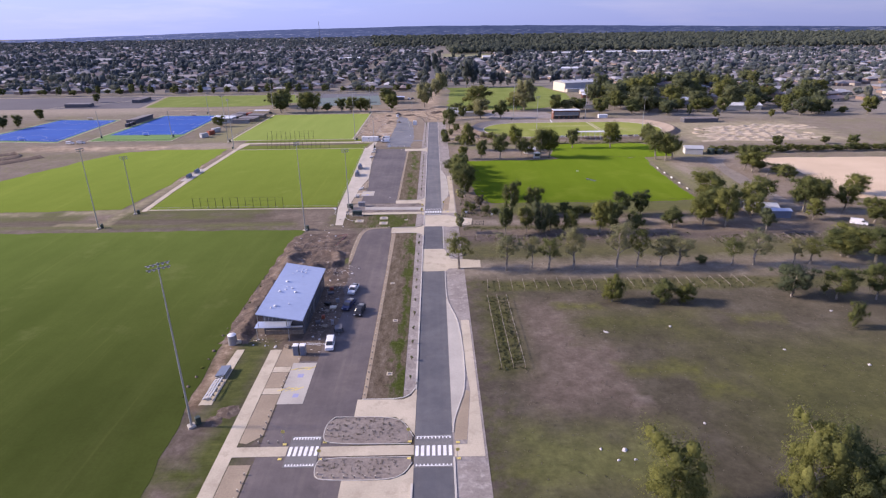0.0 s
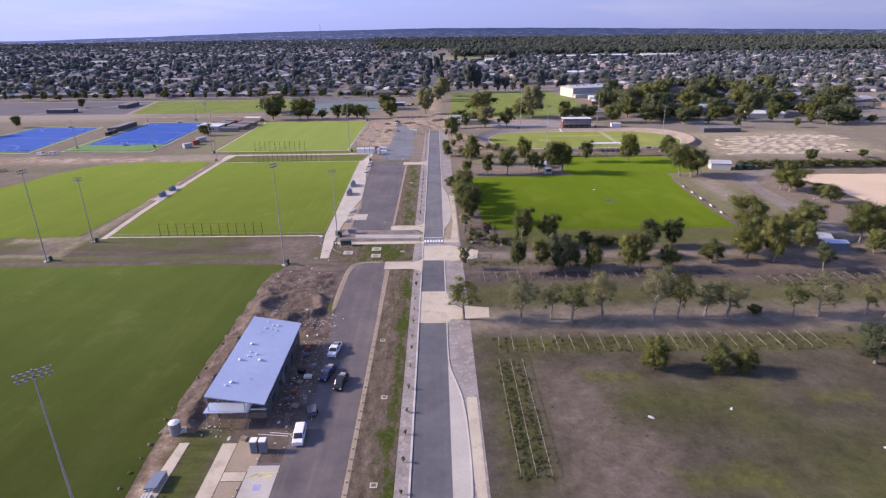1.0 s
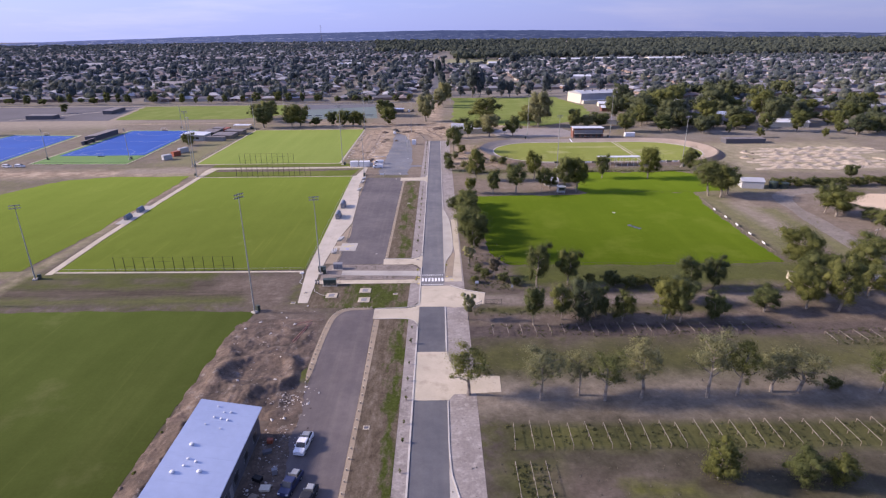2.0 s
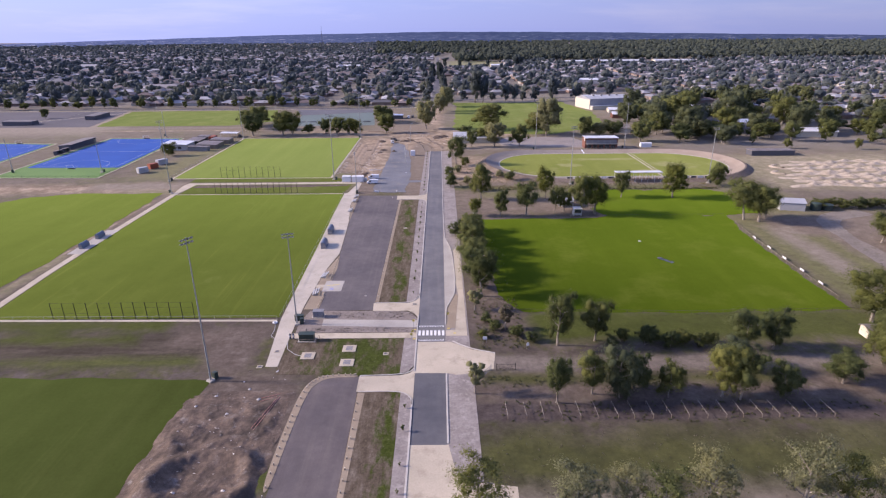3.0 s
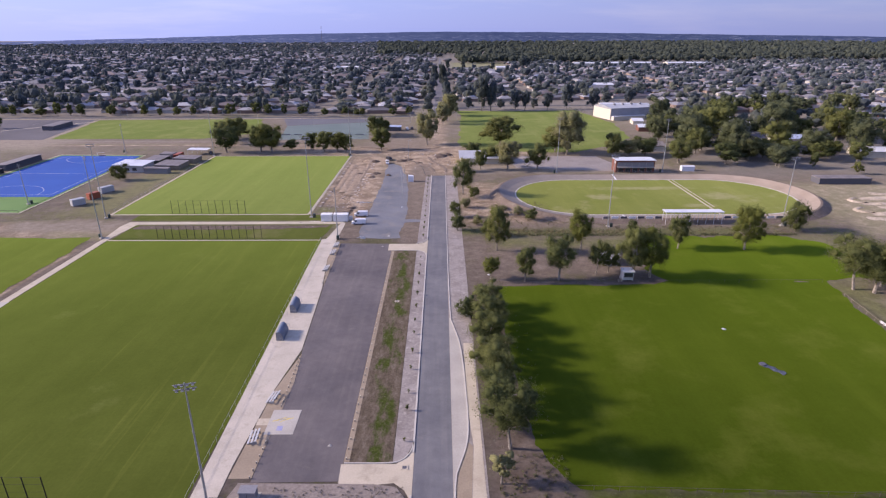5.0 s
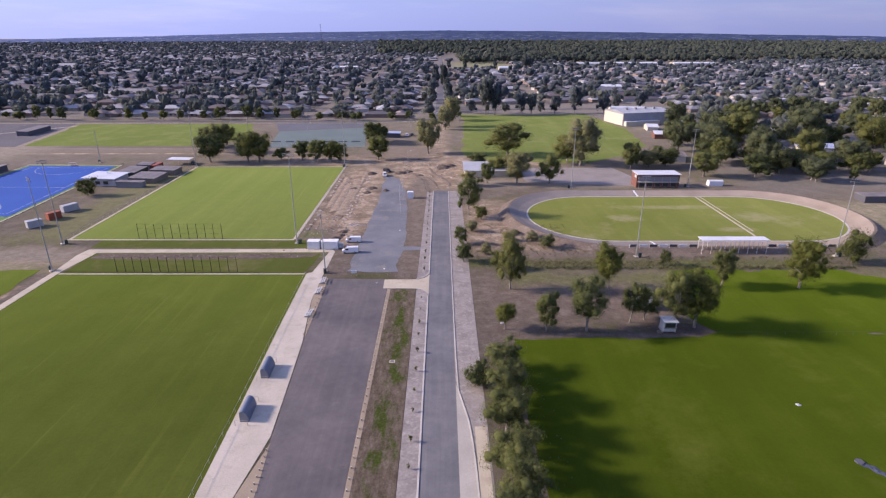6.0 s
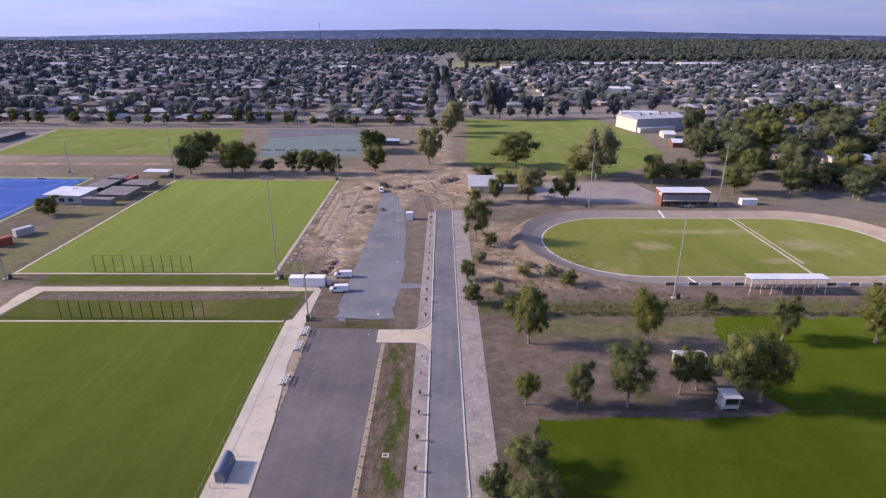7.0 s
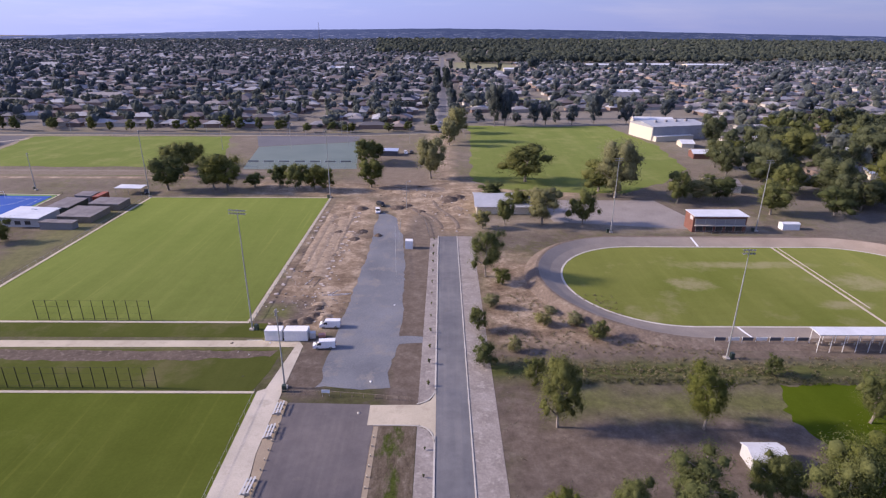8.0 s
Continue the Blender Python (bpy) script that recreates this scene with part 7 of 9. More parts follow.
for x, y, h, turn in [(122.5, 200.5, 10, 20), (300, 640, 12, 10), (250, 660, 12, 0)]:
    p = thing("power_pole", "timber power pole with a crossarm", "power pole", pose(x, y, 0, 0, 0, turn))
    part("pole", tube((0, 0, -0.1), (0, 0, h), 0.2, 0.13, 8), M_TIMBER, p)
    part("crossarm", box(-1.1, 1.1, -0.06, 0.06, h - 0.8, h - 0.66), M_TIMBER, p)
    for ix in (-1.0, -0.4, 0.4, 1.0):
        part("insulator", tube((ix, 0, h - 0.66), (ix, 0, h - 0.4), 0.05, None, 6), M_WHITE, p)

mast = thing("radio_mast", "thin lattice radio mast far beyond the suburb", "mast", pose(-484, 2590, 0))
for k in range(3):
    ax, ay = 1.6 * math.cos(2.1 * k), 1.6 * math.sin(2.1 * k)
    part("leg", tube((ax, ay, -0.2), (ax * 0.5, ay * 0.5, 90), 0.35, 0.25, 5), M_CLAD, mast)
for k in range(9):
    part("collar", tube((0, 0, 8 + k * 10), (0, 0, 9 + k * 10), 1.5 - k * 0.08, None, 6), M_CLAD, mast)

# ---------------------------------------------------------------- vehicles
M_CAR_WHITE, M_CAR_BLUE, M_CAR_BLACK = plain("white_car_paint", (0.78, 0.78, 0.79), 0.25, 0.0, 0.6), plain("blue_car_paint", (0.025, 0.035, 0.095), 0.45, 0.1, 0.6), plain("black_car_paint", (0.02, 0.02, 0.024), 0.5, 0.0, 0.4)
M_TAIL = plain("red_lens", (0.35, 0.02, 0.02), 0.3)
WHEEL = mesh_of("wheel", tube((-0.12, 0, 0), (0.12, 0, 0), 0.35, None, 16))
WHEEL.materials.append(M_RUBBER)
RIM = mesh_of("rim", tube((-0.13, 0, 0), (0.13, 0, 0), 0.2, None, 12))
RIM.materials.append(M_STEEL)


def profile_body(pts, half, tuck):
    """A side profile (y, z) swept across the car, tucked in above the waist."""
    bm = bmesh.new()
    rows = []
    for x in (-half, -half * 0.86, half * 0.86, half):
        edge = abs(x) == half
        rows.append([bm.verts.new((x * (1 - tuck * max(0.0, (z - 0.95) / 0.8)), y * (0.985 if edge else 1.0), z - (0.05 if edge and z > 0.9 else 0))) for y, z in pts])
    n = len(pts)
    for a, b in zip(rows, rows[1:]):
        for k in range(n):
            j = (k + 1) % n
            bm.faces.new((a[k], a[j], b[j], b[k]))
    bm.faces.new(rows[0][::-1]), bm.faces.new(rows[-1])
    bmesh.ops.recalc_face_normals(bm, faces=bm.faces[:])
    return bm


def vehicle(kind, x, y, turn, paint, label):
    """kind: wagon, ute or van; it faces -y before it is turned."""
    v = thing(kind if kind != "ute" else "utility_truck", label, "car" if kind != "van" else "van", pose(x, y, 0, 0, 0, turn) @ Matrix.Scale(0.93, 4), "parked vehicles")
    if kind == "van":
        length, half, body = 5.2, 0.95, [(-2.6, 0.35), (2.6, 0.35), (2.6, 2.05), (-1.1, 2.1), (-1.9, 1.35), (-2.55, 1.1)]
        glass = [(-1.96, 1.38), (-1.88, 1.36), (-1.16, 2.0), (-1.2, 2.06)]
        sides = [(-1.5, -0.6)]
    elif kind == "ute":
        length, half, body = 5.3, 0.93, [(-2.6, 0.4), (2.65, 0.4), (2.65, 1.1), (0.55, 1.1), (0.35, 1.75), (-0.85, 1.78), (-1.45, 1.15), (-2.5, 1.0)]
        glass = [(-1.5, 1.16), (-1.42, 1.15), (-0.9, 1.7), (-0.94, 1.74)]
        sides = [(-1.05, -0.3), (-0.2, 0.25)]
    else:
        length, half, body = 4.8, 0.92, [(-2.4, 0.35), (2.4, 0.35), (2.38, 1.05), (2.1, 1.72), (-0.75, 1.76), (-1.45, 1.1), (-2.3, 0.95)]
        glass = [(-1.5, 1.12), (-1.42, 1.1), (-0.8, 1.68), (-0.84, 1.72)]
        sides = [(-0.95, -0.1), (0.0, 0.85), (0.95, 1.7)]
    part("body", profile_body(body, half, 0.12), paint, v)
    part("windscreen", profile_body([(a - 0.03, b + 0.02) for a, b in glass], half * 0.88, 0.12), M_WINDOW, v)
    for a, b in sides:
        for s in (-1, 1):
            part("side_window", box(*sorted((s * half * 0.9, s * half * 0.965)), a, b, 1.15, 1.58 if kind != "van" else 1.75), M_WINDOW, v)
    part("rear_window", box(-half * 0.75, half * 0.75, body[2][0] - 0.3 if kind == "wagon" else (0.38 if kind == "ute" else 2.57), (body[2][0] - 0.05) if kind == "wagon" else (0.5 if kind == "ute" else 2.62), 1.25, 1.6), M_WINDOW, v)
    if kind == "ute":
        part("tray", box(-half * 0.82, half * 0.82, 0.65, 2.55, 1.0, 1.115), M_RUBBER, v, "dark open tray")
        part("tray_load", box(-0.6, 0.5, 0.9, 2.3, 1.1, 1.45, 0.05), M_STEEL, v, "tools in the tray")
        part("rack", box(-half * 0.8, half * 0.8, 0.7, 0.78, 1.1, 1.9), M_STEEL, v)
    for s in (-1, 1):
        part("headlight", box(*sorted((s * half * 0.55, s * half * 0.9)), -length / 2 - 0.02, -length / 2 + 0.12, 0.72, 0.9), M_LAMP, v)
        part("tail_light", box(*sorted((s * half * 0.7, s * half * 0.93)), length / 2 - 0.06, length / 2 + 0.06, 0.75, 1.0), M_TAIL, v)
        part("mirror", box(*sorted((s * half, s * (half + 0.2))), -1.15, -1.0, 1.1, 1.28), paint, v)
        for wy in (-length * 0.31, length * 0.29):
            w = part("wheel", WHEEL, M_RUBBER, v)
            w.location = (s * (half - 0.1), wy, 0.33)
            part("rim", RIM, M_STEEL, w)
    return v


for kind, x, y, turn, paint, label in [
    ("wagon", -22.0, 100.6, 4, M_CAR_WHITE, "white station wagon parked on worn asphalt"), ("ute", -20.6, 126.6, -8, M_CAR_WHITE, "white utility truck with a ladder rack"),
    ("ute", -20.6, 118.2, -14, M_CAR_BLUE, "dark blue utility truck parked near the works"), ("ute", -17.6, 115.2, -8, M_CAR_BLACK, "black utility truck parked near the works"),
    ("van", -28.6, 333.6, -88, M_CAR_WHITE, "white van with an open side door"), ("van", -28.2, 324.4, -84, M_CAR_WHITE, "white delivery van on gravel"),
    ("wagon", -26.9, 422.6, 8, M_CAR_WHITE, "white car at the end of the gravel"), ("wagon", -26.6, 431.0, 40, M_CAR_BLACK, "dark car on bare earth"),
    ("wagon", -22.7, 531.0, 10, M_CAR_WHITE, "white car beside the courts"), ("ute", -19.6, 532.0, -5, M_CAR_BLACK, "dark utility truck beside the courts"),
    ("van", 137.4, 170.4, 60, M_CAR_WHITE, "white van beside the gravel lane"), ("wagon", -207, 333.5, 85, M_CAR_WHITE, "white car beside the hockey pitch"), ("wagon", -213, 333.0, 80, M_CAR_WHITE, "pale car beside the hockey pitch"),
    ("wagon", -3.5, 640, 0, M_CAR_WHITE, "white car driving on the avenue"), ("wagon", -126.5, 447.5, 30, M_CAR_BLACK, "dark car beside the carport")]:
    vehicle(kind, x, y, turn, paint, label)
tr = thing("trailer", "small box trailer beside the wagon", "trailer", pose(-21.2, 106.6, 0, 0, 0, 10))
part("tray", box(-0.8, 0.8, -1.2, 1.2, 0.5, 0.95, 0.03), M_CLAD, tr)
part("tilted_deck", slope_slab(-0.75, 0.75, -1.1, 1.1, 0.98, 1.3, 0.05), M_CLAD, tr)
for s in (-1, 1):
    w = part("wheel", WHEEL, M_RUBBER, tr)
    w.location = (s * 0.85, 0.1, 0.33)
part("drawbar", tube((0, -1.2, 0.55), (0, -2.3, 0.45), 0.05, None, 6), M_STEEL, tr)

# ---------------------------------------------------------------- field furniture
def team_shelter(x, y, turn, label="curved blue-grey team shelter on a concrete pad"):
    """A half-barrel shell open to the field at -x."""
    t = thing("team_shelter", label, "team shelter", pose(x, y, 0, 0, 0, turn) @ Matrix.Scale(0.8 if x < -100 else 1.0, 4), "team shelters")
    arcs = [(0.95 - 1.9 * (1 - math.cos(radians(a))) * 0.55, 2.15 * math.sin(radians(a))) for a in range(0, 121, 15)]
    part("shell", loft([[(u, yy, max(w, -0.0)) for u, w in arcs] + [(u - 0.06, yy, w - 0.06) for u, w in arcs[::-1]] for yy in (-2.4, -0.8, 0.8, 2.4)]), M_BLUE_SHELL, t)
    for yy in (-2.4, 2.35):
        bm = bmesh.new()
        f = bm.faces.new([bm.verts.new((u, yy, w)) for u, w in arcs] + [bm.verts.new((arcs[-1][0], yy, 0.0))])
        ret = bmesh.ops.extrude_face_region(bm, geom=[f])
        bmesh.ops.translate(bm, vec=(0, 0.05, 0), verts=[q for q in ret["geom"] if isinstance(q, bmesh.types.BMVert)])
        bmesh.ops.recalc_face_normals(bm, faces=bm.faces[:])
        part("end_panel", bm, M_CLAD_GREY, t, "pale clear end panel")
    part("bench", box(0.2, 0.6, -2.2, 2.2, 0.4, 0.46), M_TIMBER, t)
    for yy in (-1.9, 0, 1.9):
        part("bench_leg", box(0.3, 0.5, yy - 0.05, yy + 0.05, -0.05, 0.41), M_STEEL, t)
    for yy, s in ((-2.6, -1), (2.6, 1)):
        for u in (-1.1, 1.0):
            part("rail_post", tube((u, yy + s * 0.8, -0.1), (u, yy + s * 0.8, 1.1), 0.035, None, 6), M_STEEL, t)
        part("rail", tube((-1.1, yy + s * 0.8, 1.07), (1.0, yy + s * 0.8, 1.07), 0.035, None, 6), M_STEEL, t)
    return t


team_shelter(-34.6, 246.2, 1.5)
team_shelter(-34.9, 259.4, 1.5)
team_shelter(-109.6, 247.2, 0, "boxy dark blue-grey team shelter beside the path")
team_shelter(-109.6, 256.2, 0, "boxy dark blue-grey team shelter beside the path")


def bench_set(x, y, turn, length=3.4, label="set of three pale aluminium spectator benches"):
    b = thing("spectator_bench", label, "bench", pose(x, y, 0, 0, 0, turn), "benches")
    for k in range(3):
        part("plank", box(-0.75 + k * 0.6, -0.45 + k * 0.6, -length / 2, length / 2, 0.40 + k * 0.18, 0.46 + k * 0.18), M_DULL_WHITE, b)
    for yy in (-length * 0.4, 0, length * 0.4):
        part("frame", box(-0.8, 0.8, yy - 0.04, yy + 0.04, -0.05, 0.41), M_STEEL, b)
        part("riser", box(0.1, 0.7, yy - 0.03, yy + 0.03, 0.41, 0.6), M_STEEL, b)
    return b


for x, y, turn in [(-30.2, 212.0, 4), (-30.0, 222.8, -8), (-32.3, 302.6, 0), (-32.2, 296.2, 0), (-31.9, 283.6, -3)]:
    bench_set(x, y, turn)
sheet("footpath", [(-41.9, 81.5), (-39.6, 81.5), (-39.4, 99.8), (-41.0, 99.8)], 0.05, M_CONC, "narrow pale concrete pad beside the field", "footpath")
for y, mat in ((84.2, M_WHITE), (87.2, M_WHITE), (90.8, M_BLUE_SHELL)):
    bench_set(-40.8, y, -2, 3.2, "low tiered bench seating on the concrete pad")
canopy = thing("bench_cover", "blue cover sheet lying over stacked benches", "cover", pose(-40.7, 91.0, 0, 0, 0, -2))
part("sheet", slope_slab(-0.95, 0.95, -1.7, 1.7, 0.7, 0.95, 0.06), M_BLUE_SHELL, canopy)
for s in (-1, 1):
    part("frame", box(s * 0.9 - 0.05, s * 0.9 + 0.05, -1.6, 1.6, -0.05, 0.7 if s < 0 else 0.95), M_STEEL, canopy)


def ball_fence(x0, x1, y, n, h):
    f = thing("ball_fence", "row of tall black posts carrying a ball-stop net", "fence", pose(x0, y, 0), "ball fences")
    for k in range(n):
        part("post", tube(((x1 - x0) * k / (n - 1), 0, -0.2), ((x1 - x0) * k / (n - 1), 0, h), 0.085, 0.07, 6), M_POST_DARK, f)
    for z in (0.4, h * 0.35, h * 0.68, h - 0.1):
        part("wire", tube((0, 0, z), (x1 - x0, 0, z), 0.018, None, 4), M_POST_DARK, f)
    return f


ball_fence(-88.6, -55.8, 199.0, 13, 4.2)
ball_fence(-91.4, -57.6, 309.4, 15, 4.6)
ball_fence(-98.7, -71.6, 336.6, 11, 5.2)


def post_rail(name, label, pts, gap, h, mat, group, r=0.05, rails=(1.0,), category="fence", rail_mat=None):
    """Posts along a line with rails between them."""
    f = thing(name, label, category, None, group)
    for (ax, ay), (bx, by) in zip(pts, pts[1:]):
        d = math.hypot(bx - ax, by - ay)
        n = max(1, round(d / gap))
        for k in range(n):
            x, y = ax + (bx - ax) * k / n, ay + (by - ay) * k / n
            part("post", tube((x, y, -0.1), (x, y, h), r, None, 6), mat, f)
        for q in rails:
            part("rail", tube((ax, ay, h * q - 0.02), (bx, by, h * q - 0.02), r * 0.8, None, 5), rail_mat or mat, f)
    x, y = pts[-1]
    part("post", tube((x, y, -0.1), (x, y, h), r, None, 6), mat, f)
    return f


post_rail("field_fence", "low galvanised rail fence along the sports field", [(-35.8, 198.5), (-36.7, 240), (-38.2, 307.5)], 3.2, 1.0, M_STEEL, "field fences", 0.03)
post_rail("field_fence", "low galvanised rail fence along the sports field", [(-36.5, 198.2), (-104.9, 198.7)], 3.6, 0.9, M_STEEL, "field fences", 0.04)
post_rail("field_fence", "low galvanised rail fence along the sports field", [(-47.4, 336.5), (-47.7, 441.5)], 2.6, 1.05, M_STEEL, "field fences", 0.06)
post_rail("field_fence", "low galvanised rail fence along the sports field", [(-122.0, 336.5), (-123.0, 441.5)], 3.5, 0.9, M_STEEL, "field fences", 0.04)
post_rail("boundary_fence", "grey timber post and rail fence round the oval", [(13.2, 207.5), (19.2, 200.6), (60, 199.0), (112, 200.2)], 3.6, 0.9, M_TIMBER_DARK, "oval fences", 0.035)
post_rail("boundary_fence", "grey timber post and rail fence round the oval", [(17.0, 273.6), (80, 273.6), (102.4, 273.7)], 4.0, 0.9, M_TIMBER_DARK, "oval fences", 0.03)
post_rail("boundary_fence", "grey wire fence along the oval edge", [(102.4, 265), (100.6, 249), (99.6, 232), (99.0, 206)], 3.0, 0.9, M_TIMBER, "oval fences", 0.05)
for y in (249.8, 240.6, 232.2, 223.2, 214.6):
    p = thing("boundary_board", "white plain board on the oval fence", "fence board", pose(99.8 + (y - 206) * 0.03, y, 0, 0, 0, -2), "oval boards")
    part("board", box(-0.05, 0.05, -0.95, 0.95, 0.35, 0.85), M_WHITE, p)
    for s in (-0.85, 0.85):
        part("post", tube((0.1, s, -0.1), (0.1, s, 0.9), 0.05, None, 6), M_TIMBER, p)
post_rail("site_fence", "low wire fence across the end of the car park", [(-33.0, 307.4), (-24, 307.2), (-8.5, 305.4)], 2.4, 0.9, M_TIMBER, "site fences", 0.05)
for x0, x1, y, h in [(-207.5, -156.5, 338, 1.1), (-286, -222, 341, 1.1)]:
    post_rail("pitch_fence", "thin dark mesh fence at the end of a hockey pitch", [(x0, y + 1.5), (x1, y)], 4.0, h, M_POST_DARK, "pitch fences", 0.05, (1.0, 0.1))
post_rail("pitch_fence", "dark mesh fence along a hockey pitch", [(-156.2, 340), (-156.4, 361.5), (-161.0, 446)], 4.0, 1.1, M_POST_DARK, "pitch fences", 0.05, (1.0, 0.1))
for x, y in [(-180, 356.5), (-184, 442), (-250, 346), (-254, 427)]:
    gl = thing("hockey_goal", "small dark hockey goal on blue turf", "goal", pose(x, y, 0.045), "hockey goals")
    for s in (-1.83, 1.83):
        part("post", tube((s, 0, 0), (s, 0, 2.14), 0.05, None, 6), M_WHITE, gl)
    part("crossbar", tube((-1.83, 0, 2.1), (1.83, 0, 2.1), 0.05, None, 6), M_WHITE, gl)
    part("backboard", box(-1.83, 1.83, 1.1, 1.16, 0, 0.5), M_CLAD, gl)


for x0, x1, y in [(-100, -44, 492.5), (-120, -56, 585.6)]:
    post_rail("court_fence", "tall thin mesh fence along the hard courts", [(x0, y), (x1, y)], 6.0, 3.2, M_STEEL, "court fences", 0.06, (1.0, 0.4))
for k in range(7):
    n = thing("court_net", "low net across a faded green court", "net", pose(-97 + k * 8.0 - 3.5, 508, 0), "court nets")
    part("net", box(-2.8, 2.8, -0.02, 0.02, 0.35, 0.95), M_CLAD_GREY, n)
    for s in (-2.8, 2.8):
        part("post", tube((s, 0, -0.1), (s, 0, 1.1), 0.06, None, 6), M_WHITE, n)

# gate at the mouth of the gravel lane
def lane_gate(x0, y0, x1, y1, h, n, label, name, mat):
    g = thing(name, label, name.split("_")[-1])
    for k in range(n + 1):
        x, y = x0 + (x1 - x0) * k / n, y0 + (y1 - y0) * k / n
        part("upright" if 0 < k < n else "post", tube((x, y, -0.1), (x, y, h if 0 < k < n else h + 0.15), 0.02 if 0 < k < n else 0.06, None, 6), mat, g)
    for z in (0.2, h - 0.03):
        part("rail", tube((x0, y0, z), (x1, y1, z), 0.03, None, 6), mat, g)


lane_gate(12.3, 176.2, 16.0, 176.3, 1.3, 14, "grey tubular steel gate standing open by the lane", "metal_gate", M_POST_DARK)
lane_gate(9.3, 173.7, 11.2, 176.1, 1.1, 8, "short dark blue-grey steel fence panel", "fence", M_BLUE_SHELL)
# trellis rows on the paddock and by the lane
def trellis(x, y0, y1, h, lean=0.0):
    t = thing("trellis_row", "pale timber rail on short stakes among weeds", "trellis", pose(x, y0, 0, 0, 0, lean), "trellis rows")
    d = y1 - y0
    part("rail", tube((0, 0, h), (0, d, h), 0.035, None, 6), M_RAIL_GREY, t)
    n = max(2, round(d / 3.2))
    for k in range(n + 1):
        part("stake", tube((0, d * k / n, -0.1), (0, d * k / n, h), 0.05, None, 5), M_TIMBER, t)


for k in range(23):
    trellis(13.0 + k * 3.02 + rng.normal() * 0.15, 125.2, 131.0 + rng.normal() * 0.3, 0.8, rng.normal() * 1.5)
for x in (12.4, 14.7, 17.0):
    trellis(x, 91.0, 121.9, 0.8)
for k in range(19):
    trellis(12.8 + k * 3.1 + rng.normal() * 0.15, 160.9, 165.0, 0.7, rng.normal() * 1.5)
for k in range(12):
    trellis(84 + k * 3.4, 156.0 + k * 0.25, 160.2 + k * 0.25, 0.7, rng.normal() * 3)

# bollards round the car parks
BOLLARD = mesh_of("bollard", box(-0.08, 0.08, -0.08, 0.08, -0.1, 0.42, 0.02))
BOLLARD.materials.append(M_RAIL_GREY)
CAP = mesh_of("cap", box(-0.085, 0.085, -0.085, 0.085, 0.42, 0.47, 0.01))
CAP.materials.append(M_CREAM)


def bollards(pts, gap):
    for (ax, ay), (bx, by) in zip(pts, pts[1:]):
        n = max(1, round(math.hypot(bx - ax, by - ay) / gap))
        for k in range(n):
            b = tagged(new("bollard", BOLLARD), "short square timber bollard at the car park edge", "bollard", "bollards")
            b.matrix_basis = pose(ax + (bx - ax) * k / n, ay + (by - ay) * k / n, 0, 0, 0, rng.random() * 20)
            part("cap", CAP, M_CREAM, b, "pale cap")


bollards([(-13.0, 83.5), (-13.0, 140), (-13.6, 168)], 2.4)
bollards(eased([(-15, 174.7), (-20.2, 174.6), (-22.8, 172.9), (-24.0, 169.3), (-24.4, 158), (-24.1, 143)]), 2.0)
bollards([(-14.2, 207), (-14.2, 297.5)], 2.3)
bollards([(-28.6, 73.0), (-28.6, 81)], 1.5)
bollards([(-28.5, 86.4), (-28.5, 91)], 1.5)
bollards([(-28.5, 71.3), (-23.8, 71.3)], 1.5)
bollards([(-28.6, 20), (-28.6, 66)], 1.6)
bollards([(-18.0, 71.2), (-18.0, 75.4), (-16.8, 76.9), (-7.4, 76.6)], 1.5)
bollards([(-17.6, 67.2), (-18.0, 65.8), (-17.8, 64.2), (-16.9, 63.5), (-7.6, 63.3)], 1.5)
bollards([(-28.1, 203), (-27.9, 212.5)], 1.5)
bollards([(-27.9, 220.5), (-28.5, 238)], 1.5)
bollards([(-31.1, 274), (-31.2, 303)], 2.2)
sheet("median", [(-13.35, 82.5), (-12.6, 82.5), (-12.6, 168.8), (-13.9, 169), (-13.45, 140)], 0.068, M_GRANITIC, "tan gravel edge strip with bollards", "gravel edge")
sheet("median", [(-14.55, 206.5), (-13.7, 206.5), (-13.7, 298), (-14.55, 298)], 0.068, M_GRANITIC, "tan gravel edge strip with bollards", "gravel edge")

# staked saplings along the mulch strips
SAP = tree_kind(61, 2.2, 0.55, 5, 120, 0.12, 0.4, 1.0, 0.5)
SAP[3].materials.append(M_LEAF_DARK)
for y0, y1, x in ((88, 164, -4.95), (212, 293, -5.4), (311, 392, -5.2)):
    n = round((y1 - y0) / 6.6)
    for k in range(n + 1):
        y = y0 + (y1 - y0) * k / n + rng.normal() * 0.5
        s = 0.38 + 0.32 * rng.random()
        t = thing("sapling", "small dark staked sapling in mulch", "sapling", pose(x, y, 0, 0, 0, rng.random() * 360) @ Matrix.Diagonal((s, s, s, 1)), "saplings")
        part("trunk", SAP[2], M_BARK, t)
        part("crown", SAP[3], M_LEAF_DARK, t)
        part("stake", tube((0.25, 0, -0.1), (0.25, 0, 1.4), 0.03, None, 5), M_TIMBER, t)

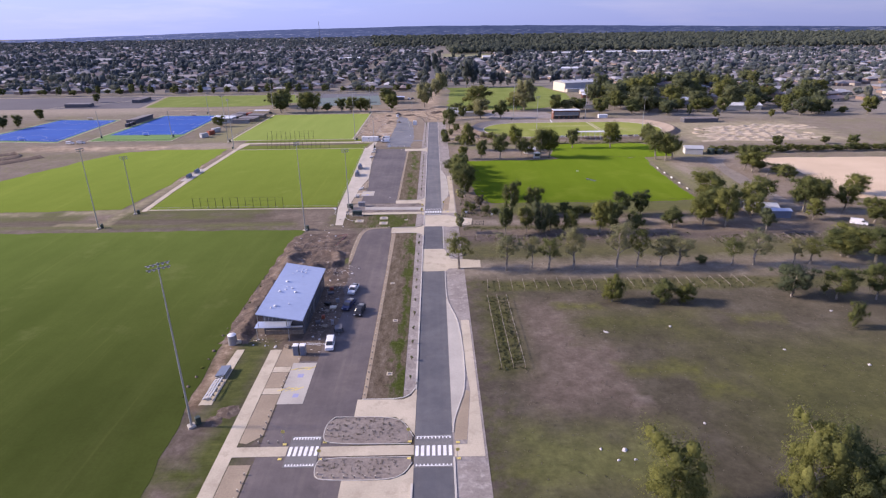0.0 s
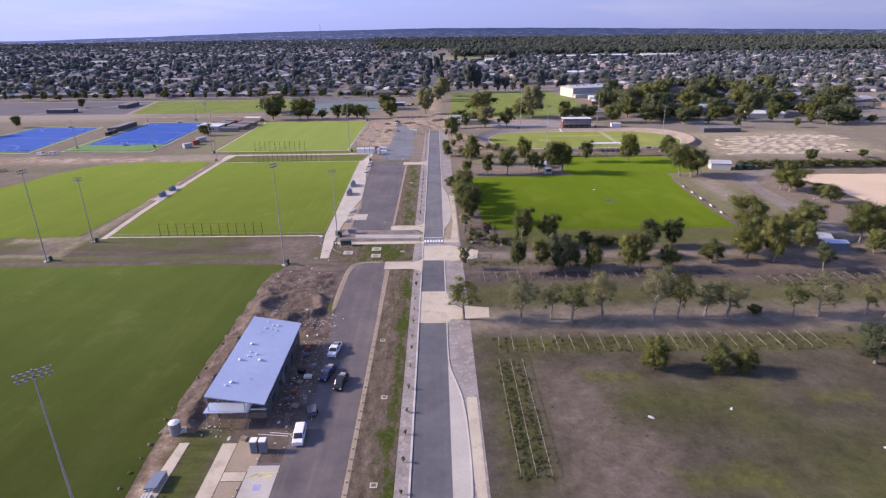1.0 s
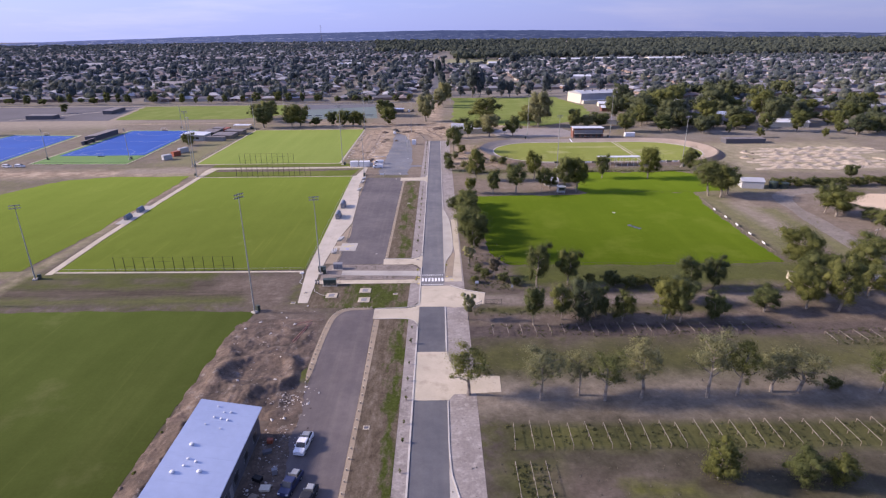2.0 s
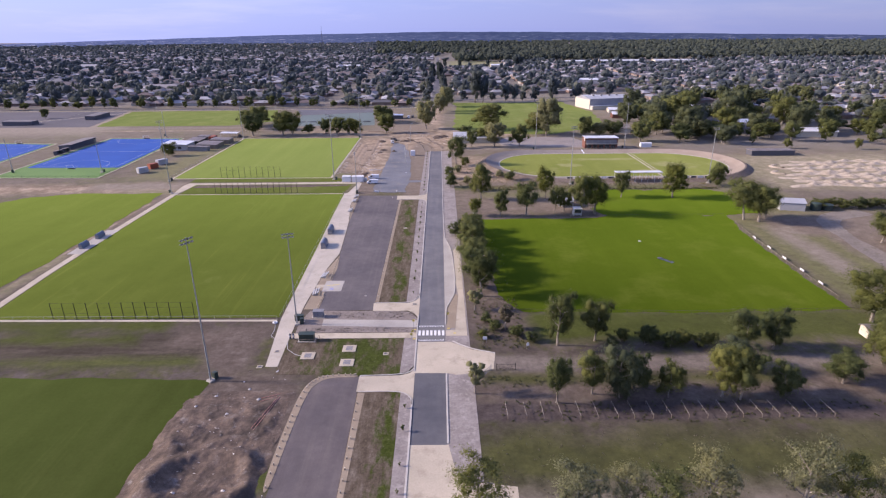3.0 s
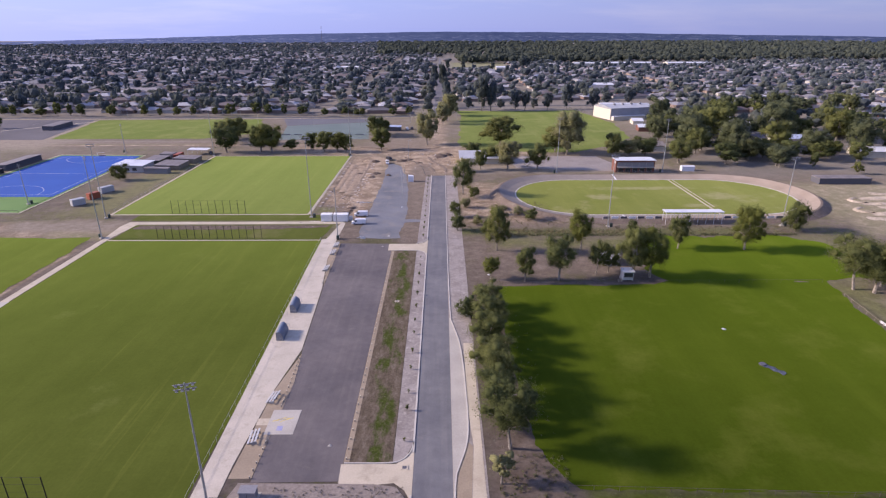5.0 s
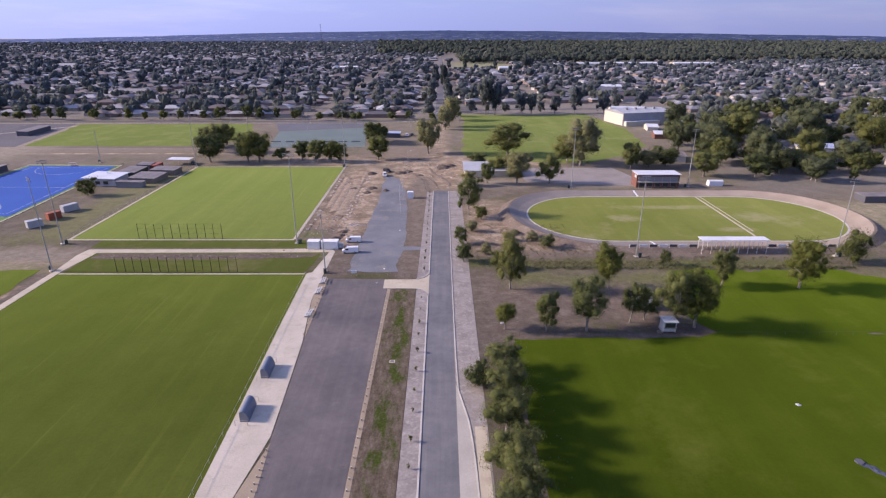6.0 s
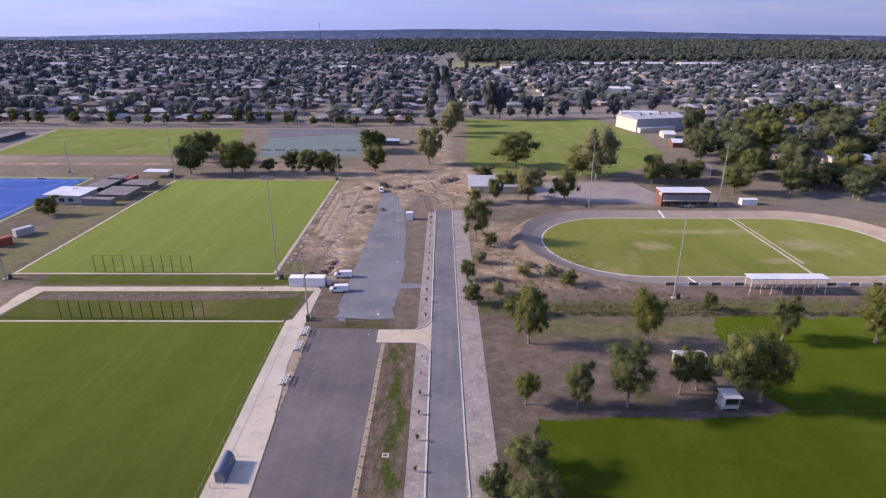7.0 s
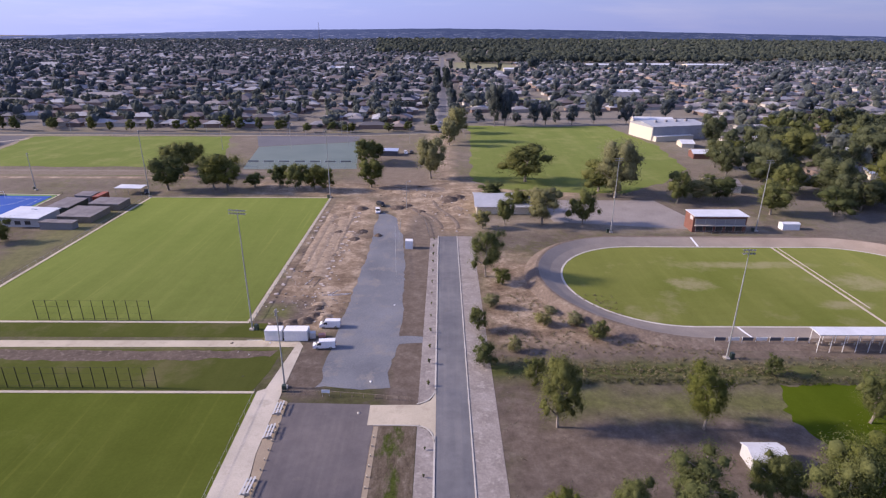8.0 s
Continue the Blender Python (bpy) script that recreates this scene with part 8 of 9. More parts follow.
# painted bay markings
for cx, cy, n in ((-25.4, 92.3, 6), (-26.4, 85.6, 6), (-26.4, 216.8, 4)):
    for k in range(n):
        mark = solid("bay_marking", box(-0.85, 0.85, -0.09, 0.09, 0.0, 0.01), M_YELLOW, "worn yellow hatching on a concrete bay", "marking", "structure", m=pose(cx + (k - n / 2) * 0.62, cy + 0.25 * (k % 2), 0.044, 0, 0, 24 + 8 * (k % 3)))
M_BAY_BLUE = surface("faded_blue_paint", (0.25, 0.27, 0.5), (0.36, 0.36, 0.46), 1.2, 9.0, 0.7, 0, grain=0.2)
for x0, x1, y0, y1 in [(-26.4, -25.3, 89.4, 90.6), (-25.9, -24.9, 83.2, 84.3), (-27.2, -26.2, 214.0, 215.2)]:
    solid("bay_marking", box(x0, x1, y0, y1, 0.03, 0.053), M_BAY_BLUE, "faded blue symbol panel on a concrete bay", "marking", "structure")
for x, y in [(-24.2, 67.6), (-24.2, 70.9), (-17.9, 67.4), (-17.9, 71.2), (-4.4, 67.2), (-4.4, 71.0), (3.2, 67.0), (3.2, 70.6), (-4.3, 188.4), (-4.3, 192.6), (3.2, 192.9), (4.5, 190.8)]:
    p = solid("tactile_paving", box(x - 0.3, x + 0.3, y - 0.2, y + 0.2, 0.03, 0.115), M_YELLOW, "yellow tactile paving pad at a crossing", "tactile paving", "structure")
for x, y in [(-24.4, 71.4), (-17.9, 66.9), (-4.6, 71.4), (3.0, 66.6), (-4.6, 193.0), (-4.6, 188.2), (3.1, 196.2), (-4.8, 186.9)]:
    s = thing("crossing_sign", "yellow round crossing sign on a steel post", "road sign", pose(x, y, 0), "crossing signs")
    part("post", tube((0, 0, -0.1), (0, 0, 2.4), 0.035, None, 6), M_STEEL, s)
    part("plate", tube((0, -0.05, 2.15), (0, -0.02, 2.15), 0.32, None, 16), M_YELLOW, s)
for x, y, w in [(10.8, 186.5, 0.9), (-24.5, 306.6, 1.6), (19.5, 183.8, 0.5)]:
    s = thing("sign_board", "small white plain sign board on two posts", "sign", pose(x, y, 0))
    part("board", box(-w / 2, w / 2, -0.03, 0.03, 0.9, 1.6), M_WHITE, s)
    for q in (-w * 0.4, w * 0.4):
        part("post", tube((q, 0.04, -0.1), (q, 0.04, 1.5), 0.03, None, 6), M_STEEL, s)

# service boxes and pits near the second crossing
for x, y, w, d, h, mat, lab in [(-27.3, 188.3, 3.2, 1.3, 1.7, M_TANK_GREEN, "large dark green electrical cabinet on a slab"), (-27.0, 199.2, 2.3, 1.4, 1.6, M_CLAD_GREY, "grey metal cabinet on a slab"), (-31.0, 197.2, 1.9, 0.9, 1.5, M_TANK_GREEN, "dark green switch cabinet on a slab")]:
    c = thing("service_cabinet", lab, "cabinet", pose(x, y, 0))
    part("slab", box(-w / 2 - 0.3, w / 2 + 0.3, -d / 2 - 0.3, d / 2 + 0.3, -0.05, 0.15), M_CONC_GREY, c)
    part("body", box(-w / 2, w / 2, -d / 2, d / 2, 0.15, h, 0.03), mat, c)
    part("roof", slope_slab(-w / 2 - 0.1, w / 2 + 0.1, -d / 2 - 0.1, d / 2 + 0.1, h, h, 0.08), mat, c)
    part("door_gap", box(-0.02, 0.02, -d / 2 - 0.01, -d / 2 + 0.02, 0.25, h - 0.1), M_POST_DARK, c)
for x in (-31.1, -30.4):
    b = thing("drink_fountain", "short dark cylindrical fixture with a white face", "fixture", pose(x, 189.0, 0.05))
    part("body", tube((0, 0, 0), (0, 0, 1.2), 0.22, None, 12), M_CLAD, b)
    part("face", box(-0.12, 0.12, -0.25, -0.2, 0.5, 1.0), M_WHITE, b)
post_rail("garden_fence", "small timber fence round the cabinet", [(-29.4, 187.2), (-25.2, 187.0), (-24.8, 189.0)], 1.4, 0.9, M_TIMBER, "", 0.05)
for x, y in [(-17.7, 184.6), (-17.4, 179.2), (-25.8, 181.9)]:
    p = thing("service_pit", "concrete service pit slab with steel lids", "service pit", pose(x, y, 0.03), "service pits")
    part("slab", box(-1.4, 1.4, -1.3, 1.3, -0.1, 0.14, 0.02), M_CONC, p)
    for k in (-1, 0, 1):
        part("lid", box(-0.7, 0.7, k * 0.55 - 0.22, k * 0.55 + 0.22, 0.13, 0.17), M_CLAD_GREY, p)
for x, y in [(-32.6, 183.8), (-5.0, 205.2), (-9.9, 182.5), (-9.2, 111.0), (-10.4, 263), (-34.5, 178.0), (-9.0, 90), (-11.2, 131)]:
    p = solid("drain_pit", box(x - 0.55, x + 0.55, y - 0.5, y + 0.5, -0.05, 0.12, 0.02), M_CONC, "small pale concrete drain pit", "drain pit", "structure")
    part("grate", box(x - 0.35, x + 0.35, y - 0.3, y + 0.3, 0.1, 0.125), M_CLAD, p)
bm = bmesh.new()
for k in range(24):
    a0, a1 = radians(k * 15), radians(k * 15 + 15)
    add_tube(bm, (0.42 * math.cos(a0), 0.42 * math.sin(a0), 0.16), (0.42 * math.cos(a1), 0.42 * math.sin(a1), 0.16), 0.16, None, 6)
solid("coiled_hose", bm, M_WHITE, "coil of white hose lying on bare soil", "hose", m=pose(-36.4, 196.3, 0.02))
for pts in ([(-36.2, 195.8), (-35.6, 193), (-35.7, 190.4), (-34.2, 188.6)], [(-31.4, 187.4), (-30.6, 184.6), (-28.6, 182.6), (-26.9, 181.8)]):
    solid("hose", ribbon(pts, 0.09, -0.01, 0.07), M_DULL_WHITE, "white hose laid across the grass", "hose")

# ---------------------------------------------------------------- building site clutter
def heap(x, y, r, h, mat, label, n=14):
    """A rough mound of earth with an uneven outline."""
    bm = bmesh.new()
    top = bm.verts.new((0, 0, h))
    rings = []
    for f in (0.35, 0.7, 1.0):
        rings.append([bm.verts.new((r * f * math.cos(a) * (0.8 + 0.5 * rng.random()), r * f * math.sin(a) * (0.8 + 0.5 * rng.random()), (h * (1 - f ** 1.3) * (0.7 + 0.5 * rng.random())) if f < 1 else -0.06)) for a in np.linspace(0, 2 * math.pi, n, False)])
    for k in range(n):
        j = (k + 1) % n
        bm.faces.new((top, rings[0][k], rings[0][j]))
        for a, b in zip(rings, rings[1:]):
            bm.faces.new((a[k], b[k], b[j], a[j]))
    bmesh.ops.recalc_face_normals(bm, faces=bm.faces[:])
    for f in bm.faces:
        f.smooth = True
    return solid("earth_mound", bm, mat, label, "soil heap", "", "soil heaps", pose(x, y, 0, 0, 0, rng.random() * 360))


def churned(x, y):
    """Height of the dug-over soil west of the car park: a bank along the turf, a hollow, loose lumps."""
    bank = 0.75 * math.exp(-((x + 41.5) / 2.2) ** 2) * min(1.0, max(0.0, (166 - y) / 20))
    mound = 1.5 * math.exp(-((x + 35) / 4.5) ** 2 - ((y - 138.4) / 3.2) ** 2)
    rim = 1.0 * math.exp(-((math.hypot((x + 33.5) / 1.35, y - 147.0) - 5.6) / 1.3) ** 2)
    lumps = 0.5 * max(0.0, noise.noise((x * 0.35, y * 0.35, 2)) + 0.15) + 0.28 * abs(noise.noise((x * 0.9, y * 0.9, 4))) + 0.14 * abs(noise.noise((x * 2.1, y * 2.1, 6)))
    calm = min(1.0, max(0.0, (170 - y) / 9)) * min(1.0, max(0.25, (-25.0 - x) / 3))
    return (0.06 + bank + mound + rim + lumps) * calm


def soil_patch(x0, x1, y0, y1, nx, ny, seed):
    """A sheet of churned soil that runs out level with the ground at its ragged edge."""
    rows = []
    for j in range(ny + 1):
        v = j / ny
        row = []
        for i in range(nx + 1):
            u = i / nx
            x, y = x0 + (x1 - x0) * u, y0 + (y1 - y0) * v
            edge = min(u, 1 - u) * (x1 - x0), min(v, 1 - v) * (y1 - y0)
            d = min(edge) + 1.2 * noise.noise((x * 0.3, y * 0.3, seed))
            row.append((x, y, churned(x, y) * min(1.0, max(0.0, d / 2.2)) - (0.08 if d < 0.5 else 0.0) - (0.1 if min(edge) == 0 else 0.0)))
        rows.append(row)
    bm = loft(rows, False)
    for f in bm.faces:
        f.smooth = True
    return bm


def churned_material():
    """Dug clay and topsoil: dark wet brown, reddish clay, pale dried crust."""
    m, nt, bsdf = nodes_of("churned_soil")
    v = object_vec(nt)
    col = ramp_node(nt, noise_node(nt, v, 0.22, 7.0, 0.7), (0.30, (0.052, 0.042, 0.036)), (0.46, (0.105, 0.080, 0.064)), (0.58, (0.165, 0.122, 0.094)), (0.72, (0.235, 0.198, 0.168)))
    crust = ramp_node(nt, noise_node(nt, v, 0.5, 8.0, 0.75), (0.56, (0, 0, 0)), (0.70, (0.8, 0.8, 0.8)))
    col = mix_node(nt, crust, col, (0.27, 0.245, 0.225))
    f = noise_node(nt, v, 2.2, 6.0, 0.75)
    col = mix_node(nt, 1.0, col, ramp_node(nt, f, (0.25, (0.66,) * 3), (0.75, (1.25,) * 3)), "MULTIPLY")
    nt.links.new(col, bsdf.inputs["Base Color"])
    bsdf.inputs["Roughness"].default_value, bsdf.inputs["Specular IOR Level"].default_value = 0.95, 0.15
    bump_node(nt, bsdf, f, 0.8, 0.15)
    return m


M_CHURNED = churned_material()
solid("spoil_ground", soil_patch(-45.6, -24.8, 133.0, 170.5, 70, 120, 1.0), M_CHURNED, "churned brown clay and topsoil dug over beside the car park", "soil", "structure")
solid("spoil_ground", soil_patch(-45.9, -39.2, 102.0, 134.5, 26, 110, 2.0), M_CHURNED, "low bank of churned soil along the turf edge", "soil", "structure")
sheet("dirt_apron", ragged([(-28.3, 103.4), (-24.4, 102.6), (-22.4, 106), (-22.0, 112), (-21.6, 117), (-22.2, 122), (-23.4, 128), (-23.0, 134), (-23.6, 141), (-27.6, 142.5), (-28.2, 131)], 0.7, 0.9, 6.0), 0.03, M_CHURNED, "muddy trampled dirt between the clubhouse and the car park", "dirt")
for x, y, r, h in [(-36.0, 79.5, 2.0, 0.6), (-37.6, 77, 1.6, 0.5)]:
    heap(x, y, r, h * 0.45, M_EARTH, "low heap of dug brown earth", 20)
for x, y, r, h in [(-36.5, 428.4, 3.4, 1.2), (-32.8, 397, 2.6, 0.9), (-43, 416, 2.4, 0.7), (-34.5, 381, 1.8, 0.5), (-40.5, 398, 2.0, 0.6), (-31.0, 338.5, 2.2, 1.0), (-4, 440, 3.6, 1.0), (-12, 447, 3.0, 0.8), (3, 428, 3.0, 0.9), (-33.5, 345, 1.8, 0.7), (-20, 452, 4, 0.8), (-6, 455, 5, 0.9)]:
    heap(x, y, r, h * 0.6, M_WORKS, "heap of reddish dug earth on the works", 20)
M_RUBBLE = surface("pale_rubble", (0.42, 0.36, 0.31), (0.60, 0.53, 0.47), 0.8, 4.0, 0.95, 0.4, 0.05)
M_CHIPS = picked("rubble_chips", [(0.50, 0.44, 0.39), (0.30, 0.26, 0.22), (0.12, 0.10, 0.09), (0.40, 0.36, 0.33), (0.20, 0.15, 0.12), (0.58, 0.55, 0.52), (0.09, 0.07, 0.06)], 0.9, island=True)
def lie(x, y, z):
    """A place on top of the soil."""
    return x, y, z + (churned(x, y) * 0.9 if -45 < x < -25.5 and 134 < y < 170 else 0.0)


chips = Soup()
for cx, cy, sx, sy, n, big in [(-26.4, 139.2, 1.9, 1.4, 170, 0.24), (-25.0, 125.0, 1.6, 6.0, 170, 0.22), (-25.2, 112.0, 1.5, 4.5, 140, 0.2), (-25.6, 118.0, 1.2, 10.0, 120, 0.3), (-34.0, 156.0, 4.5, 7.0, 130, 0.22), (-38.0, 104.0, 4.0, 1.6, 90, 0.24), (-39.5, 375.0, 3.6, 22.0, 420, 0.4), (-33.0, 345.0, 3.0, 5.0, 90, 0.4), (-5.0, 438.0, 9.0, 14.0, 160, 0.5)]:
    for _k in range(n):
        s = big * (0.25 + 0.75 * rng.random() ** 2)
        chips.add(ICO_V * (s, s * (0.5 + 0.5 * rng.random()), s * 0.45) * (1 + 0.25 * rng.normal(size=(len(ICO_V), 1))) + lie(cx + sx * rng.normal(), cy + sy * rng.normal(), s * 0.15), ICO_F)
solid("rubble", chips.mesh("rubble", M_CHIPS), None, "broken concrete, stones and scraps strewn over the works", "rubble", "stuff")
for k, (x, y, w, d, h, mat, lab) in enumerate([(-26.2, 127.6, 0.9, 0.7, 0.8, M_RUST, "stack of red boxes on the site"), (-26.0, 125.2, 1.4, 0.8, 0.6, M_CLAD, "dark crate on the site"), (-25.8, 119.4, 1.4, 0.9, 0.7, M_POST_DARK, "black skip bin on the site"), (-24.2, 117.6, 1.5, 1.1, 0.5, M_CREAM, "pallet of pale blocks"),
                                             (-23.6, 120.6, 0.8, 0.6, 1.1, M_CLAD_GREY, "grey steel site cupboard"), (-25.4, 116.0, 1.2, 1.0, 0.4, M_TIMBER, "flat grey timber pallet"), (-23.0, 109.6, 0.6, 0.6, 1.2, M_CLAD_GREY, "grey gas bottle cage"), (-26.4, 110.4, 1.0, 0.8, 0.7, M_CLAD, "dark steel tool box"), (-24.6, 108.8, 1.4, 1.0, 0.4, M_TIMBER, "flat grey timber pallet"),
                                             (-25.6, 112.6, 0.7, 0.7, 0.9, M_RUST, "rusty red drum crate"), (-41.8, 102.6, 1.6, 1.4, 0.5, M_CONC, "pale stacked concrete blocks"), (-30.8, 100.3, 1.1, 0.8, 0.6, M_TIMBER, "stack of offcut timber")]):
    c = thing("site_crate", lab, "crate", pose(x, y, 0, 0, 0, 25 * math.sin(k * 2.1)), "site crates")
    part("body", box(-w / 2, w / 2, -d / 2, d / 2, 0.1, h, 0.03), mat, c)
    for q in (-0.35, 0.35):
        part("skid", box(w * q - 0.06, w * q + 0.06, -d / 2, d / 2, -0.05, 0.11), M_TIMBER, c)
for x in (-28.3, -26.9):
    c = thing("portable_toilet", "grey portable toilet with a white roof", "portable toilet", pose(x, 97.6, 0.03), "portable toilets")
    part("cabin", box(-0.55, 0.55, -0.55, 0.55, 0, 2.1, 0.03), M_CLAD_GREY, c)
    part("roof", box(-0.58, 0.58, -0.58, 0.58, 2.1, 2.28, 0.08), M_WHITE, c)
    part("door", box(-0.4, 0.4, -0.59, -0.54, 0.1, 1.95), M_BLUE_SHELL, c)
tk = thing("water_tank", "upright pale grey tank on bare soil", "water tank", pose(-42.6, 102.2, 0))
part("shell", tube((0, 0, -0.05), (0, 0, 2.2), 0.9, None, 18), M_CLAD_GREY, tk)
part("lid", tube((0, 0, 2.2), (0, 0, 2.45), 0.9, 0.3, 18), M_ROOF_WHITE, tk)
M_PLASTIC = plain("white_plastic_sheet", (0.50, 0.48, 0.46), 0.5)


def litter(x, y, s, mat=None, label="scrap of pale builders' sheet lying on the ground", name="sheet_scrap"):
    bm = bmesh.new()
    n = 7
    pts = [(s * (0.6 + 0.6 * rng.random()) * math.cos(a), s * (0.4 + 0.5 * rng.random()) * math.sin(a)) for a in np.linspace(0, 2 * math.pi, n, False)]
    c = bm.verts.new((0, 0, 0.12 + 0.2 * rng.random()))
    ring = [bm.verts.new((px, py, -0.01 + 0.06 * rng.random())) for px, py in pts]
    low = [bm.verts.new((px * 0.9, py * 0.9, -0.05)) for px, py in pts]
    for k in range(n):
        j = (k + 1) % n
        bm.faces.new((c, ring[k], ring[j]))
        bm.faces.new((ring[k], low[k], low[j], ring[j]))
    bmesh.ops.recalc_face_normals(bm, faces=bm.faces[:])
    return solid(name, bm, mat or M_PLASTIC, label, "debris", "", "site debris", pose(*lie(x, y, 0.01), 0, 0, rng.random() * 360))


for x, y, s in [(36.3, 104.3, 0.9), (50.9, 106.2, 0.7), (28.9, 68.1, 1.0), (25.3, 68.4, 0.5), (27.3, 65.9, 0.5), (29.9, 66.0, 0.5), (90, 112, 0.8), (70, 96, 0.6), (44, 74, 0.5), (98, 98, 1.1), (83, 90, 0.7)]:
    litter(x, y, s * 0.7, None, "scrap of white rubbish lying on the dry paddock")
for x, y, s in [(-41.5, 105.5, 1.0), (-40.4, 104.3, 0.8), (-38.2, 101.6, 0.6), (-35.6, 101.2, 0.5), (-33.4, 100.8, 0.9), (-43.2, 108, 0.5), (-27.6, 133.4, 0.9), (-25.6, 133.8, 0.7), (-23.8, 143, 0.6), (-31.5, 167.3, 0.8), (-35.8, 163, 0.6), (-30.6, 176.4, 0.6),
                (-39.6, 168.4, 0.6), (-42.0, 165.2, 0.6), (-34.2, 170.5, 0.5), (-26.4, 104.6, 0.7), (-24.8, 103.4, 0.6), (-23.0, 113.2, 0.5), (-22.4, 137.8, 0.6), (-37.0, 144.5, 0.6), (-30.0, 145, 0.6), (-21, 141, 0.4)]:
    litter(x, y, s * 0.65)
for x, y, s, mat in [(-17.4, 210.3, 0.5, M_CONC_GREY), (-17.6, 301.8, 0.5, M_CONC_GREY), (-40.6, 326.2, 0.3, M_WHITE), (13.8, 279.5, 0.5, M_WHITE), (64.3, 248.5, 0.6, M_DULL_WHITE), (-14.6, 345, 0.4, M_WHITE), (-16.6, 311.6, 0.4, M_WHITE)]:
    litter(x, y, s, mat, "small pale scrap on the ground")
tarp = thing("tarpaulin", "crumpled dark blue-grey tarpaulin lying on the grass oval", "tarpaulin", pose(66.6, 232.2, 0.02, 0, 0, -54) @ Matrix.Diagonal((0.78, 0.85, 1, 1)))
bm = loft([[(-2.9 + 0.42 * i, w * (0.75 + 0.2 * math.sin(i * 1.1 + w)), 0.02 + (0.07 + 0.07 * math.sin(i * 1.9 + w * 3.0)) * (1 - abs(w))) for w in (-1, -0.6, -0.2, 0.2, 0.6, 1)] for i in range(15)], False)
part("cloth", bm, M_TARP, tarp)
part("folded_end", add_prism(bmesh.new(), [(-3.5, -0.5), (-2.7, -0.95), (-2.0, -0.7), (-1.9, 0.4), (-2.8, 0.7), (-3.4, 0.3)], 0.0, 0.22), M_CLAD, tarp, "dark folded end of the sheet")
# stones along the edge of the near field
for k in range(26):
    y = 84 + k * 3.1
    x = -45.0 + 0.7 * math.sin(y * 0.05) + (1.2 if y > 140 else 0) + rng.normal() * 0.25
    bm = bmesh.new()
    bmesh.ops.create_icosphere(bm, subdivisions=1, radius=0.2 + 0.25 * rng.random() ** 2)
    for q in bm.verts:
        q.co *= 0.8 + 0.4 * rng.random()
        q.co.z *= 0.7
    solid("clod", bm, M_BANK if k % 3 else M_GREENSTRIP, "rough clod of soil and stone at the field edge", "stone", "", "field edge clods", pose(x, y, 0.08))
for x, y, r, h in [(-41.6, 334.2, 2.0, 0.7), (-38.4, 335.0, 2.4, 0.8), (-35.2, 336.4, 2.2, 0.9), (-33.4, 339.2, 2.0, 0.8), (-33.6, 343.4, 1.8, 0.6)]:
    heap(x, y, r, h, M_EARTH, "heap of dark wet soil beside the grass square", 18)
for x, y, w, d, h, mat, lab in [(-31.6, 328.6, 1.3, 1.2, 1.5, M_DULL_WHITE, "white fibreglass box beside the vans"), (-29.6, 329.0, 1.6, 1.0, 0.8, M_PIPE, "orange crate on gravel between the vans")]:
    c = thing("site_crate", lab, "crate", pose(x, y, 0, 0, 0, 8), "site crates")
    part("body", box(-w / 2, w / 2, -d / 2, d / 2, 0.1, h, 0.04), mat, c)
    for q in (-0.35, 0.35):
        part("skid", box(w * q - 0.06, w * q + 0.06, -d / 2, d / 2, -0.05, 0.11), M_TIMBER, c)
for x, y, r, h in [(-33.4, 426.9, 2.6, 1.1), (-30.5, 400.2, 2.4, 0.8), (-24.0, 396.4, 1.4, 0.9), (0.1, 440.3, 4.2, 1.6), (-19.9, 428.5, 3.0, 0.9), (-16.6, 431.0, 2.6, 0.8), (-31.6, 393.0, 2.0, 0.6), (-37.9, 399.8, 2.0, 0.5), (-10.6, 423.6, 1.8, 0.6), (4.0, 444, 3.0, 1.1)]:
    heap(x, y, r, h, M_EARTH, "dark heap of fresh soil on the works", 18)
for line in ([(-2.6, 404), (-3.4, 410), (-6.4, 417), (-10.8, 424), (-16, 430)], [(3.2, 404), (2.6, 412), (-0.6, 421), (-4.4, 429), (-6, 438)], [(-46, 466), (-34, 463), (-22, 458), (-12, 459), (0, 466)]):
    line = eased(line)
    bm = loft([[(px - 0.8, py - 0.3, -0.03) for px, py in line], [(px - 0.2, py, 0.22 + 0.12 * rng.random()) for px, py in line], [(px + 0.9, py + 0.3, -0.03) for px, py in line]], False)
    for f in bm.faces:
        f.smooth = True
    solid("soil_ridge", bm, M_BANK, "curved rut edge pushed up in brown earth", "soil ridge", "", "soil ridges")
for line in ([(-236, 262), (-222, 272), (-214, 284), (-206, 296)], [(-244, 274), (-228, 284), (-218, 298), (-224, 304)], [(-252, 284), (-236, 296), (-226, 306)]):
    line = eased(line)
    bm = loft([[(px - 2.2, py + 1.4, -0.03) for px, py in line], [(px - 0.6, py + 0.4, 0.9 + 0.5 * rng.random()) for px, py in line], [(px + 2.2, py - 1.4, -0.03) for px, py in line]], False)
    for f in bm.faces:
        f.smooth = True
    solid("soil_ridge", bm, M_EARTH, "long dark spoil bank beside the sports field", "soil ridge", "", "soil ridges")
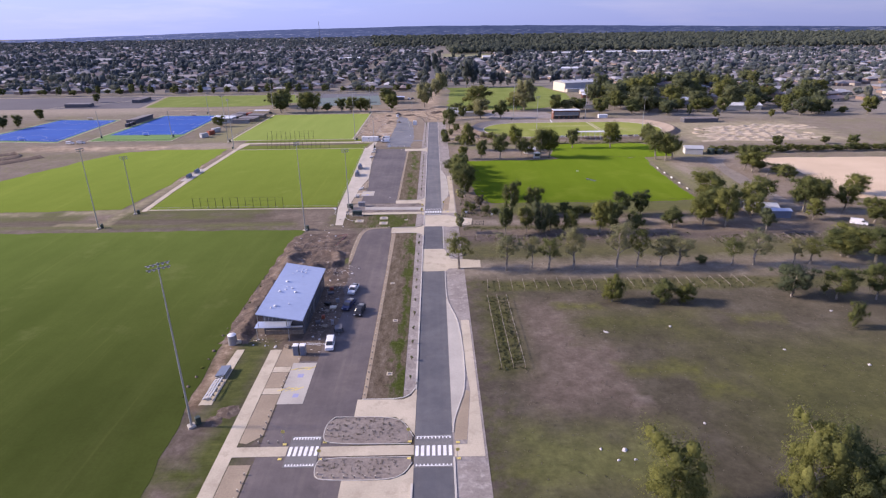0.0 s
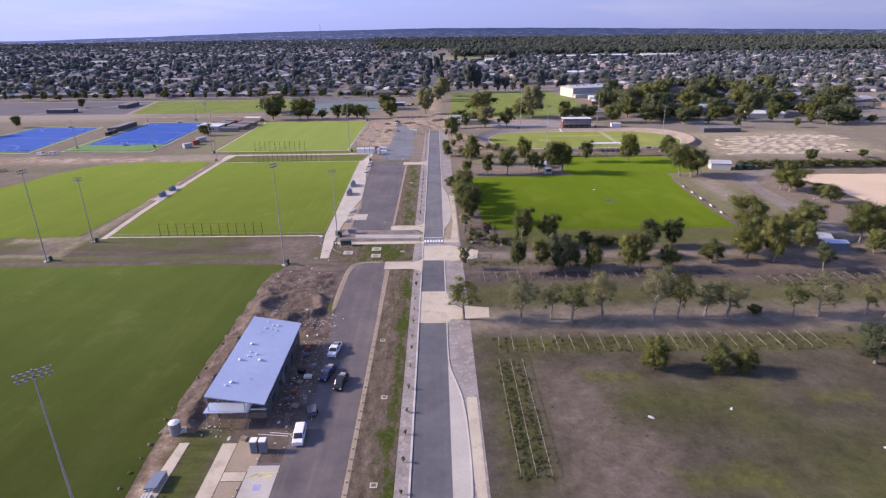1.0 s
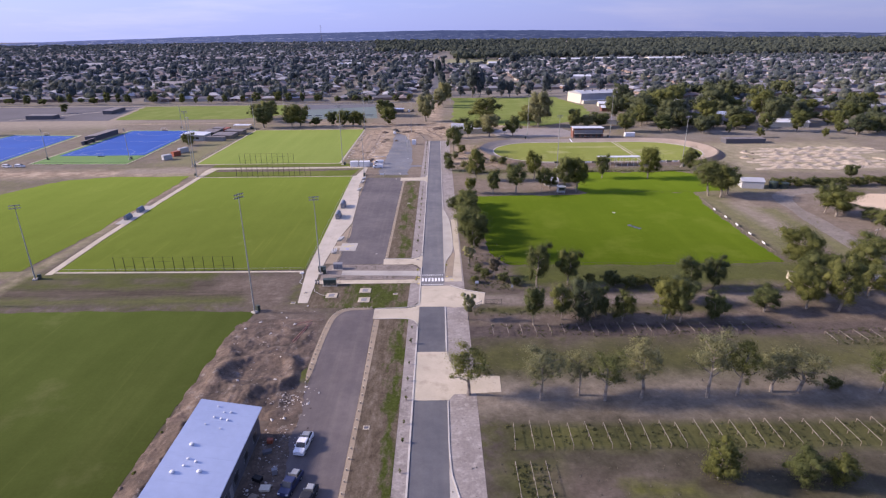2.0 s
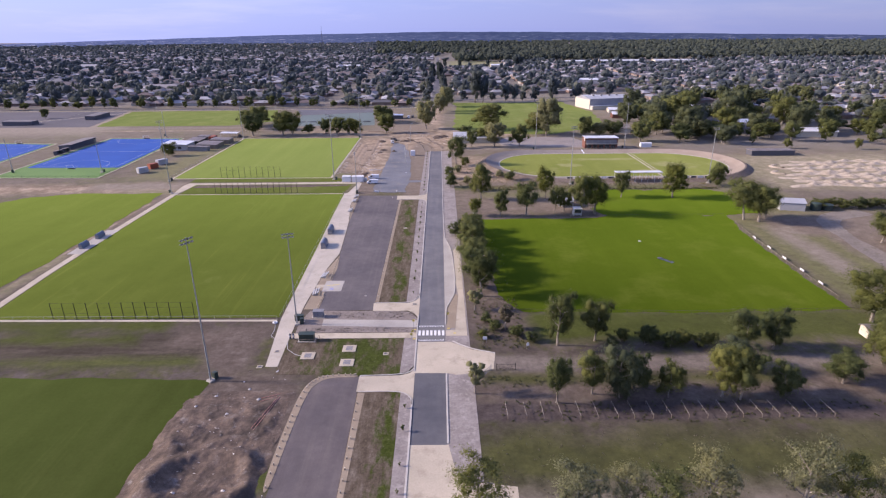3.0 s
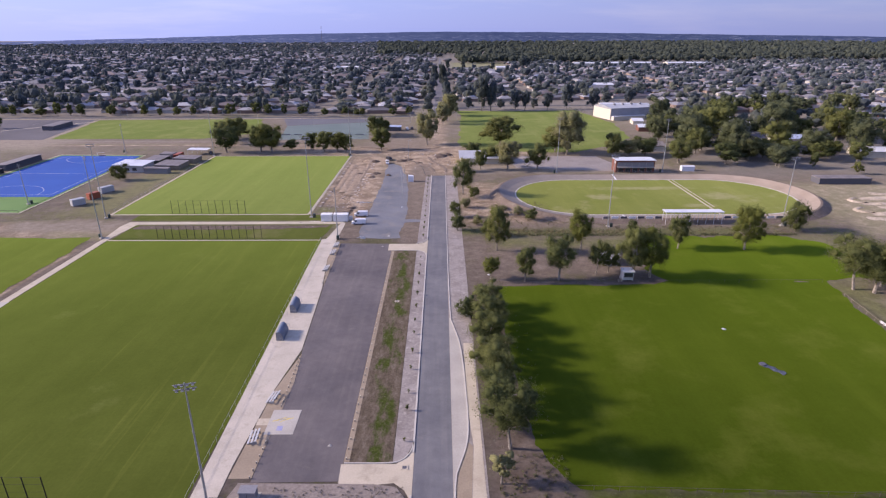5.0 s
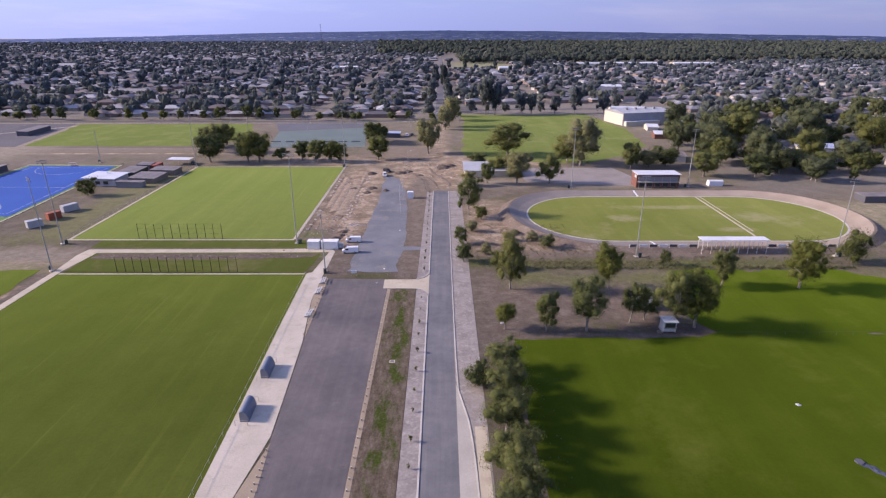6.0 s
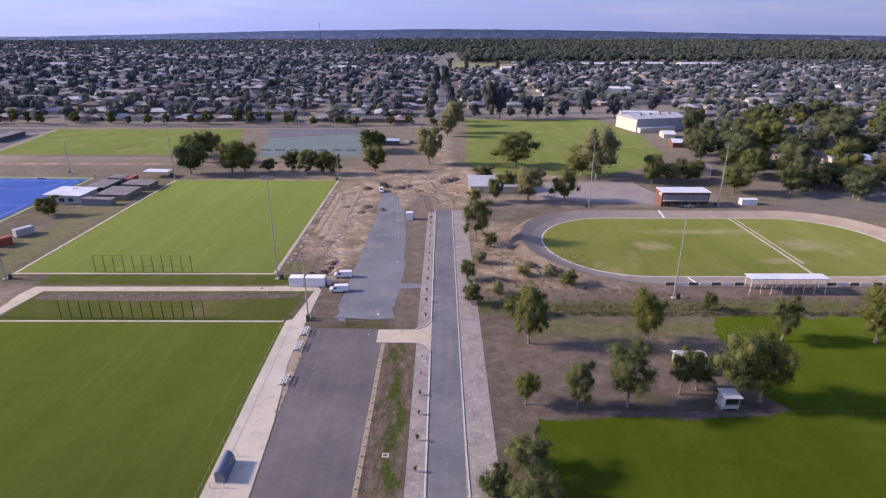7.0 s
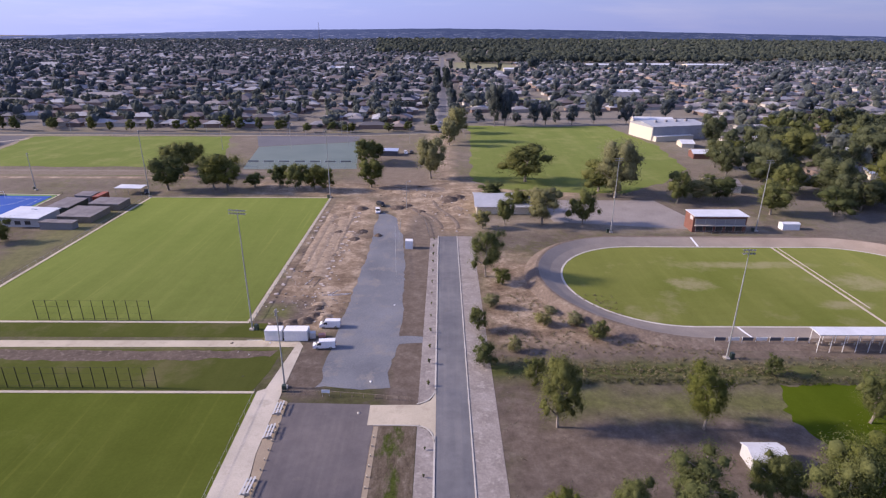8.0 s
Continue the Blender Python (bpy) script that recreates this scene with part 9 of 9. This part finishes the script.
# red and white pipes, beams
for i, (a, b, mat) in enumerate([((-31.6, 167.3), (-28.0, 168.9), M_PIPE), ((-31.0, 166.6), (-28.4, 168.0), M_PIPE), ((-27.9, 168.0), (-29.8, 158.6), M_PIPE), ((-28.4, 167), (-30.3, 159), M_PIPE), ((-32.3, 350.6), (-26.4, 351.6), M_WHITE), ((-32.3, 350.0), (-30.2, 353.4), M_WHITE), ((-31.6, 350.2), (-27.0, 351.0), M_WHITE),
                 ((-46.0, 327.4), (-42.6, 327.4), M_WHITE), ((-29.0, 101.6), (-24.0, 101.0), M_ROOF_WHITE), ((-27.2, 102.0), (-23.2, 101.4), M_ROOF_WHITE), ((-39.8, 357), (-38.4, 361), M_WHITE), ((-37.2, 355.5), (-36.4, 361), M_CLAD)]):
    solid("pipe_length", tube(lie(*a, 0.06), lie(*b, 0.06), 0.055, None, 8), mat, "orange plastic pipe lying on bare soil" if mat is M_PIPE else "pale pipe length lying on the works", "pipe", "", "pipes")
# footing pads on the works beside the far field
for k in range(15):
    for x, lean in ((-46.2, 0.0), (-35.8, 0.03)):
        y = 346 + k * 5.4 + rng.normal() * 0.5
        if rng.random() < 0.8:
            w = 0.42 + 0.25 * rng.random()
            p = solid("footing_pad", box(-w, w, -w * 0.8, w * 0.8, -0.05, 0.16, 0.03), M_RUBBLE, "small pale concrete footing pad in the earth", "footing", "", "footings", pose(x + rng.normal() * 0.35 + lean * k * 5, y, 0, 0, 0, rng.normal() * 14))
for k in range(12):
    x, y = -33.2 + rng.normal() * 0.9, 352 + k * 4.4
    p = solid("footing_pad", box(-0.4, 0.4, -0.35, 0.35, -0.05, 0.14, 0.03), M_RUBBLE, "small pale concrete footing pad in the earth", "footing", "", "footings", pose(x, y, 0, 0, 0, rng.normal() * 14))
for x, y0, y1, w in [(-40.6, 366, 408, 2.2), (-37.6, 362, 415, 2.6), (-43.4, 372, 420, 1.6), (-36.0, 378, 422, 1.1)]:
    line = [(x + 0.15 * math.sin(q * 0.9), y0 + (y1 - y0) * q / 19) for q in range(20)]
    bm = loft([[(lx - w, ly, -0.03) for lx, ly in line], [(lx - w * 0.3, ly, 0.12 + 0.16 * rng.random()) for lx, ly in line], [(lx + w * 0.35, ly, 0.10 + 0.16 * rng.random()) for lx, ly in line], [(lx + w, ly, -0.03) for lx, ly in line]], False)
    for f in bm.faces:
        f.smooth = True
    solid("soil_ridge", bm, M_WORKS, "long low ridge of turned tan earth", "soil ridge", "", "soil ridges")
for x0, y0, x1, y1 in [(-18.6, 400, -15.2, 360), (-17.2, 408, -16.2, 385)]:
    post_rail("site_fence", "leaning row of thin site fence posts", [(x0, y0), (x1, y1)], 5.0, 2.2, M_STEEL, "site fences", 0.05)
post_rail("silt_fence", "low dark fence beside the kerb", [(-6.8, 396), (-8.6, 412), (-13.5, 424)], 2.0, 0.8, M_CLAD, "site fences", 0.06)

# dirt jumps: lanes of clay humps that double back on each other
def jump_lane(x0, x1, y, sway, seed):
    """One lane of rounded humps running along x, with worn shoulders."""
    rows, n = [], int((x1 - x0) / 0.9)
    for i in range(n + 1):
        u = i / n
        x = x0 + (x1 - x0) * u
        wide = 2.3 + 1.0 * noise.noise((x * 0.11, seed, 1)) + 0.5 * noise.noise((x * 0.5, seed, 4))
        mid = y + sway * math.sin(x * 0.16 + seed) + 1.2 * noise.noise((x * 0.07, seed, 7))
        crest = 0.25 + 0.95 * abs(math.asin(math.sin(x * (0.40 + 0.03 * math.sin(seed)) + seed * 2)) / 1.5708) ** 1.2
        crest *= min(1.0, 6 * u, 6 * (1 - u))
        rows.append([(x + 0.35 * w, mid + wide * w, crest * math.cos(w * math.pi / 2) ** 1.3 - (0.05 if abs(w) == 1 else 0)) for w in (-1, -0.62, -0.25, 0.1, 0.5, 1)])
    bm = loft(rows, False)
    for f in bm.faces:
        f.smooth = True
    return solid("dirt_jump", bm, M_CLAY, "long pale clay lane of rounded bike humps", "dirt jump", "", "dirt jumps")


for k in range(8):
    y = 315.5 + k * 6.6
    jump_lane(150 + k * 3.4 + 4 * math.sin(k * 2.0), 213 + k * 3.2 + 8 * math.sin(k * 1.3), y, 1.3, k * 1.7)
for k, right in ((0, True), (2, True), (3, False), (5, False), (6, True)):
    y = 318.8 + k * 6.6
    cx = (213 if right else 150) + k * 3.3
    turn = [(cx + (1 if right else -1) * 4.0 * math.sin(radians(a)), y - 3.3 * math.cos(radians(a))) for a in range(0, 181, 15)]
    bm = loft([[(px - 0.9, py, -0.04) for px, py in turn], [(px, py, 0.6) for px, py in turn], [(px + 1.6, py, -0.04) for px, py in turn]], False)
    for f in bm.faces:
        f.smooth = True
    solid("berm", bm, M_CLAY, "curved pale clay berm joining two bike lanes", "dirt berm", "", "dirt berms")

# ---------------------------------------------------------------- low growth
def tuft_cloud(name, label, areas, size, mat):
    """areas: x0, x1, y0, y1, count, radius, height."""
    s = Soup()
    for x0, x1, y0, y1, n, r, h in areas:
        c = np.stack([x0 + (x1 - x0) * rng.random(n), y0 + (y1 - y0) * rng.random(n), np.full(n, h * 0.45)], 1)
        s.add(*leaves(c, np.tile((r, r, h * 0.6), (n, 1)), n * 13, size, rng))
    me = s.mesh(name, mat)
    return solid(name, me, None, label, "plants", "stuff")


tuft_cloud("bed_tufts", "small greyish tufts planted in mulch", [(-17.5, -5.5, 71.2, 76.6, 150, 0.2, 0.3), (-17.4, -6, 63.8, 67.2, 100, 0.2, 0.3), (-29, -4.6, 191.8, 193.4, 100, 0.2, 0.3), (-24, -5, 198, 201.4, 110, 0.2, 0.3), (-6.0, -4.2, 84, 168, 70, 0.12, 0.14), (2.8, 7.4, 110, 138, 14, 0.12, 0.12)], 0.085, foliage("mulch_tufts", (0.17, 0.15, 0.124), (0.26, 0.235, 0.195)))
tuft_cloud("creek_weeds", "straw-coloured weeds along the creek", [(10, 118, 312.5, 321, 520, 0.55, 0.45), (20, 70, 313.5, 317, 260, 0.5, 0.5), (10, 60, 322, 332, 260, 0.4, 0.35), (14, 42, 336, 352, 160, 0.4, 0.4)], 0.15, foliage("straw_weeds", (0.17, 0.15, 0.085), (0.32, 0.28, 0.18)))
tuft_cloud("green_weeds", "low green weeds among the trellis rows", [(12, 86, 124.8, 131.2, 260, 0.35, 0.16), (12.0, 17.4, 90.6, 122.3, 380, 0.35, 0.26), (12, 80, 160, 166, 200, 0.35, 0.16), (84, 125, 155, 163, 300, 0.4, 0.22), (20, 118, 310.8, 312.8, 700, 0.45, 0.6), (9, 20, 184, 208, 260, 0.4, 0.4), (9, 60, 170, 174, 160, 0.4, 0.4)], 0.13, foliage("weeds", (0.070, 0.080, 0.042), (0.140, 0.148, 0.075)))
tuft_cloud("paddock_grass", "scattered dry grass clumps on the paddock", [(10, 95, 58, 124, 900, 0.25, 0.08), (10, 100, 142, 158, 400, 0.25, 0.08), (8, 60, 276, 310, 240, 0.25, 0.08), (8, 20, 205, 262, 160, 0.25, 0.1), (8, 26, 335, 400, 160, 0.25, 0.1)], 0.07, foliage("dry_grass", (0.17, 0.15, 0.105), (0.29, 0.255, 0.19)))
